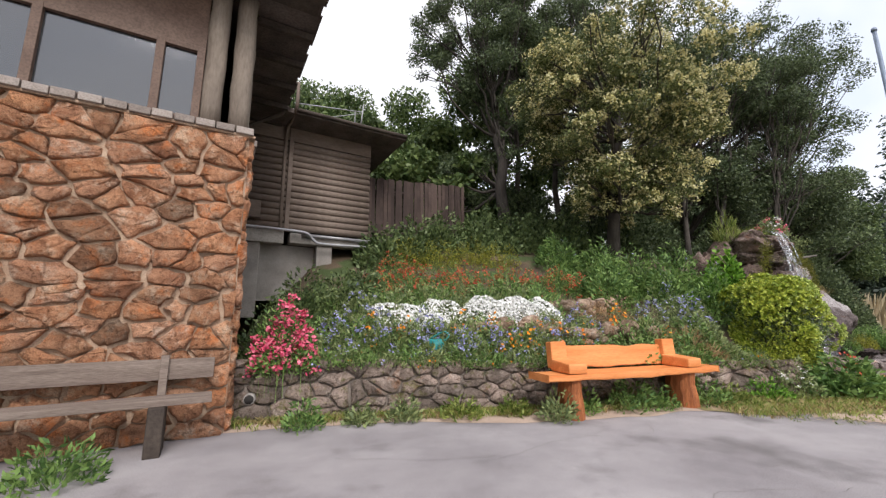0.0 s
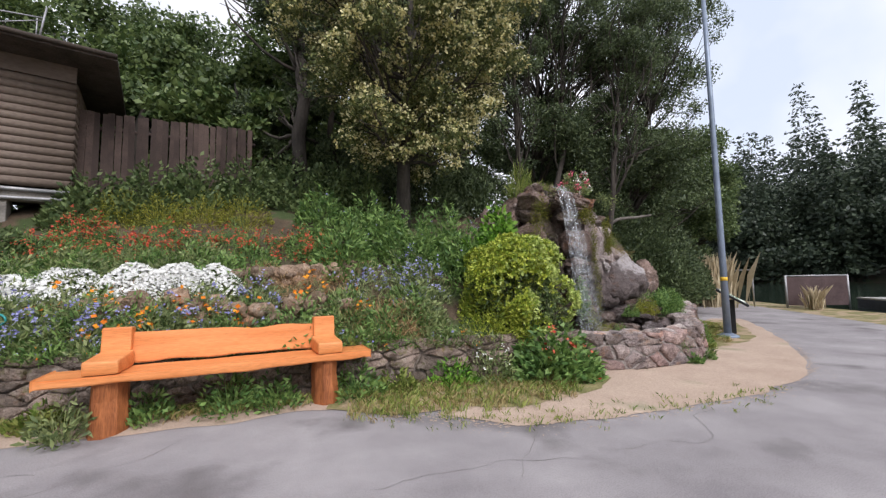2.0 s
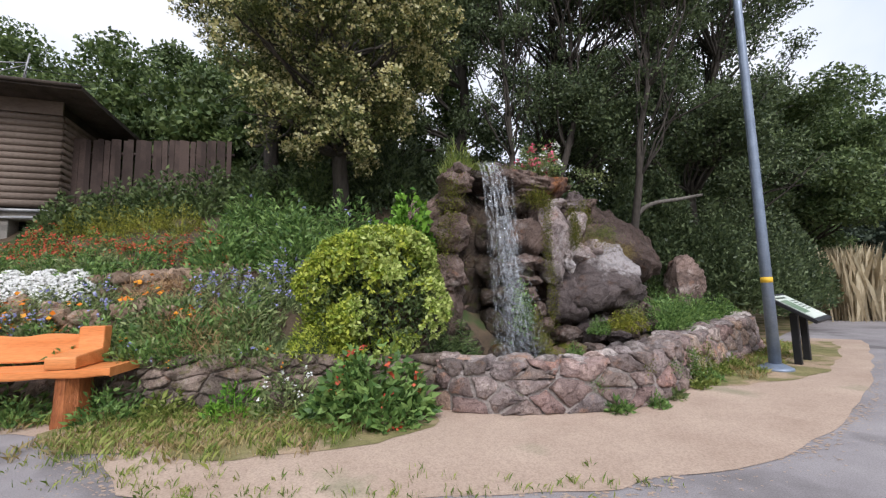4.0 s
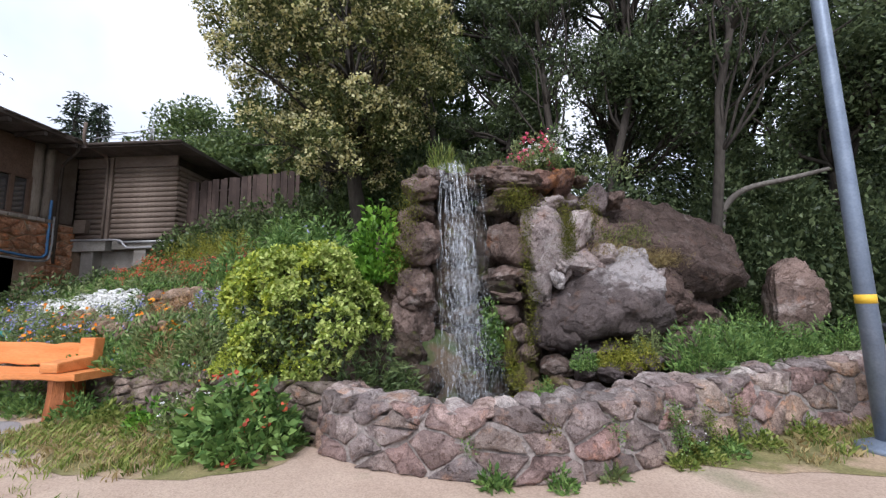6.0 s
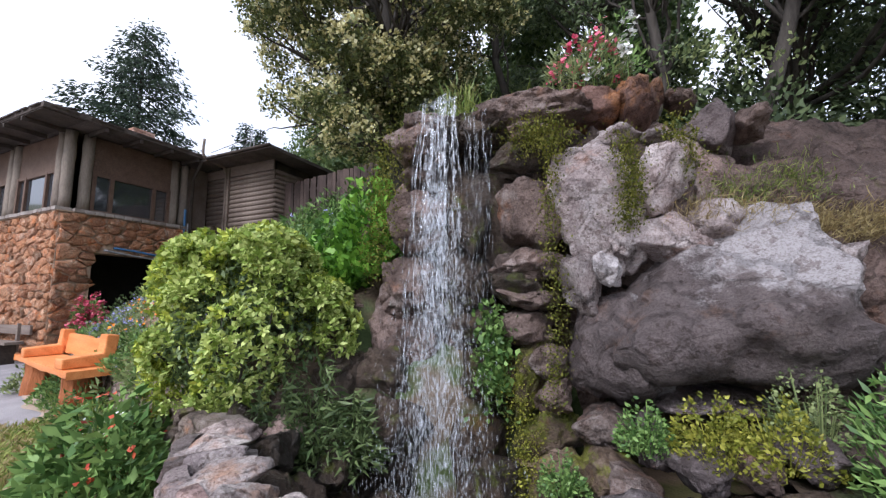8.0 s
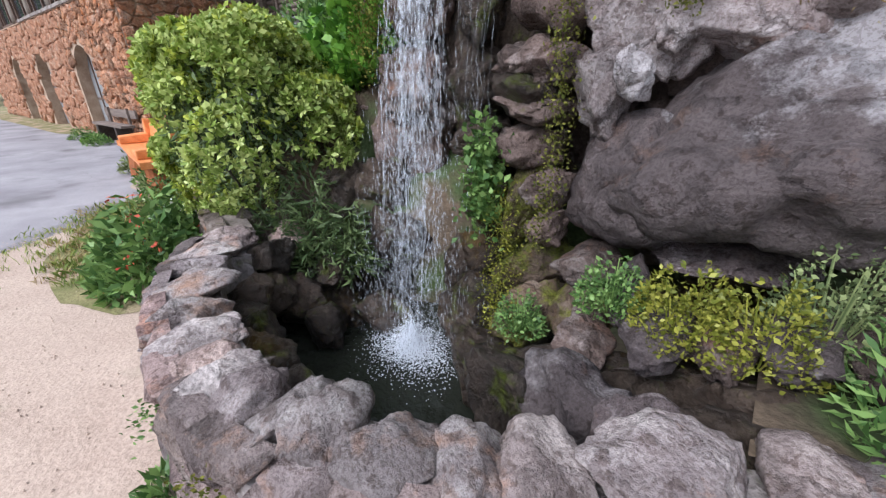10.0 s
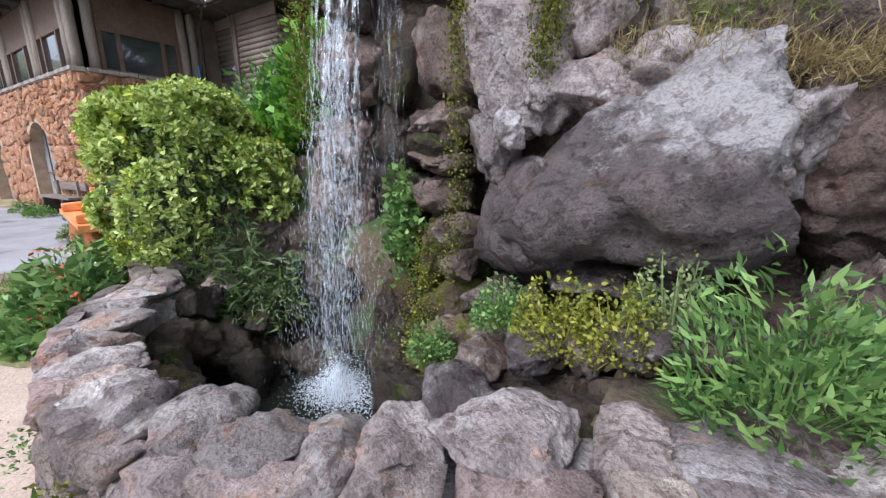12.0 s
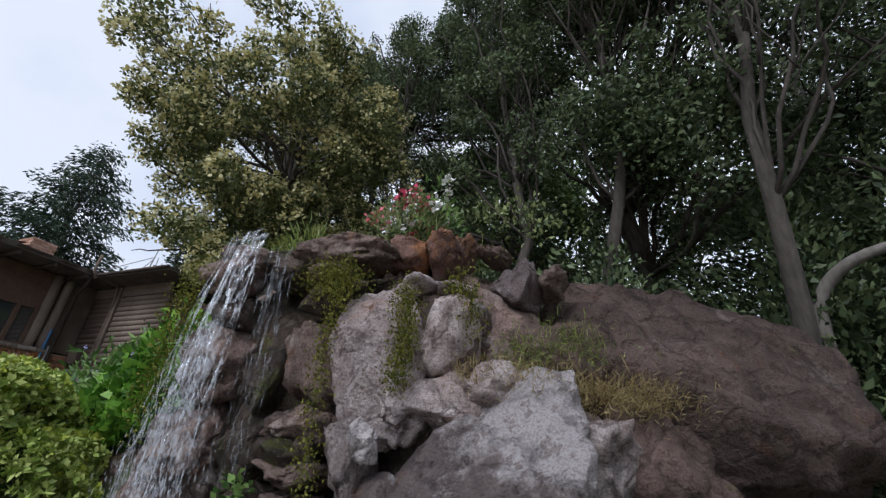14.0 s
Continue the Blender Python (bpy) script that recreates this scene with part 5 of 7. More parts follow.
for lane, wide, count in ((-0.13, 0.03, 6), (-0.02, 0.04, 10), (0.09, 0.03, 6)):
    for _ in range(count):
        x0 = lane + rng.normal() * wide
        main.append(strand(x0, rng.uniform(-0.02, 0.10), 3.06 + rng.uniform(-0.03, 0.02), rng.uniform(0.42, 0.62), 0.16 + (x0 + 0.02) * 0.8 + rng.normal() * 0.08, rng.uniform(0.003, 0.011), gaps=0.9))
part("stream", mesh_of("stream", *join_data(main), STREAM, True), None, fall, "rushing white water", kind="stuff")
thin = [strand(rng.uniform(0.2, 0.42), rng.uniform(-0.02, 0.08), rng.uniform(2.6, 2.9), rng.uniform(0.02, 0.08), rng.normal() * 0.012, rng.uniform(0.0015, 0.004), z1=rng.uniform(0.3, 2.3), gaps=0.4) for _ in range(22)]
part("trickle", mesh_of("trickle", *join_data(thin), STREAM, True), None, fall, "thin trickles beside the main stream", kind="stuff")
drops = []
for _ in range(7000):
    t = rng.uniform(0.15, 1.0) ** 0.75
    z = 3.0 - 3.3 * t
    s = math.sqrt(t)
    c = Vector((-0.02 + 0.2 * s + rng.normal() * (0.05 + 0.25 * t * t), 0.04 - 0.56 * s + rng.normal() * (0.03 + 0.08 * t), z))
    r, L = rng.uniform(0.001, 0.0032), rng.uniform(0.008, 0.035)
    drops.append(([c + Vector((r, 0, 0)), c + Vector((-r * 0.5, r * 0.86, 0)), c + Vector((-r * 0.5, -r * 0.86, 0)), c + Vector((0, 0, L)), c + Vector((0, 0, -L * 0.6))], [(0, 1, 3), (1, 2, 3), (2, 0, 3), (1, 0, 4), (2, 1, 4), (0, 2, 4)]))
part("spray", mesh_of("spray", *join_data(drops), SPRAY), None, fall, "falling droplets", kind="stuff")
splash = []
for _ in range(12000):
    a, r = rng.uniform(0, 2 * math.pi), abs(rng.normal()) * 0.13
    h = abs(rng.normal()) * 0.13 * max(0.03, 1 - r * 3.2)
    c = Vector((0.18 + r * math.cos(a) * 1.3, -0.50 + r * math.sin(a), -0.33 + h))
    q = rng.uniform(0.0015, 0.006)
    splash.append(([c + Vector((q, 0, 0)), c + Vector((0, q, 0)), c + Vector((-q, 0, 0)), c + Vector((0, -q, 0)), c + Vector((0, 0, q * 0.7)), c + Vector((0, 0, -q * 0.7))], [(0, 1, 4), (1, 2, 4), (2, 3, 4), (3, 0, 4), (1, 0, 5), (2, 1, 5), (3, 2, 5), (0, 3, 5)]))
part("foam", mesh_of("foam", *join_data(splash), FOAM), None, fall, "white foam where the water lands", kind="stuff")


# ---- trees ----
def crown_points(clumps, n, rng, flat=0.7):
    """Leaf positions in clumps (x, y, z, radius)."""
    c = np.array(clumps)
    w = c[:, 3] ** 2.2
    k = rng.choice(len(c), n, p=w / w.sum())
    d = rng.normal(size=(n, 3))
    d /= np.linalg.norm(d, axis=1, keepdims=True)
    r = rng.uniform(0, 1, n) ** 0.45
    return c[k, :3] + d * (r * c[k, 3])[:, None] * np.array([1, 1, flat])


def ellipsoid_clumps(center, radii, count, size, rng, shell=0.55):
    out = []
    for _ in range(count):
        d = rng.normal(size=3)
        d /= np.linalg.norm(d)
        r = rng.uniform(shell, 1.0)
        out.append((*(np.array(center) + d * r * np.array(radii)), size * rng.uniform(0.55, 1.35)))
    return out


def limb(a, b, r0, r1, rng, sag=0.12, n=7):
    a, b = np.array(a, float), np.array(b, float)
    L = np.linalg.norm(b - a)
    pts, off = [], rng.normal(size=3) * sag * L
    for k in range(n):
        t = k / (n - 1)
        pts.append(a + (b - a) * t + off * math.sin(math.pi * t) * 0.6 + rng.normal(size=3) * 0.015 * L * (0 < k < n - 1))
    return tube_data(pts, [r0 + (r1 - r0) * (k / (n - 1)) for k in range(n)], 7)


def tree(label, base, top, r, clumps, leaf_n, leaf_size, leaf_ma, bark, seed, limbs=26, category="tree", blossom=None, aspect=0.5, twigs=True):
    rng = np.random.default_rng(seed)
    t = thing("tree", label, category, Matrix.Translation(base))
    b = np.array(base)
    pts = [np.array(base) * 0 + (np.array(top) - b) * k / 8 + (rng.normal(size=3) * 0.07 * np.linalg.norm(np.array(top) - b) / 6 if 0 < k < 8 else 0) for k in range(9)]
    pts[0] = pts[0] + np.array([0, 0, -0.4])
    pieces = [tube_data(pts, [r * (1.25 if k == 0 else 1) * (1 - 0.085 * k) for k in range(9)], 10)]
    part("trunk", mesh_of("trunk", *pieces[0], bark, True), None, t)
    loc = [(c[0] - b[0], c[1] - b[1], c[2] - b[2], c[3]) for c in clumps]
    arms = []
    order = rng.permutation(len(loc))[:limbs]
    for k in order:
        c = np.array(loc[k][:3])
        hgt = np.clip(c[2] / max(pts[-1][2], 0.1) * 0.75, 0.25, 0.95)
        i = int(hgt * 8)
        arms.append(limb(pts[i], c, r * 0.34 * (1 - 0.5 * hgt), 0.012, rng))
        for _ in range(2 if twigs else 0):
            arms.append(limb(np.array(pts[i]) * 0.4 + c * 0.6, c + rng.normal(size=3) * loc[k][3] * 0.8, r * 0.10, 0.006, rng))
    part("branchwork", mesh_of("branchwork", *join_data(arms), bark, True), None, t, kind="stuff")
    pos = crown_points(loc, leaf_n, rng)
    part("crown", quads_mesh("crown", leaves(pos, leaf_size, rng, aspect), leaf_ma), None, t, kind="stuff")
    if blossom:
        n, size, ma = blossom
        c = np.array(loc)
        k = rng.choice(len(c), n)
        d = rng.normal(size=(n, 3)) + np.array([0.25, -0.5, 0.35])
        d /= np.linalg.norm(d, axis=1, keepdims=True)
        heads = c[k, :3] + d * (c[k, 3] * rng.uniform(0.75, 1.05, n))[:, None] * np.array([1, 1, 0.75])
        rep = np.repeat(heads, 7, axis=0) + rng.normal(size=(n * 7, 3)) * size * 0.7
        part("blossom", quads_mesh("blossom", discs(rep, size * 0.5, rng, 0.9, (0.2, -0.5, 0.6)), ma), None, t, "cream blossom clusters", kind="stuff")
    return t


rg = np.random.default_rng(5)
# slender leaning oak and the flowering tree
oak1 = ellipsoid_clumps((2.10, 12.40, 10.0), (2.5, 1.9, 2.4), 60, 0.42, rg) + ellipsoid_clumps((3.30, 12.81, 6.6), (1.3, 1.2, 1.9), 24, 0.36, rg) + ellipsoid_clumps((1.53, 12.97, 5.2), (0.8, 0.9, 1.4), 14, 0.36, rg)
tree("dark ivy-clad oak with a slender bare trunk on the bank", (2.75, 11.90, on_bank(2.75, 11.90)), (2.63, 12.45, 10.0), 0.20, oak1, 44000, 0.08, OAK_LEAF, BARK, 31, 44)
flower = ellipsoid_clumps((5.33, 10.03, 6.2), (2.2, 2.2, 2.2), 140, 0.36, rg, 0.66) + ellipsoid_clumps((5.2, 9.45, 6.6), (2.5, 2.4, 1.5), 80, 0.32, rg, 0.8) + ellipsoid_clumps((5.43, 9.93, 4.3), (1.7, 1.5, 1.0), 40, 0.33, rg)
tree("broad olive-green tree covered in cream blossom clusters", (5.12, 10.64, on_bank(5.12, 10.64)), (5.33, 10.03, 7.4), 0.17, flower, 58000, 0.075, FLOWER_TREE_LEAF, BARK, 33, 60, blossom=(5200, 0.05, BLOSSOM))
# dark oaks behind the rock: airy crowns on long limbs
oakA = ellipsoid_clumps((10.37, 13.45, 9.2), (3.6, 2.4, 3.6), 120, 0.46, rg, 0.3) + ellipsoid_clumps((10.96, 13.08, 5.4), (2.8, 1.3, 1.7), 50, 0.48, rg, 0.2)
tree("large dark evergreen oak spreading over the rocks", (9.45, 14.23, on_bank(9.45, 14.23)), (9.98, 14.02, 10.0), 0.17, oakA, 52000, 0.085, OAK_LEAF, BARK, 35, 70)
oakB = ellipsoid_clumps((14.70, 14.80, 9.6), (2.7, 2.4, 4.4), 135, 0.5, rg, 0.3) + ellipsoid_clumps((13.76, 13.76, 4.8), (2.2, 1.2, 1.9), 60, 0.5, rg, 0.2)
tree("dark evergreen oak with long crooked limbs", (12.97, 14.74, on_bank(12.97, 14.74)), (14.30, 14.60, 8.0), 0.17, oakB, 52000, 0.09, OAK_LEAF, BARK, 37, 70)
oakC = ellipsoid_clumps((4.2, 13.4, 10.6), (2.6, 1.7, 3.0), 70, 0.42, rg, 0.35) + ellipsoid_clumps((7.00, 13.8, 10.2), (2.8, 1.8, 3.6), 90, 0.46, rg, 0.3) + ellipsoid_clumps((6.60, 13.62, 5.0), (2.6, 1.4, 1.4), 36, 0.46, rg)
tree("dark evergreen oak rising behind the blossom tree", (7.20, 14.20, on_bank(7.20, 14.20)), (7.40, 14.20, 10.6), 0.2, oakC, 92000, 0.085, OAK_LEAF, BARK, 39, 60)
for k, (bx, by, tx, ty, tz) in enumerate(((8.56, 12.56, 8.32, 12.41, 8.8), (9.56, 13.02, 10.18, 12.66, 9.4), (11.06, 12.69, 11.78, 12.45, 8.6), (4.58, 12.40, 3.99, 12.44, 10.2), (5.66, 12.63, 5.43, 12.52, 10.6), (3.59, 12.97, 3.04, 12.37, 10.8))):
    slim = ellipsoid_clumps((tx, ty, tz - 0.3), (1.5, 1.3, 1.9), 40, 0.34, rg, 0.35) + ellipsoid_clumps((tx, ty, tz - 3.0), (0.8, 0.8, 0.9), 8, 0.26, rg, 0.5)
    tree("slender dark tree with a bare leaning trunk", (bx, by, on_bank(bx, by)), (tx, ty, tz), 0.10, slim, 14000, 0.075, OAK_LEAF, BARK, 60 + k, 30)
oakD = ellipsoid_clumps((18.18, 18.02, 4.8), (1.9, 2.6, 3.2), 70, 0.62, rg, 0.4)
tree("rounded green shrub-like tree beside the path", (18.00, 19.00, on_bank(18.00, 19.00)), (18.20, 18.60, 5.6), 0.22, oakD, 46000, 0.12, OAK_LEAF_2, BARK, 41, 30)
oakE = ellipsoid_clumps((18.99, 28.00, 6.0), (4.6, 4.0, 4.6), 80, 1.1, rg, 0.4)
tree("tall green tree farther along the path", (18.99, 30.00, on_bank(18.99, 30.00)), (19.50, 29.00, 7.0), 0.35, oakE, 36000, 0.22, OAK_LEAF_2, BARK, 43, 20)
oakF = ellipsoid_clumps((12.32, 18.07, 6.6), (5.5, 2.2, 3.6), 95, 0.8, rg, 0.2) + ellipsoid_clumps((14.57, 17.74, 4.2), (4.6, 1.6, 2.4), 60, 0.8, rg, 0.1)
tree("tall dark oak closing the wood behind", (12.36, 18.54, on_bank(12.36, 18.54)), (12.57, 18.41, 10.0), 0.32, oakF, 62000, 0.13, OAK_LEAF, BARK, 45, 40)
oakG = ellipsoid_clumps((20.36, 22.01, 6.0), (2.8, 3.4, 4.2), 70, 0.9, rg, 0.3)
tree("dark green tree at the bend of the path", (19.40, 23.00, on_bank(19.40, 23.00)), (20.19, 22.40, 7.0), 0.3, oakG, 40000, 0.16, OAK_LEAF_2, BARK, 47, 24)
crooked = thing("bare_limb", "grey crooked bare limb reaching out of the wood", "branch", Matrix.Translation((11.3, 12.9, 2.7)))
part("wood", tube("wood", curve([(-0.1, 0.3, -1.0), (-0.05, 0.1, -0.4), (0.05, 0.0, 0.05), (0.35, -0.1, 0.3), (0.9, -0.2, 0.36), (1.35, -0.25, 0.42)], 5), [0.075 - 0.0018 * k for k in range(26)], BARK_PALE, 9), None, crooked)


# ---- bench of split logs, orange stain ----
def plank_data(length, rng, z_top, z_bot, y0, y1, wob_top=0.02, wob_bot=0.02, n=36):
    """A live-edged plank along x with wavy long edges."""
    v, f = [], []
    for k in range(n + 1):
        x = -length / 2 + length * k / n
        t = z_top(x) + wob_top * noise.noise(Vector((x * 2.3, 1.0, rng)))
        b = z_bot(x) + wob_bot * noise.noise(Vector((x * 3.1, 9.0, rng)))
        v += [(x, y0, b), (x, y0, t), (x, y1, t), (x, y1, b)]
        if k:
            a, c = 4 * (k - 1), 4 * k
            f += [(a, c, c + 1, a + 1), (a + 1, c + 1, c + 2, a + 2), (a + 2, c + 2, c + 3, a + 3), (a + 3, c + 3, c, a)]
    f += [(3, 2, 1, 0), (4 * n, 4 * n + 1, 4 * n + 2, 4 * n + 3)]
    return v, f


def bevelled(me, width):
    bm = bmesh.new()
    bm.from_mesh(me)
    edges = [e for e in bm.edges if len(e.link_faces) == 2 and e.calc_face_angle(0) > 0.6]
    bmesh.ops.bevel(bm, geom=edges, offset=width, segments=2, affect="EDGES")
    bm.to_mesh(me)
    bm.free()
    return me


bench = thing("log_bench", "bright orange-stained split-log bench with wavy backrest and arm blocks", "bench", pose(3.18, 6.42, 0, 0, 0, 17))
seat = mesh_of("seat", *plank_data(2.80, 3.0, lambda x: 0.535, lambda x: 0.45 + 0.012 * abs(x), -0.23, 0.20, 0.006, 0.02), WOOD)
part("seat", bevelled(seat, 0.012), None, bench)
back = mesh_of("backrest", *plank_data(1.86, 8.0, lambda x: 0.86 - 0.012 * x, lambda x: 0.575, 0.14, 0.22, 0.05, 0.03), WOOD)
part("backrest", bevelled(back, 0.012), None, bench, m=pose(0, 0.0, 0, -6, 0, 0))
for sx in (-1, 1):
    leg = tube_data([(0, 0, -0.03), (0.004, 0, 0.15), (-0.006, 0.01, 0.3), (0, 0, 0.47)], [0.145, 0.135, 0.13, 0.125], 9)
    ob = part("leg", mesh_of("leg", [(x * 1.0, y * 1.55, z) for x, y, z in leg[0]], leg[1], WOOD_END), None, bench, "split log leg with red-brown bark side", m=pose(sx * 0.94, 0.0, 0, 0, 0, 8 * sx))
    arm = box(0.26, 0.42, 0.15, bevel=0.02)
    for v in arm.verts:
        if v.co.y < 0 and v.co.z > 0:
            v.co.z -= 0.03
    part("arm_block", arm, WOOD, bench, m=pose(sx * 0.955, -0.02, 0.615, 0, 0, 3 * sx))
    up = box(0.235, 0.13, 0.34, bevel=0.018)
    part("back_post", up, WOOD, bench, m=pose(sx * 0.955, 0.22, 0.735, -5, 0, 2 * sx))

# weathered bench against the stone house
old = thing("park_bench", "weathered grey plank bench against the stone house", "bench", HOUSE @ pose(-1.3, -0.40, 0))
part("seat", box(2.3, 0.30, 0.06, 0, -0.02, 0.46, bevel=0.008), OLD_WOOD, old)
part("backrest", box(2.3, 0.05, 0.20, 0, 0.22, 0.72, bevel=0.008), OLD_WOOD, old)
for x in (-0.72, 0.72):
    part("leg", box(0.13, 0.34, 0.44, x, -0.02, 0.21, bevel=0.015), SOFFIT, old)
    part("back_support", box(0.07, 0.06, 0.62, x, 0.17, 0.55, bevel=0.008), OLD_WOOD, old)

# ---- lamp pole and sign ----
pole = thing("lamp_pole", "tall tapering blue-grey metal pole with a yellow band", "pole", Matrix.Translation((11.86, 9.44, 0)))
part("shaft", tube("shaft", [(0, 0, 0.03), (0, 0, 2.0), (0.0, 0, 5.0), (0.0, 0, 8.4)], [0.072, 0.064, 0.052, 0.040], STEEL, 20), None, pole)
part("base_flange", tube("base_flange", [(0, 0, 0.0), (0, 0, 0.035), (0, 0, 0.05), (0, 0, 0.09)], [0.20, 0.20, 0.17, 0.085], STEEL, 24), None, pole)
part("band", tube("band", [(0, 0, 1.18), (0, 0, 1.255)], [0.070, 0.0695], YELLOW, 20), None, pole, "bright yellow band")
part("cap", tube("cap", [(0, 0, 8.4), (0, 0, 8.48)], [0.06, 0.05], STEEL, 14), None, pole)

sign = thing("information_sign", "low information board tilted on two black metal posts", "sign", pose(12.55, 9.98, 0, 0, 0, 46))
for x in (-0.26, 0.26):
    part("post", box(0.085, 0.085, 0.74, x, 0.0, 0.36, bevel=0.006), BLACK, sign)
board = part("board", box(0.92, 0.66, 0.05, bevel=0.008), BLACK, sign, m=pose(0, 0, 0.80, 32, 0, 0))
face = part("panel", box(0.80, 0.54, 0.006, 0, 0, 0.028), PANEL, board, "pale green printed panel")
inks = bmesh.new()
add_box(inks, -0.1, 0.21, 0.034, 0.5, 0.035, 0.003)
for k in range(5):
    add_box(inks, 0.20 - 0.01 * (k % 2), 0.12 - 0.05 * k, 0.034, 0.30 - 0.04 * (k % 3), 0.016, 0.003)
part("print", inks, INK, board)
part("picture", box(0.34, 0.30, 0.003, -0.2, 0.0, 0.034), INK_GREEN, board)

# ---- lakeside ----
sheet("lake", wavy([(25.6, 60.0), (24.6, 28.0), (22.6, 19.0), (21.6, 15.2), (20.4, 11.5), (18.6, 7.0), (18.0, 2.0), (60.0, -30.0), (140.0, -20.0), (140.0, 60.0), (100.0, 90.0), (45.0, 90.0)], 1.5, 0.3, 4), -0.022, LAKE, "dark green lake reflecting the far wood", "water")
shed = thing("screen_panel", "brown mesh screen panel on metal posts by the water", "screen", pose(21.3, 15.0, 0, 0, 0, -16))
part("panel", box(2.1, 0.05, 1.10, 0, 0, 0.62, bevel=0.01), SHED, shed)
for x in (-1.08, 1.08):
    part("post", tube("post", [(x, 0, -0.05), (x, 0, 1.24)], 0.04, PIPE, 8), None, shed)
part("top_rail", tube("top_rail", [(-1.1, 0, 1.21), (1.1, 0, 1.21)], 0.03, PIPE, 8), None, shed)
rail = thing("lake_railing", "thin pipe railing along the lake edge", "railing")
part("rail", tube("rail", [(20.6, 17.0, 1.5), (21.6, 21.0, 1.5)], 0.03, PIPE, 6), None, rail)
for q in (0, 1):
    part("post", tube("post", [(20.6 + q, 17.0 + 4.0 * q, -0.05), (20.6 + q, 17.0 + 4.0 * q, 1.52)], 0.035, PIPE, 6), None, rail)
dock = thing("dock", "pale wooden floating dock on the lake", "dock", pose(23.6, 12.6, 0.0, 0, 0, -28))
for k in range(14):
    part("board", box(0.24, 2.4, 0.06, -1.8 + 0.27 * k, 0, 0.34), DOCK, dock)
part("float", box(3.9, 2.2, 0.32, 0, 0, 0.14), BIN, dock)
ramp_thing = thing("dock_ladder", "small white and red ladder frame on the dock", "ladder", pose(23.2, 12.7, 0.37, 0, 0, -28))
for sx in (-1, 1):
    part("leg", tube("leg", [(sx * 0.45, 0, 0), (sx * 0.15, 0, 1.0)], 0.04, WHITE_PAINT, 6), None, ramp_thing)
for z in (0.25, 0.5, 0.75):
    part("rung", box(0.8 - 0.5 * z, 0.06, 0.08, 0, 0, z), WHITE_PAINT, ramp_thing)
part("top", box(0.34, 0.3, 0.05, 0, 0, 1.0), WHITE_PAINT, ramp_thing)
can = thing("trash_bin", "dark ribbed litter bin beside the reeds", "bin", pose(19.0, 17.0, 0))
part("body", tube("body", [(0, 0, 0), (0, 0, 0.05), (0, 0, 0.7), (0, 0, 0.75)], [0.27, 0.29, 0.31, 0.31], BIN, 18), None, can)
part("lid", tube("lid", [(0, 0, 0.75), (0, 0, 0.82), (0, 0, 1.0), (0, 0, 1.06)], [0.33, 0.33, 0.24, 0.05], BIN, 18), None, can)

# ---- planting ----
PLANT_RNG = np.random.default_rng(77)


def plant(name, label, category, centre, radius, height, foliage, n, leaf, petals=None, heads=0, head=0.014, group="", upright=0.6, aspect=0.3, cluster=1, top_only=0.7, stems=True, floor=None):
    """A leafy plant on the bank: stems and leaves, and flower heads held on top."""
    rng = PLANT_RNG
    x, y = centre[:2]
    z = floor if floor is not None else on_bank(x, y)
    t = thing(name, label, category, Matrix.Translation((x, y, z)), group)
    rx, ry = radius if isinstance(radius, tuple) else (radius, radius)
    a, r = rng.uniform(0, 2 * np.pi, n), np.sqrt(rng.uniform(0, 1, n))
    dome = np.sqrt(np.clip(1 - r * r, 0.04, 1)) * (0.8 + (0.35 if stems else 0.06) * np.sin(a * 3 + x))
    px, py = np.cos(a) * r * rx, np.sin(a) * r * ry
    gz = np.array([on_bank(x + q, y + w) if floor is None else floor for q, w in zip(px, py)]) - z
    pz = gz + height * dome * rng.uniform(0.0, 1.0, n) ** 0.6
    pos = np.stack([px, py, pz], 1)
    d = np.stack([np.cos(a) * 0.6, np.sin(a) * 0.6, np.full(n, upright)], 1)
    part("foliage", quads_mesh("foliage", leaves(pos, leaf, rng, aspect, 0.0, d), foliage), None, t, kind="stuff")
    if not heads:
        some = pos[:: max(1, n // 60)]
        low = some * np.array([0.45, 0.45, 0.0]) + np.array([0, 0, 0.0])
        side = np.tile([0.003, 0.002, 0.0], (len(some), 1))
        part("stalk", quads_mesh("stalk", np.stack([low - side, low + side, some + side * 0.6, some - side * 0.6], 1), foliage), None, t, kind="stuff")
    if heads:
        a, r = rng.uniform(0, 2 * np.pi, heads), np.sqrt(rng.uniform(0, 1, heads))
        dome = np.sqrt(np.clip(1 - r * r, 0.02, 1)) * (0.8 + (0.35 if stems else 0.06) * np.sin(a * 3 + x))
        hx, hy = np.cos(a) * r * rx, np.sin(a) * r * ry
        gz = np.array([on_bank(x + q, y + w) if floor is None else floor for q, w in zip(hx, hy)]) - z
        hp = np.stack([hx, hy, gz + height * dome * rng.uniform(top_only, 1.12, heads)], 1)
        if stems:
            foot = hp.copy()
            foot[:, 2] = hp[:, 2] - height * 0.45
            side = np.stack([np.cos(a + 1.57), np.sin(a + 1.57), np.zeros(heads)], 1) * 0.0025
            part("stalk", quads_mesh("stalk", np.stack([foot - side, foot + side, hp + side, hp - side], 1), foliage), None, t, kind="stuff")
        if cluster > 1:
            hp = np.repeat(hp, cluster, axis=0) + rng.normal(size=(heads * cluster, 3)) * head * 1.3
        part("bloom", quads_mesh("bloom", discs(hp, head, rng, 0.5, (0.15, -0.45, 0.8)), petals), None, t, kind="stuff")
    return t


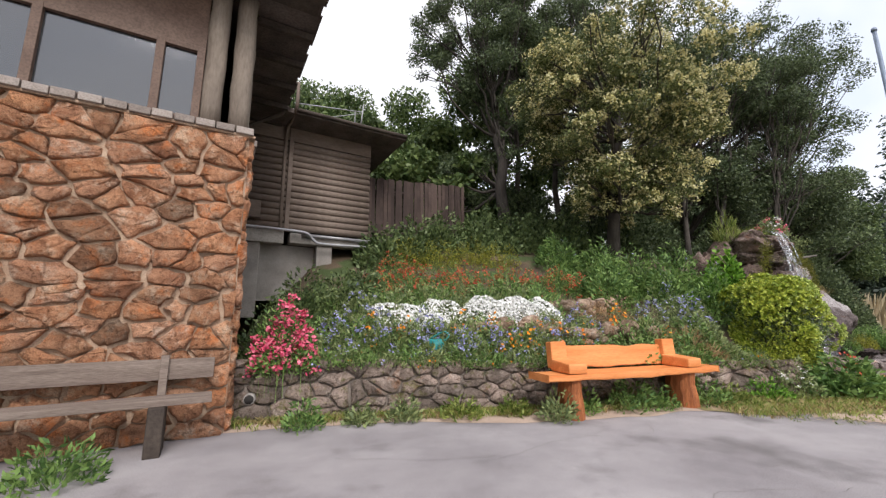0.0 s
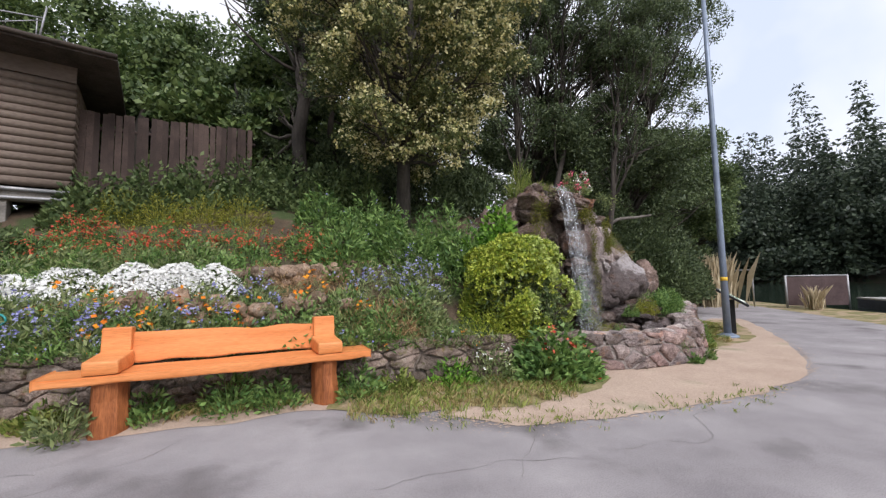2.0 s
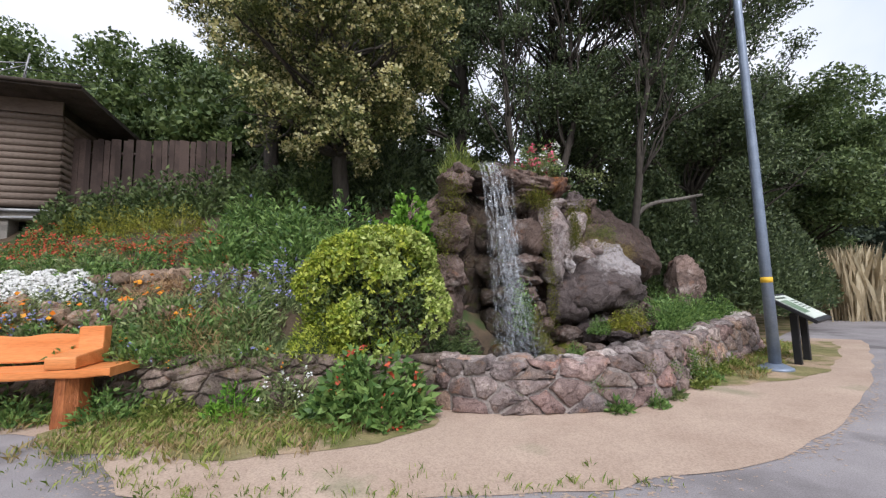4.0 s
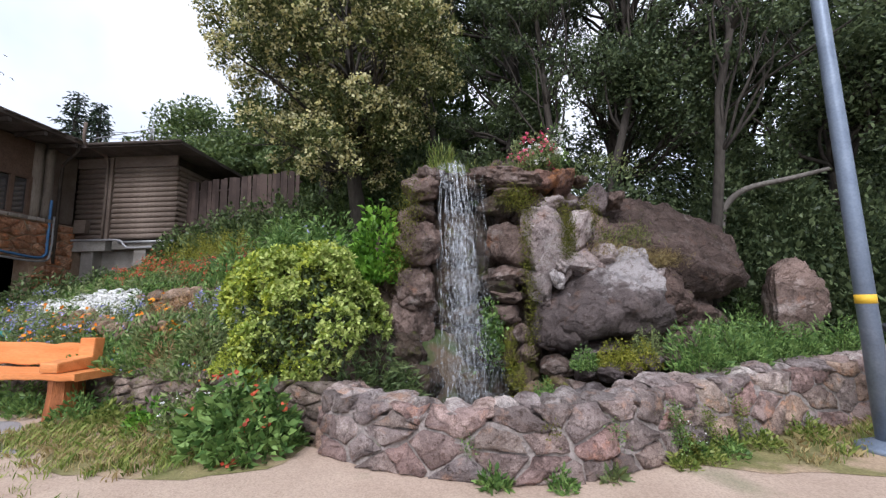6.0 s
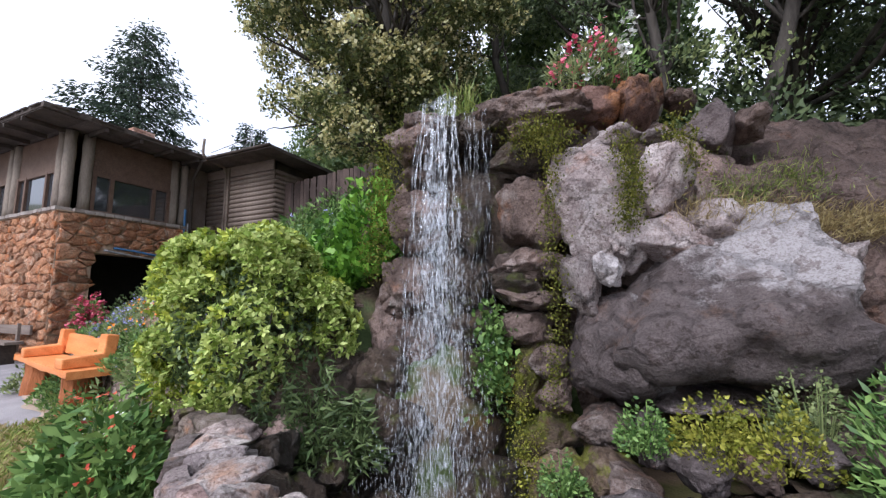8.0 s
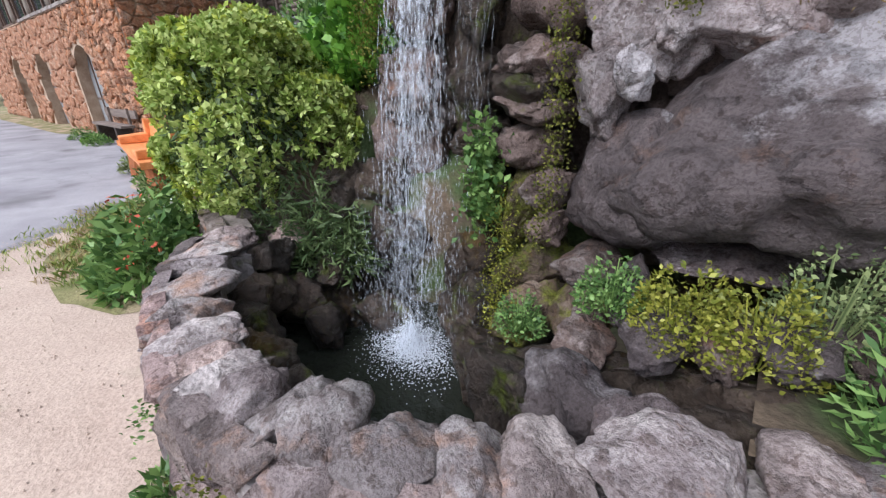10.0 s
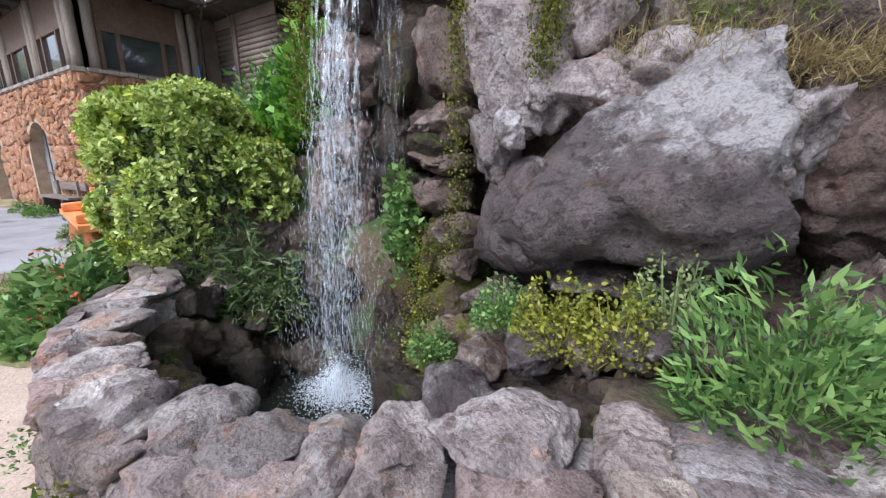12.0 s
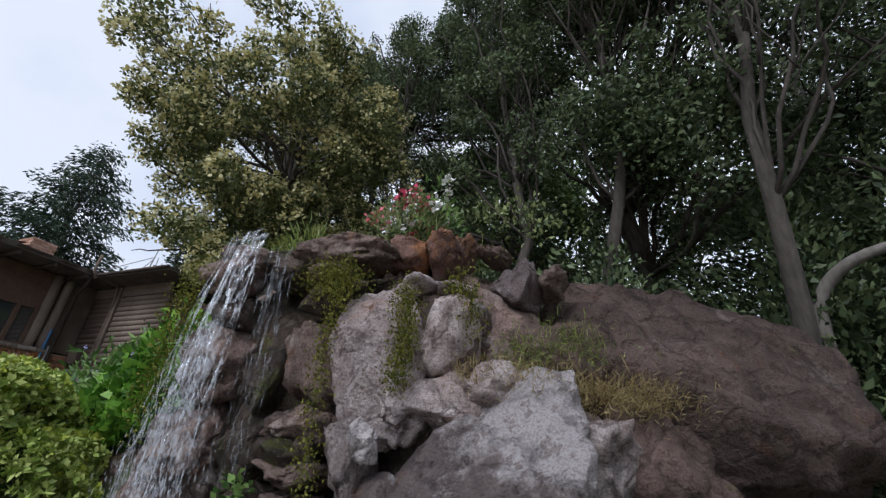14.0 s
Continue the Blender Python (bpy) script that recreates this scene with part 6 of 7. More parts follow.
# round yellow-green shrub by the basin, its leaves in whorls
def whorl_bush(centre, radii, n, leaf, ma, ma2, label):
    rng = np.random.default_rng(91)
    t = thing("shrub", label, "bush", Matrix.Translation((centre[0], centre[1], centre[2])))
    heads = rng.normal(size=(42, 3))
    heads /= np.linalg.norm(heads, axis=1, keepdims=True)
    lump_r = rng.uniform(0.20, 0.38, 42)
    pick = rng.integers(0, 42, n)
    d = rng.normal(size=(n, 3)) + heads[pick] * 1.1 + np.array([0, 0, 0.35])
    d /= np.linalg.norm(d, axis=1, keepdims=True)
    c = heads[pick] * np.array(radii) * 0.76 + d * (lump_r[pick] * rng.uniform(0.8, 1.05, n))[:, None]
    keep = c[:, 2] > -radii[2] * 0.8
    c, d = c[keep], d[keep]
    k = 9
    pos = np.repeat(c, k, axis=0) + rng.normal(size=(len(c) * k, 3)) * 0.008
    ang = np.tile(np.arange(k) * 2 * np.pi / k, len(c))
    u = np.cross(d, np.array([0.3, 0.2, 0.93]))
    u /= np.linalg.norm(u, axis=1, keepdims=True) + 1e-9
    w = np.cross(d, u)
    out = np.repeat(u, k, axis=0) * np.cos(ang)[:, None] + np.repeat(w, k, axis=0) * np.sin(ang)[:, None] + np.repeat(d, k, axis=0) * 0.55 + np.array([0, 0, 0.15])
    q = leaves(pos, leaf, rng, 0.52, 0.0, out * 2.2, 0.05)
    sel = np.repeat((d[:, 0] + 0.25 * rng.normal(size=len(d))) > 0.25, k)
    part("foliage", quads_mesh("foliage", q[~sel], ma), None, t, kind="stuff")
    part("variegated_foliage", quads_mesh("variegated_foliage", q[sel], ma2), None, t, "pale-edged leaves", kind="stuff")
    # inner leaves in a darker green, painting the shade between the lumps
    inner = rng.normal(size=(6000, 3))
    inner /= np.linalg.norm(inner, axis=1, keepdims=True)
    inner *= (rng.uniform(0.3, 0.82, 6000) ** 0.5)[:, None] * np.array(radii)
    part("shaded_inner_foliage", quads_mesh("shaded_inner_foliage", leaves(inner, leaf * 1.2, rng, 0.4), OAK_LEAF_2), None, t, kind="stuff")
    arms = [limb((0, 0, -radii[2] - 0.25), c[i] * 0.9, 0.022, 0.006, rng) for i in rng.choice(len(c), 26)]
    part("branchwork", mesh_of("branchwork", *join_data(arms), BARK, True), None, t, kind="stuff")
    return t


whorl_bush((6.7, 8.0, 1.06), (0.86, 0.78, 0.80), 5600, 0.052, BUSH_LEAF, BUSH_LEAF_2, "rounded yellow-green shrub with whorled leaves beside the basin")
plant("shrub", "lime-green low shrub under the rounded bush", "bush", (6.3, 7.7), 0.5, 0.5, BUSH_LEAF, 2600, 0.05)
plant("shrub", "dark leafy plant with red flowers at the wall foot", "plant", (6.95, 7.05), (0.6, 0.42), 0.62, HERB, 1700, 0.11, RED_PETAL, 14, 0.022, upright=0.3, aspect=0.4, cluster=6, floor=0.0)
plant("white_valerian", "small white-flowered plant at the wall foot", "flowers", (6.1, 7.05), 0.3, 0.6, HERB_GREY, 500, 0.07, WHITE_PETAL, 16, 0.012, cluster=6, floor=0.0)
plant("red_valerian", "tall clump of pink-red flowers beside the stone house", "flowers", (-1.38, 6.4), (0.42, 0.36), 0.92, HERB, 3600, 0.07, PINK_PETAL, 150, 0.024, cluster=22, top_only=0.6)
# white daisies in two mats
for cx, cy, rx, ry in ((0.42, 7.45, 0.5, 0.3), (1.62, 7.72, 0.4, 0.26), (2.12, 7.78, 0.4, 0.26), (0.05, 7.55, 0.62, 0.40), (0.68, 7.73, 0.45, 0.36), (1.41, 7.80, 0.36, 0.3), (1.95, 7.75, 0.46, 0.3), (2.45, 7.82, 0.38, 0.3)):
    plant("white_daisies", "dense mat of small white daisies", "flowers", (cx, cy), (rx, ry), 0.34, HERB_GREY, 900, 0.04, WHITE_PETAL, 1150, 0.021, "white daisies", top_only=1.0, stems=False)
# blue flowers along the lower bank
BLUE_AT = [(-0.62, 6.85), (-0.12, 6.97), (0.33, 6.92), (0.78, 6.97), (-0.38, 7.22), (0.44, 7.22), (1.21, 7.00), (1.64, 7.02), (2.16, 7.09), (-0.92, 7.12), (2.68, 7.33), (5.00, 8.02), (5.47, 8.14), (4.49, 8.01), (5.14, 8.60), (3.08, 7.63), (0.99, 6.81), (-0.63, 7.61)]
for x, y in BLUE_AT:
    plant("blue_flowers", "loose clump of blue-violet flowers with feathery leaves", "flowers", (x + PLANT_RNG.normal() * 0.06, y), (0.32, 0.26), 0.48, HERB_GREY, 620, 0.07, BLUE_PETAL, 30, 0.016, "blue flowers", aspect=0.22, cluster=7)
for x, y in ((-0.53, 6.98), (0.03, 7.13), (0.88, 7.14), (1.32, 7.20), (1.96, 7.03), (2.46, 7.17), (3.03, 7.38), (1.53, 6.86), (3.66, 7.63), (4.25, 7.65), (2.29, 7.28)):
    plant("orange_poppies", "orange poppies above fine grey-green leaves", "flowers", (x + 0.1, y + 0.05), (0.28, 0.22), 0.42, HERB_GREY, 380, 0.07, ORANGE_PETAL, 9, 0.026, "orange poppies", aspect=0.14, cluster=4)
# red flowers in the upper band
for x, y in ((-0.40, 8.70), (0.10, 9.00), (0.62, 8.88), (1.18, 9.09), (1.70, 8.91), (2.20, 9.10), (2.71, 9.04), (0.30, 8.49), (1.04, 8.51), (3.25, 9.19), (3.67, 8.96), (-0.19, 9.30)):
    plant("red_flowers", "low mound of small red flowers", "flowers", (x, y), (0.42, 0.34), 0.40, HERB, 700, 0.06, RED_PETAL, 55, 0.017, "red flowers", aspect=0.2, cluster=5, top_only=0.6)
for x, y in ((-0.02, 9.82), (1.43, 9.92), (0.71, 9.84), (2.14, 9.97)):
    plant("lime_shrub", "low lime-green shrub at the top of the bank", "bush", (x, y), (0.5, 0.35), 0.6, LIME, 1300, 0.05, group="lime shrubs")
# herbs and greenery over the bank
for k in range(64):
    x, y = PLANT_RNG.uniform(-1.3, 5.6), 0.0
    fy = float(np.interp(x, [p[0] for p in FRONT], [p[1] for p in FRONT]))
    y = fy + (PLANT_RNG.uniform(0.1, 0.4) if k % 2 else PLANT_RNG.uniform(0.95, 1.6 if x < 3.4 else 3.2))
    ma = (HERB, HERB_GREY, HERB_GREY, HERB)[k % 4]
    plant("green_herb", "loose green herb growing on the bank", "plant", (x, y), PLANT_RNG.uniform(0.3, 0.5), PLANT_RNG.uniform(0.24, 0.44), ma, 700, 0.08, group="bank herbs", aspect=0.3)
for x, y, h in ((4.09, 8.72, 0.9), (4.84, 9.14, 1.0), (5.29, 8.78, 0.95), (5.84, 9.14, 1.1), (4.47, 9.67, 0.9), (3.56, 10.07, 0.8), (6.13, 8.59, 1.0)):
    plant("tall_herb", "tall leafy green plants at the top of the bank", "plant", (x, y), 0.5, h, HERB, 1500, 0.10, BLUE_PETAL, 5, 0.014, "tall herbs", aspect=0.3, cluster=5)
for x, y, h in ((0.19, 10.38, 0.9), (0.89, 10.76, 1.0), (1.81, 11.10, 1.1), (2.73, 11.36, 1.0), (-0.58, 10.00, 0.8), (3.50, 11.45, 1.0), (2.34, 11.98, 1.2), (4.28, 11.26, 1.1)):
    plant("ivy_shrub", "dark green leafy shrub along the fence", "bush", (x, y), 0.6, h, OAK_LEAF_2, 1700, 0.10, group="fence shrubs", aspect=0.55)
plant("ivy", "bright ivy spilling beside the waterfall rocks", "ivy", (6.85, 9.08), (0.4, 0.35), 1.1, IVY, 2000, 0.10, aspect=0.7, floor=1.5)
plant("ivy", "bright ivy low beside the waterfall rocks", "ivy", (6.45, 8.87), (0.45, 0.35), 0.8, IVY, 1500, 0.09, aspect=0.7, floor=1.35)
plant("dry_stems", "patch of dry reddish stems on the bank", "plant", (4.76, 7.49), (0.6, 0.35), 0.25, STRAW, 1500, 0.14, aspect=0.06)
# undergrowth below the trees, dark and dense
for x, y, r, h in ((5.61, 12.15, 1.3, 1.7), (7.57, 12.50, 1.2, 2.2), (9.41, 12.72, 1.2, 2.4), (11.69, 13.50, 1.3, 2.2), (12.99, 13.51, 1.4, 2.6), (14.90, 15.00, 1.4, 2.6), (3.59, 12.74, 1.0, 1.4), (16.28, 16.98, 1.6, 2.4)):
    plant("undergrowth", "dense dark undergrowth beneath the trees", "bush", (x, y), r, h, OAK_LEAF, 8500, 0.10, group="undergrowth", aspect=0.5)
for x, y, r, h in ((7.58, 8.29, 0.26, 0.75), (7.43, 8.05, 0.24, 0.6), (7.71, 8.51, 0.22, 0.55)):
    plant("basin_fern", "bright leafy plant hanging over the dark basin", "plant", (x, y), r, h, OAK_LEAF_2, 1300, 0.11, group="basin ferns", aspect=0.16, floor=0.05, upright=0.1)
for x, y, r, h in ((14.08, 14.22, 1.3, 3.0), (15.69, 16.40, 1.4, 3.2), (12.39, 13.97, 1.1, 2.6), (14.47, 16.24, 1.6, 3.6)):
    plant("undergrowth", "dense dark undergrowth beneath the trees", "bush", (x, y), r, h, OAK_LEAF, 11000, 0.085, group="undergrowth", aspect=0.5)
for x, y in ((3.40, 8.04), (3.00, 8.30), (3.82, 8.25), (1.67, 7.45), (4.18, 7.85)):
    plant("dry_stems", "patch of dry tawny stems between the bank plants", "plant", (x, y), (0.34, 0.24), 0.2, STRAW, 420, 0.11, group="dry patches", aspect=0.07)
for x, y, h in ((-1.5, 7.5, 0.8), (-1.0, 7.9, 0.6), (-1.9, 7.0, 0.7), (-0.7, 8.4, 0.5)):
    plant("ivy_shrub", "dark green climbing shrub below the cabin", "bush", (x, y), 0.4, h, OAK_LEAF_2, 1100, 0.075, group="cabin shrubs", aspect=0.5)
for x, y, r, h in ((10.79, 13.50, 0.9, 1.9), (11.73, 13.50, 0.9, 1.9), (12.38, 13.50, 1.0, 2.2), (9.88, 12.44, 1.0, 2.2), (13.30, 13.50, 1.0, 2.0)):
    plant("undergrowth", "dense dark undergrowth beneath the trees", "bush", (x, y), r, h, OAK_LEAF, 8000, 0.075, group="undergrowth", aspect=0.5)
for x, y, r, h in ((11.05, 13.81, 1.2, 3.9), (12.19, 13.86, 1.2, 3.6), (9.71, 14.54, 1.2, 4.0), (11.56, 14.75, 1.3, 4.4)):
    plant("undergrowth", "tall dark thicket closing the wood under the oaks", "bush", (x, y), r, h, OAK_LEAF, 13000, 0.095, group="undergrowth", aspect=0.5)


# ---- wooded slopes and distance ----
def far_tree(base, height, width, seed, ma, n=5200, leaf=0.34, label="rounded green tree on the wooded slope", low=0.25):
    rng = np.random.default_rng(seed)
    c = ellipsoid_clumps((base[0], base[1], base[2] + height * (0.5 + low / 2)), (width, width, height * (0.5 - low / 2)), 46, width * 0.27, rng, 0.55)
    return tree(label, base, (base[0] + rng.normal() * 0.4, base[1], base[2] + height * 0.8), 0.22, c, n, leaf, ma, BARK, seed + 1, 8, aspect=0.6, twigs=False)


fr = np.random.default_rng(404)
for k, (x, y, h, w) in enumerate(((-9.0, 19.5, 9.5, 3.6), (-12.5, 17.0, 8.6, 3.4), (-5.5, 22.0, 9.8, 3.6), (-7.5, 16.2, 6.4, 2.8), (-2.5, 21.5, 8.2, 3.2), (-15.5, 15.5, 7.5, 3.2), (0.8, 20.5, 7.4, 3.0), (-3.8, 17.2, 6.0, 2.6), (-0.5, 16.5, 5.0, 2.3), (3.6, 18.5, 7.5, 3.0), (-11.0, 14.0, 5.2, 2.4), (-2.2, 13.8, 3.4, 1.7), (0.8, 14.4, 4.2, 1.9))):
    far_tree((x, y, max(2.5, on_bank(x, y)) - 0.3), h * 1.1, w * 1.15, 500 + 3 * k, (FAR_LEAF, FAR_LEAF, OAK_LEAF_2)[k % 3], 24000, 0.19, low=0.0)
for k, (x, y, h, w) in enumerate(((-36.0, -22.0, 9.5, 6.0), (-42.0, -15.0, 10.0, 6.0), (-30.0, -26.0, 8.0, 5.0), (-47.0, -24.0, 12.0, 7.0), (-38.0, -32.0, 10.0, 6.0), (-30.0, -12.0, 5.0, 3.0))):
    far_tree((x, y, 0), h, w, 700 + 3 * k, (OAK_LEAF_2, FAR_LEAF)[k % 2], 5200, 0.5, "dark green tree across the road")


def conifer_data(rng, height, width, n, leaf):
    """Needle sprays along drooping boughs of a tall conifer."""
    pos, dirs, arms = [], [], []
    z = height * 0.12
    while z < height:
        t = z / height
        reach = width * (1 - t) ** 0.7 * rng.uniform(0.6, 1.15) + 0.12
        a0 = rng.uniform(0, 6.28)
        for b in range(5):
            a = a0 + b * 1.257 + rng.normal() * 0.25
            r = reach * rng.uniform(0.55, 1.1)
            tip = np.array([math.cos(a) * r, math.sin(a) * r, z - 0.16 * r + 0.05])
            arms.append(tube_data([(0, 0, z), tuple(tip * np.array([0.6, 0.6, 1]) + np.array([0, 0, 0.04 * r])), tuple(tip)], [0.05 * (1 - t) + 0.012, 0.02, 0.005], 4))
            m = max(3, int(n * r))
            s = rng.uniform(0.12, 1.0, m)
            p = np.stack([tip[0] * s, tip[1] * s, z - 0.16 * r * s], 1) + rng.normal(size=(m, 3)) * np.array([0.13, 0.13, 0.07]) * (0.5 + width * 0.2)
            pos.append(p)
            dirs.append(np.tile([math.cos(a), math.sin(a), -0.35], (m, 1)))
        z += height * 0.032 * rng.uniform(0.8, 1.3)
    return np.concatenate(pos), np.concatenate(dirs), arms


def conifer(base, height, width, seed, n=26, leaf=0.34, label="tall dark conifer with drooping boughs"):
    rng = np.random.default_rng(seed)
    t = thing("conifer", label, "tree", Matrix.Translation(base))
    pos, dirs, arms = conifer_data(rng, height, width, n, leaf)
    part("trunk", tube("trunk", [(0, 0, -0.5), (0, 0, height * 0.5), (0, 0, height * 0.99)], [0.3, 0.18, 0.02], BARK, 8), None, t)
    part("branchwork", mesh_of("branchwork", *join_data(arms), BARK, True), None, t, kind="stuff")
    part("crown", quads_mesh("crown", leaves(pos, leaf, rng, 0.35, 0.25, dirs), CONIFER), None, t, kind="stuff")
    return t


conifer((-20.2, 6.6, -1.0), 20.6, 10.0, 801, 64, 0.30)
conifer((-16.6, 12.2, 5.0), 8.0, 1.8, 805, 44, 0.22)
conifer((-15.6, 12.9, 5.0), 7.4, 1.5, 809, 44, 0.22)

# far shore of the lake: a dark wood of conifers and broadleaf trees, too many to count
wood = np.random.default_rng(33)
allpos, alldir = [], []
for k in range(150):
    u = wood.uniform(0, 1)
    row = wood.uniform(0, 1)
    x, y = 47 + 34 * u + row * 16, 62 - 62 * u + row * 20
    h = wood.uniform(11, 22) * (0.75 + 0.6 * row)
    if wood.random() < 0.6:
        p, d, _ = conifer_data(wood, h, h * 0.2, 6.0, 1.0)
    else:
        cl = ellipsoid_clumps((0, 0, h * 0.42), (h * 0.33, h * 0.33, h * 0.4), 16, h * 0.14, wood, 0.5)
        p = crown_points(cl, 2200, wood)
        d = wood.normal(size=p.shape)
    allpos.append(p * np.array([1, 1, 1.0]) + np.array([x, y, -1.0 + row * 7]))
    alldir.append(d)
whole("far_wood", quads_mesh("far_wood", leaves(np.concatenate(allpos), 0.55, wood, 0.55, 0.2, np.concatenate(alldir)), FAR_LEAF_DARK), None, "dark conifer wood on the far shore of the lake", "woods", kind="stuff")
hv, hf = [], []
for i in range(40):
    for j in range(8):
        u = i / 39
        x, y = 47 + 50 * u + j * 9 - 14, 92 - 96 * u + j * 11
        hv.append((x, y, -0.5 + 2.6 * j + 0.8 * noise.noise(Vector((x * 0.1, y * 0.1, 0)))))
for i in range(39):
    for j in range(7):
        hf.append((i * 8 + j, i * 8 + j + 1, (i + 1) * 8 + j + 1, (i + 1) * 8 + j))
whole("far_bank", mesh_of("far_bank", hv, hf, SOIL, True), None, "wooded far bank of the lake", "hillside", kind="structure")

# bare hill with houses along its crest, far down the valley
HILL = material("dry_hill_grass", (0.15, 0.16, 0.075), (0.27, 0.26, 0.15), 0.95, 0.03, 0.6, 0.4, third=(0.06, 0.085, 0.04), third_at=0.56)
hv, hf = [], []
for i in range(60):
    for j in range(14):
        a = math.pi * (0.93 + 0.55 * i / 59)
        r = 120 + j * 18
        x, y = 10 + r * math.cos(a), 8 + r * math.sin(a)
        hv.append((x, y, -1 + 66 * (1 - math.cos(math.pi * min(1.0, j / 9))) / 2 * (0.82 + 0.25 * noise.noise(Vector((a * 4, 0, 3)))) + 3 * noise.noise(Vector((x * 0.03, y * 0.03, 0)))))
for i in range(59):
    for j in range(13):
        hf.append((i * 14 + j, i * 14 + j + 1, (i + 1) * 14 + j + 1, (i + 1) * 14 + j))
whole("far_hill", mesh_of("far_hill", hv, hf, HILL, True), None, "bare grassy hill closing the valley", "hill", kind="structure")
for k in range(12):
    a = math.pi * (1.02 + 0.028 * k)
    r = 268 + 8 * (k % 3)
    x, y = 10 + r * math.cos(a), 8 + r * math.sin(a)
    zz = -1 + 66 * (1 - math.cos(math.pi * min(1.0, ((r - 120) / 18) / 9))) / 2 * (0.82 + 0.25 * noise.noise(Vector((a * 4, 0, 3)))) + 3 * noise.noise(Vector((x * 0.03, y * 0.03, 0)))
    hb = box(7 + 3 * (k % 2), 6, 4, 0, 0, 1.6)
    h = thing("hillside_house", "small pale house on the hill crest", "house", pose(x, y, zz, 0, 0, 30 + 17 * k), "houses on the hill")
    part("wall", hb, WHITE_PAINT, h)
    rb = bmesh.new()
    vs = [rb.verts.new(p) for p in ((-5.5, -3.6, 3.6), (5.5, -3.6, 3.6), (5.5, 3.6, 3.6), (-5.5, 3.6, 3.6), (-5.5, 0, 5.4), (5.5, 0, 5.4))]
    for q in ((0, 1, 5, 4), (2, 3, 4, 5), (0, 4, 3), (1, 2, 5), (3, 2, 1, 0)):
        rb.faces.new([vs[i] for i in q])
    part("roof", rb, SHINGLE, h)
roadside = thing("roadside_rail", "low brown timber rail beside the road", "fence", pose(-13.2, -8.8, 0, 0, 0, 33))
for k in range(5):
    part("post", box(0.14, 0.14, 0.95, -4 + 2 * k, 0, 0.45, bevel=0.01), OLD_WOOD, roadside)
for z in (0.45, 0.8):
    part("rail", box(8.4, 0.08, 0.14, 0, 0, z, bevel=0.01), OLD_WOOD, roadside)

# ---- moss and weeds on the rocks ----
def moss_patch(name, label, points, spread, n, leaf, ma, m=OUT, cat="moss", aspect=0.6):
    """Small leaves in a strip or mat through local points."""
    rng = PLANT_RNG
    t = whole(name, quads_mesh(name, np.zeros((0, 4, 3)), ma), None, label, cat, m, kind="stuff")
    p = np.array(points, float)
    seg = rng.integers(0, len(p) - 1, n)
    s = rng.uniform(0, 1, n)[:, None]
    pos = p[seg] * (1 - s) + p[seg + 1] * s + rng.normal(size=(n, 3)) * np.array(spread)
    t.data = quads_mesh(name, leaves(pos, leaf, rng, aspect, 0.1, np.tile([0.1, -0.7, 0.5], (n, 1))), ma)
    return t


moss_patch("moss", "yellow-green moss and creeper in the rock joints", [(0.93, 0.02, 2.5), (0.90, -0.04, 2.1), (0.88, -0.04, 1.7), (0.92, -0.05, 1.3), (0.90, -0.08, 0.9), (0.86, -0.12, 0.6)], (0.045, 0.03, 0.07), 1900, 0.022, MOSS)
moss_patch("moss", "green creeper between pale rocks", [(1.40, 0.06, 2.42), (1.44, 0.02, 2.1), (1.40, 0.0, 1.8)], (0.05, 0.03, 0.05), 2200, 0.020, MOSS)
moss_patch("moss", "yellow-green moss below the lip stones", [(0.70, 0.05, 2.6), (0.95, 0.05, 2.5)], (0.11, 0.04, 0.08), 1800, 0.022, MOSS)
moss_patch("moss", "moss creeping beside the dark upper stone", [(1.72, 0.22, 2.5), (1.80, 0.22, 2.2)], (0.06, 0.04, 0.08), 1000, 0.022, MOSS)
moss_patch("moss", "moss on the shoulder of the rocks beside the bank", [(-0.55, 0.0, 2.75), (-0.62, 0.05, 2.3), (-0.75, 0.1, 1.6)], (0.1, 0.05, 0.12), 1900, 0.024, MOSS)
moss_patch("moss", "bright wet moss beside the falling water", [(0.60, -0.05, 0.80), (0.66, -0.12, 0.45), (0.74, -0.30, 0.22), (0.80, -0.42, 0.05)], (0.06, 0.03, 0.09), 2000, 0.018, LIME)
moss_patch("fern_curtain", "dark green wet ferns behind the falling water", [(0.40, 0.02, 1.15), (0.46, -0.02, 0.85), (0.40, -0.02, 0.6)], (0.07, 0.05, 0.09), 900, 0.06, HERB, cat="ferns")
moss_patch("dry_grass", "dry tawny grass on the rock ledge", [(1.75, 0.25, 1.85), (2.15, 0.30, 1.80), (2.6, 0.5, 1.75), (2.9, 0.7, 1.75)], (0.12, 0.1, 0.06), 3400, 0.085, DRY_GRASS, cat="grass", aspect=0.05)
moss_patch("dry_grass", "olive grass tuft on the upper boulder", [(2.0, 0.48, 2.0), (2.5, 0.6, 2.1)], (0.12, 0.08, 0.09), 1500, 0.075, GRASS, cat="grass", aspect=0.06)
moss_patch("dry_grass", "short grass along the lip of the rocks", [(-0.4, 0.4, 3.08), (0.2, 0.6, 3.08), (1.0, 0.7, 3.08), (1.9, 0.95, 2.95)], (0.12, 0.1, 0.05), 900, 0.12, GRASS, cat="grass", aspect=0.08)


def local_plant(x, y, z):
    v = OUT @ Vector((x, y, z))
    return (v.x, v.y), v.z


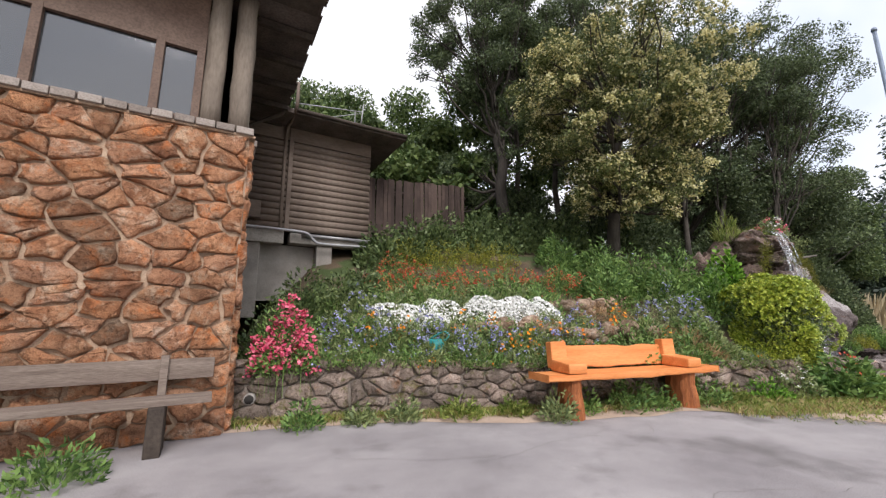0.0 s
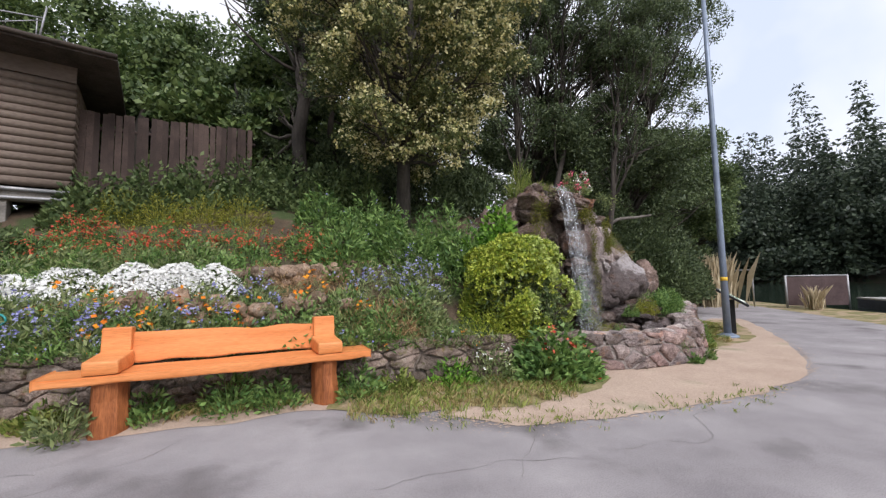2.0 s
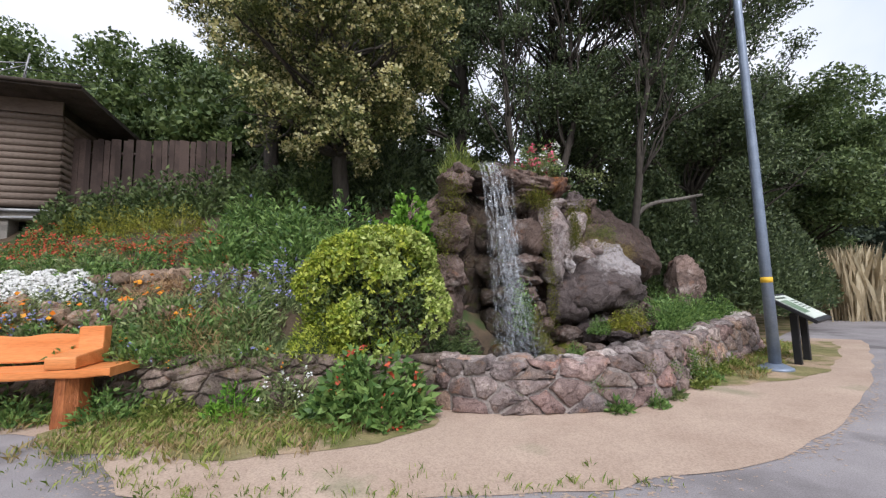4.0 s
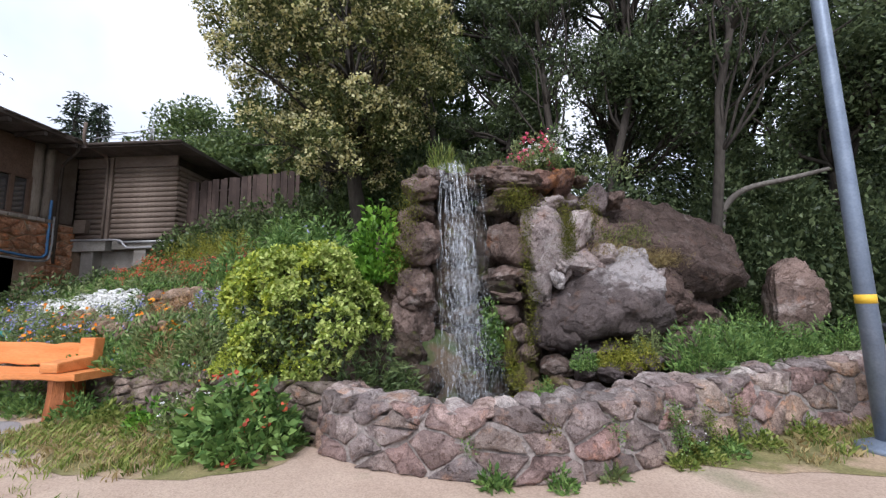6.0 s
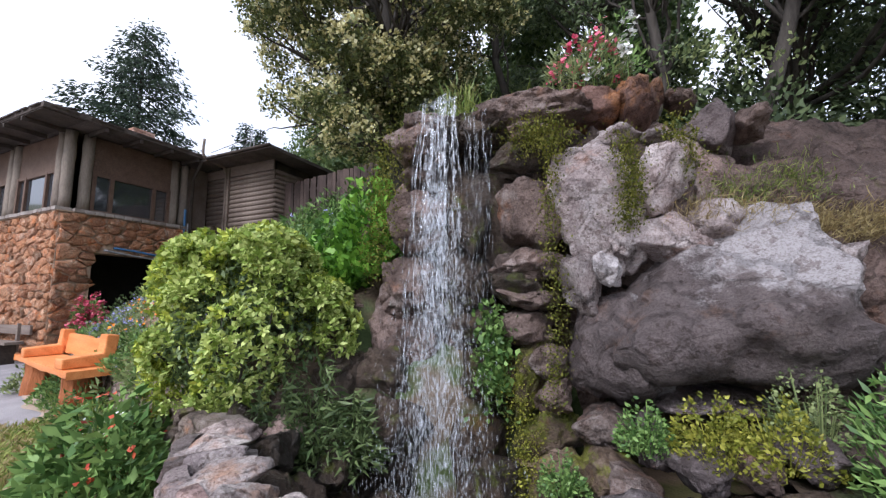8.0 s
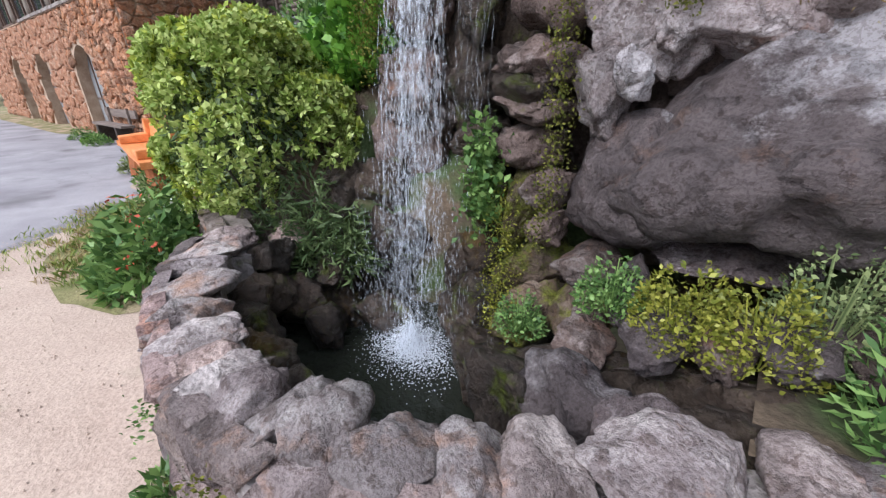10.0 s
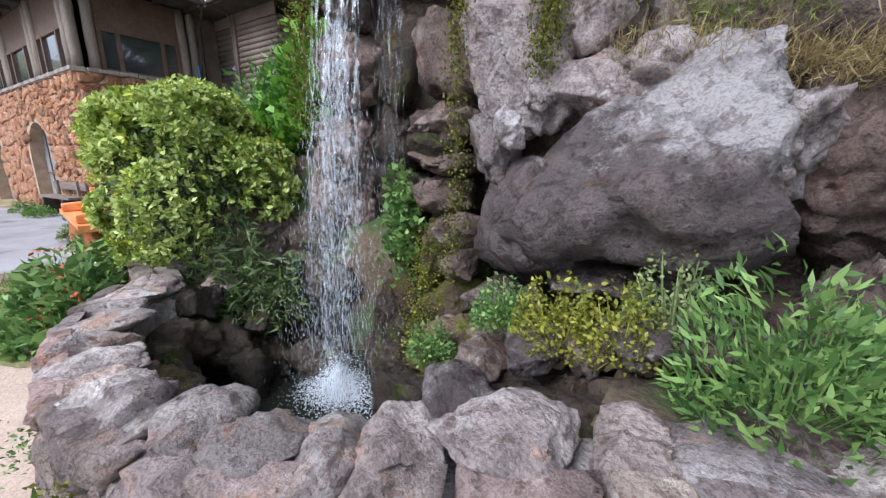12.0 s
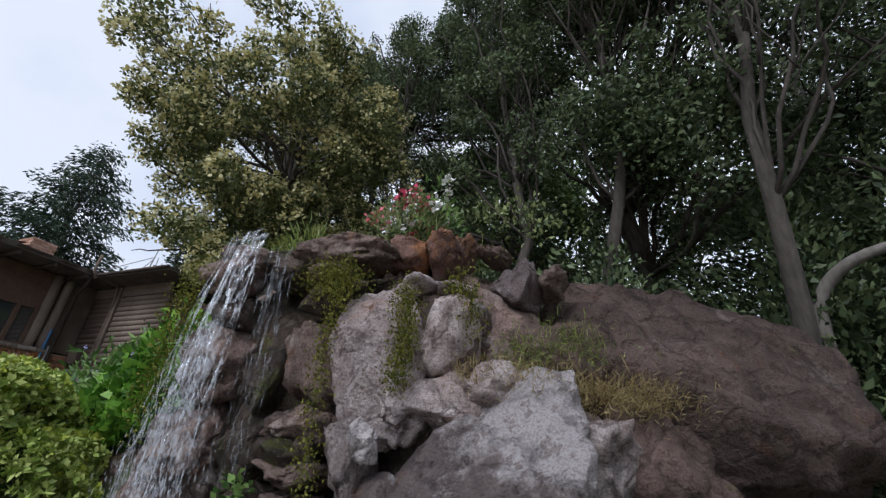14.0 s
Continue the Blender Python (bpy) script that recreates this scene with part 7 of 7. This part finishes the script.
c, z = local_plant(1.12, 0.6, 3.1)
plant("valerian", "leafy plant with red and white flower spikes on the rock top", "flowers", c, 0.38, 0.5, HERB_GREY, 1300, 0.06, PINK_PETAL, 20, 0.022, cluster=14, floor=z)
plant("valerian", "white flower spikes on the rock top", "flowers", (c[0] + 0.22, c[1] + 0.12), 0.24, 0.66, HERB, 260, 0.07, WHITE_PETAL, 9, 0.024, cluster=18, floor=z)
c, z = local_plant(-0.2, 0.9, 2.9)
plant("tall_grass", "tuft of tall green stalks on the rock top", "grass", c, 0.25, 0.7, GRASS, 500, 0.2, aspect=0.07, upright=1.6, floor=z)
for lx, ly, lz, r, h, ma, n in ((1.42, -0.42, 0.5, 0.16, 0.24, HERB, 420), (1.72, -0.5, 0.5, 0.2, 0.32, LIME, 620), (1.98, -0.48, 0.52, 0.2, 0.32, LIME, 500), (2.15, -0.3, 0.58, 0.2, 0.36, HERB_GREY, 400), (0.98, -0.45, 0.2, 0.14, 0.22, HERB, 260)):
    c, z = local_plant(lx, ly, lz)
    plant("weed", "low weeds between the basin stones", "plant", c, r, h, ma, n * 3, 0.024, group="basin weeds", aspect=0.6, floor=z, upright=0.4)
for x, y, r, h in ((10.62, 9.62, 0.34, 0.5), (10.95, 10.05, 0.36, 0.5), (11.3, 10.5, 0.42, 0.45), (10.9, 10.7, 0.4, 0.45), (11.6, 11.0, 0.45, 0.4), (11.2, 11.4, 0.45, 0.5), (12.2, 11.6, 0.5, 0.45), (11.3, 12.4, 0.5, 0.8)):
    plant("broadleaf_weed", "leafy green plants in the bed behind the parapet", "plant", (x, y), r * 0.9, h, HERB, 1500, 0.066, group="bed plants", aspect=0.24, floor=0.5, upright=0.6)
sheet("planting_bed", [(10.32, 9.1), (10.75, 9.5), (11.1, 9.95), (11.7, 10.6), (12.5, 11.5), (12.9, 12.6), (12.2, 13.4), (10.8, 12.8), (9.9, 11.5), (9.8, 10.2)], 0.47, SOIL, "earth bed behind the parapet", "ground")

# tufts and weeds along the wall foot and verge
TUFTS = []
for k in range(1900):
    i = k % 6
    if i < 3:
        x = PLANT_RNG.uniform(-1.9, 5.8)
        y = float(np.interp(x, [-1.95, 0, 1.7, 3.3, 4.95, 5.9], [6.0, 6.35, 6.48, 6.72, 6.95, 7.1])) - abs(PLANT_RNG.normal()) * 0.13
    elif i < 5:
        x, y = PLANT_RNG.uniform(4.4, 7.0), 0
        y = PLANT_RNG.uniform(6.0 + max(0, x - 6.0) * 0.45, 7.15) + PLANT_RNG.normal() * 0.12
    else:
        x = PLANT_RNG.uniform(11.2, 13.4)
        y = 9.0 + (x - 11.2) * 1.15 + PLANT_RNG.uniform(-0.3, 0.8)
    TUFTS.append((x, y, 0.012))
base = np.repeat(np.array(TUFTS), 9, axis=0)
base[:, :2] += PLANT_RNG.normal(size=(len(base), 2)) * 0.035
half = len(base) // 2
whole("verge_grass", quads_mesh("verge_grass", blades(base[:half], 0.07, PLANT_RNG, 0.8, 0.004), GRASS), None, "short green grass along the wall foot", "grass", kind="stuff")
whole("verge_straw", quads_mesh("verge_straw", blades(base[half:], 0.06, PLANT_RNG, 1.0, 0.004), DRY_GRASS), None, "dry grass along the wall foot", "grass", kind="stuff")
for x, y, r, h, ma in ((2.05, 5.95, 0.22, 0.34, HERB_GREY), (2.5, 6.35, 0.22, 0.3, HERB), (3.2, 6.45, 0.3, 0.4, HERB), (3.6, 6.55, 0.25, 0.34, HERB), (4.45, 6.75, 0.3, 0.35, HERB), (4.9, 6.9, 0.25, 0.22, GRASS), (0.9, 6.2, 0.26, 0.22, GRASS), (0.2, 6.05, 0.2, 0.26, HERB_GREY), (-0.9, 5.75, 0.2, 0.3, HERB), (-0.3, 5.95, 0.18, 0.2, HERB_GREY), (1.6, 6.3, 0.2, 0.2, GRASS), (-2.3, 4.35, 0.3, 0.3, HERB), (-3.0, 4.1, 0.28, 0.22, IVY), (-3.9, 3.6, 0.3, 0.34, HERB), (5.6, 7.0, 0.3, 0.3, IVY), (7.3, 7.25, 0.2, 0.25, HERB), (9.3, 7.42, 0.1, 0.1, HERB), (9.98, 7.9, 0.08, 0.1, HERB_GREY), (10.5, 8.6, 0.1, 0.12, HERB), (10.75, 8.95, 0.1, 0.14, GRASS)):
    plant("weed", "leafy weed growing at the foot of the wall", "plant", (x, y), r, h, ma, int(1500 * r), 0.07, group="wall-foot weeds", aspect=0.35, floor=0.0)
pebbles = []
for k in range(420):
    x, y = PLANT_RNG.uniform(5.6, 11.0), 0
    y = PLANT_RNG.uniform(5.75 + max(0, x - 8.5) * 0.6, 7.1 + max(0, x - 9) * 0.8)
    r = PLANT_RNG.uniform(0.003, 0.010)
    c = Vector((x, y, 0.008 + r * 0.3))
    pebbles.append(([c + Vector((r, 0, 0)), c + Vector((0, r * 0.8, 0)), c + Vector((-r, 0, 0)), c + Vector((0, -r, 0)), c + Vector((0, 0, r * 0.6))], [(0, 1, 4), (1, 2, 4), (2, 3, 4), (3, 0, 4)]))
whole("gravel", mesh_of("gravel", *join_data(pebbles), SAND), None, "small stones scattered on the sandy verge", "gravel", kind="stuff")

# reeds by the lake path
reeds = thing("reeds", "tall clump of dry pale reeds beside the path", "reeds", Matrix.Translation((18.4, 17.6, 0)))
rb = PLANT_RNG.normal(size=(2600, 3)) * np.array([0.4, 0.6, 0])
part("blade", quads_mesh("blade", blades(rb, 1.75, PLANT_RNG, 0.25, 0.02), REED), None, reeds, kind="stuff")
plume = thing("pampas", "small dry grass clump by the screen", "grass", Matrix.Translation((20.4, 14.4, 0)))
part("blade", quads_mesh("blade", blades(PLANT_RNG.normal(size=(140, 3)) * np.array([0.10, 0.10, 0]), 0.7, PLANT_RNG, 0.5, 0.015), REED), None, plume, kind="stuff")

# stones that hold the terrace
for k in range(60):
    low = k < 34
    x = (-0.2 + 4.6 * k / 34 if low else 2.7 + 1.9 * (k - 34) / 26) + random.uniform(-0.08, 0.08)
    y = float(np.interp(x, [-0.2, 1.2, 2.4, 4.4], [7.22, 7.36, 7.42, 7.72])) + (0 if low else 0.55 + 0.25 * (x - 2.7)) + random.uniform(-0.07, 0.07)
    s = random.uniform(0.06, 0.15) * (1.0 if x > 1.0 else 0.8)
    whole("stone", boulder_mesh(3000 + k, 3, BED_STONE, 0.18, 15), None, "rough tan stone edging the flower terrace", "stone", pose(x, y, on_bank(x, y) + 0.10 + 0.4 * s, 0, 0, random.uniform(0, 180)) @ Matrix.Diagonal((s * 1.5, s, s * 0.95, 1)), "terrace stones")
    if k % 2:
        whole("stone", boulder_mesh(3300 + k, 3, BED_STONE, 0.18, 15), None, "rough tan stone edging the flower terrace", "stone", pose(x + 0.1, y + 0.02, on_bank(x + 0.1, y + 0.02) + 0.02, 0, 0, random.uniform(0, 180)) @ Matrix.Diagonal((s * 1.3, s * 1.1, s * 1.2, 1)), "terrace stones")
pot = thing("watering_can", "teal plastic can half hidden among the blue flowers", "can", pose(0.62, 6.9, on_bank(0.62, 6.9) + 0.02))
part("body", tube("body", [(0, 0, 0), (0, 0, 0.02), (0, 0, 0.24), (0, 0, 0.26)], [0.11, 0.12, 0.13, 0.11], TEAL, 14), None, pot)
part("handle", tube("handle", curve([(0.1, 0, 0.22), (0.18, 0, 0.3), (0.1, 0, 0.36), (-0.08, 0, 0.27)], 5), 0.012, TEAL, 6), None, pot)
drain = thing("drain_pipe", "round drain pipe through the foot of the garden wall", "pipe", pose(-1.55, 5.86, 0.32, 90, 0, 15))
part("pipe", tube("pipe", [(0, 0, -0.02), (0, 0, 0.09)], 0.062, CONCRETE, 16), None, drain)
# dark plug painted as the shade inside the pipe
part("bore_shade", tube("bore_shade", [(0, 0, 0.07), (0, 0, 0.094)], 0.05, ROOM_SHADE, 16), None, drain)

# ---- stones of the house walls ----
srng = random.Random(8)


def lay(parent, width, height, to_local, hole=None, joined=False, w=0.28, h=0.175):
    pieces = []
    for poly in rubble(width, height, w, h, srng, 0.015, hole):
        v, f = stone_data(ragged(poly, srng, 0.026), srng, 0.055, 0.03)
        v = [Vector(to_local(*p)) for p in v]
        if joined:
            pieces.append((v, f))
            continue
        c = sum(v, Vector()) / len(v)
        part("stone", mesh_of("stone", [p - c for p in v], f, ORANGE_STONE, True), None, parent, m=Matrix.Translation(c))
    if joined:
        part("far_stonework", mesh_of("far_stonework", *join_data(pieces), ORANGE_STONE_FAR, True), None, parent, kind="stuff")




def in_arch(x, z):
    for cx, w, h in ARCHES:
        dx = abs(x - cx)
        if dx < w / 2 + 0.12 and (z < h - w / 2 or math.hypot(dx, z - h + w / 2) < w / 2 + 0.1):
            return True
    return False


lay(front_wall, 4.9, SILL_Z, lambda x, y, z: (x - 4.9, y - 0.005, z), lambda x, z: in_arch(x - 4.9, z))
lay(end_wall, 3.5, SILL_Z, lambda x, y, z: (-y + 0.005, x, z), lambda x, z: 0.62 < x < 2.58 and z < 2.58)
lay(front_wall, LEN - 4.9, SILL_Z, lambda x, y, z: (x - LEN, y - 0.005, z), lambda x, z: in_arch(x - LEN, z), True, 0.42, 0.26)


# utility poles and wires on the hill behind the cabin
for px, py, pz, ph in ((-6.6, 17.4, 4.6, 6.0), (-5.9, 17.8, 4.6, 5.4)):
    up = thing("utility_pole", "thin grey utility pole on the hill", "pole", Matrix.Translation((px, py, pz)), "utility poles")
    part("shaft", tube("shaft", [(0, 0, -0.5), (0, 0, ph)], 0.06, PIPE, 8), None, up)
    part("cross_arm", tube("cross_arm", [(-0.7, 0, ph - 0.3), (0.7, 0, ph - 0.3)], 0.04, PIPE, 6), None, up)
for k in range(3):
    a, b = Vector((-6.6, 17.4, 10.3 - 0.15 * k)), Vector((-20.0, 2.0 + k, 10.4 - 0.3 * k))
    whole("wire", tube("wire", [a.lerp(b, t / 10) + Vector((0, 0, -1.2 * math.sin(math.pi * t / 10))) for t in range(11)], 0.012, BLACK, 5), None, "sagging black overhead wire", "wire", group="overhead wires")

# plants that hang over the garden wall
for k in range(26):
    x = -1.5 + 7.6 * k / 26 + random.uniform(-0.1, 0.1)
    y = float(np.interp(x, [-1.95, 0, 1.7, 3.3, 4.95, 5.9, 7.2], [6.15, 6.5, 6.65, 6.9, 7.15, 7.3, 7.5]))
    h = float(np.interp(x, [-2, 7], [0.70, 0.46]))
    plant("trailing_herb", "green herb spilling over the garden wall", "plant", (x, y + 0.06), (0.26, 0.15), random.uniform(0.16, 0.3), (HERB, HERB_GREY)[k % 2], 420, 0.07, (BLUE_PETAL, ORANGE_PETAL, BLUE_PETAL)[k % 3], 5, 0.016, "wall-top herbs", aspect=0.25, cluster=4, floor=h - 0.08)

# dirt and moss that blur the edge between sand and asphalt
flecks, green = [], []
EDGE = [(4.6, 6.2), (5.9, 5.62), (7.25, 5.68), (8.9, 5.95), (10.4, 6.75), (11.6, 7.85), (13.7, 10.3)]
for k in range(1900):
    u = PLANT_RNG.uniform(0, len(EDGE) - 1.001)
    i = int(u)
    x = EDGE[i][0] + (EDGE[i + 1][0] - EDGE[i][0]) * (u - i)
    y = EDGE[i][1] + (EDGE[i + 1][1] - EDGE[i][1]) * (u - i)
    off = PLANT_RNG.normal() * 0.13 - 0.05
    nx, ny = EDGE[i][1] - EDGE[i + 1][1], EDGE[i + 1][0] - EDGE[i][0]
    L = math.hypot(nx, ny)
    x, y = x + nx / L * off, y + ny / L * off
    r = PLANT_RNG.uniform(0.004, 0.017) * (1.0 if off > -0.12 else 0.5)
    w = [r * PLANT_RNG.uniform(0.5, 1.2) for _ in range(6)]
    flecks.append(([(x + w[j] * 1.5 * math.cos(j * 1.047), y + w[j] * math.sin(j * 1.047), 0.0028 + 0.0003 * (k % 5)) for j in range(6)], [(0, 1, 2, 3, 4, 5)]))
    if u < 3.2 and k % 9 == 0:
        green.append((x, y + 0.02, 0.008))
whole("dirt_scatter", mesh_of("dirt_scatter", *join_data(flecks), SAND), None, "loose sandy dirt thinning out over the asphalt edge", "dirt", kind="stuff")
gb = np.repeat(np.array(green), 7, axis=0)
gb[:, :2] += PLANT_RNG.normal(size=(len(gb), 2)) * 0.03
whole("edge_grass", quads_mesh("edge_grass", blades(gb, 0.04, PLANT_RNG, 1.0, 0.003), GRASS), None, "tiny grass tufts along the asphalt edge", "grass", kind="stuff")
moss_patch("creeper", "small-leaved creeper over the top stones", [(1.75, 0.35, 3.12), (2.1, 0.45, 3.1), (2.5, 0.55, 2.95)], (0.12, 0.1, 0.05), 320, 0.04, HERB_GREY, cat="creeper")
# creeping weeds rooted in the joints of the parapet
for k, (x, y, z0, z1, n) in enumerate(((10.40, 8.43, 0.42, 0.10, 700), (10.47, 8.52, 0.20, 0.04, 500), (10.63, 8.77, 0.34, 0.06, 520), (10.02, 7.95, 0.36, 0.28, 130), (9.64, 7.62, 0.40, 0.34, 80), (10.86, 9.06, 0.4, 0.1, 380), (9.1, 7.38, 0.3, 0.22, 90))):
    moss_patch("wall_weed", "small green creeping weed rooted in the parapet joints", [(x, y, z0), (x + 0.02, y + 0.01, (z0 + z1) / 2), (x + 0.05, y, z1)], (0.035, 0.035, 0.035), n, 0.02, (HERB, MOSS, GRASS)[k % 3], Matrix(), "weed")
moss_patch("wall_bloom", "tiny white flowers on the parapet weeds", [(10.44, 8.43, 0.40), (10.50, 8.50, 0.12)], (0.05, 0.04, 0.05), 60, 0.012, WHITE_PETAL, Matrix(), "flowers", 0.9)
for x, y, r, h, ma in ((10.58, 8.58, 0.14, 0.12, GRASS), (10.72, 8.80, 0.16, 0.12, HERB), (10.42, 8.36, 0.10, 0.10, GRASS), (9.72, 7.60, 0.09, 0.12, HERB), (11.0, 9.12, 0.16, 0.14, GRASS), (11.4, 9.6, 0.18, 0.16, GRASS)):
    plant("weed", "leafy weed growing at the foot of the wall", "plant", (x, y), r, h, ma, int(2200 * r), 0.045, group="wall-foot weeds", aspect=0.35, floor=0.0)
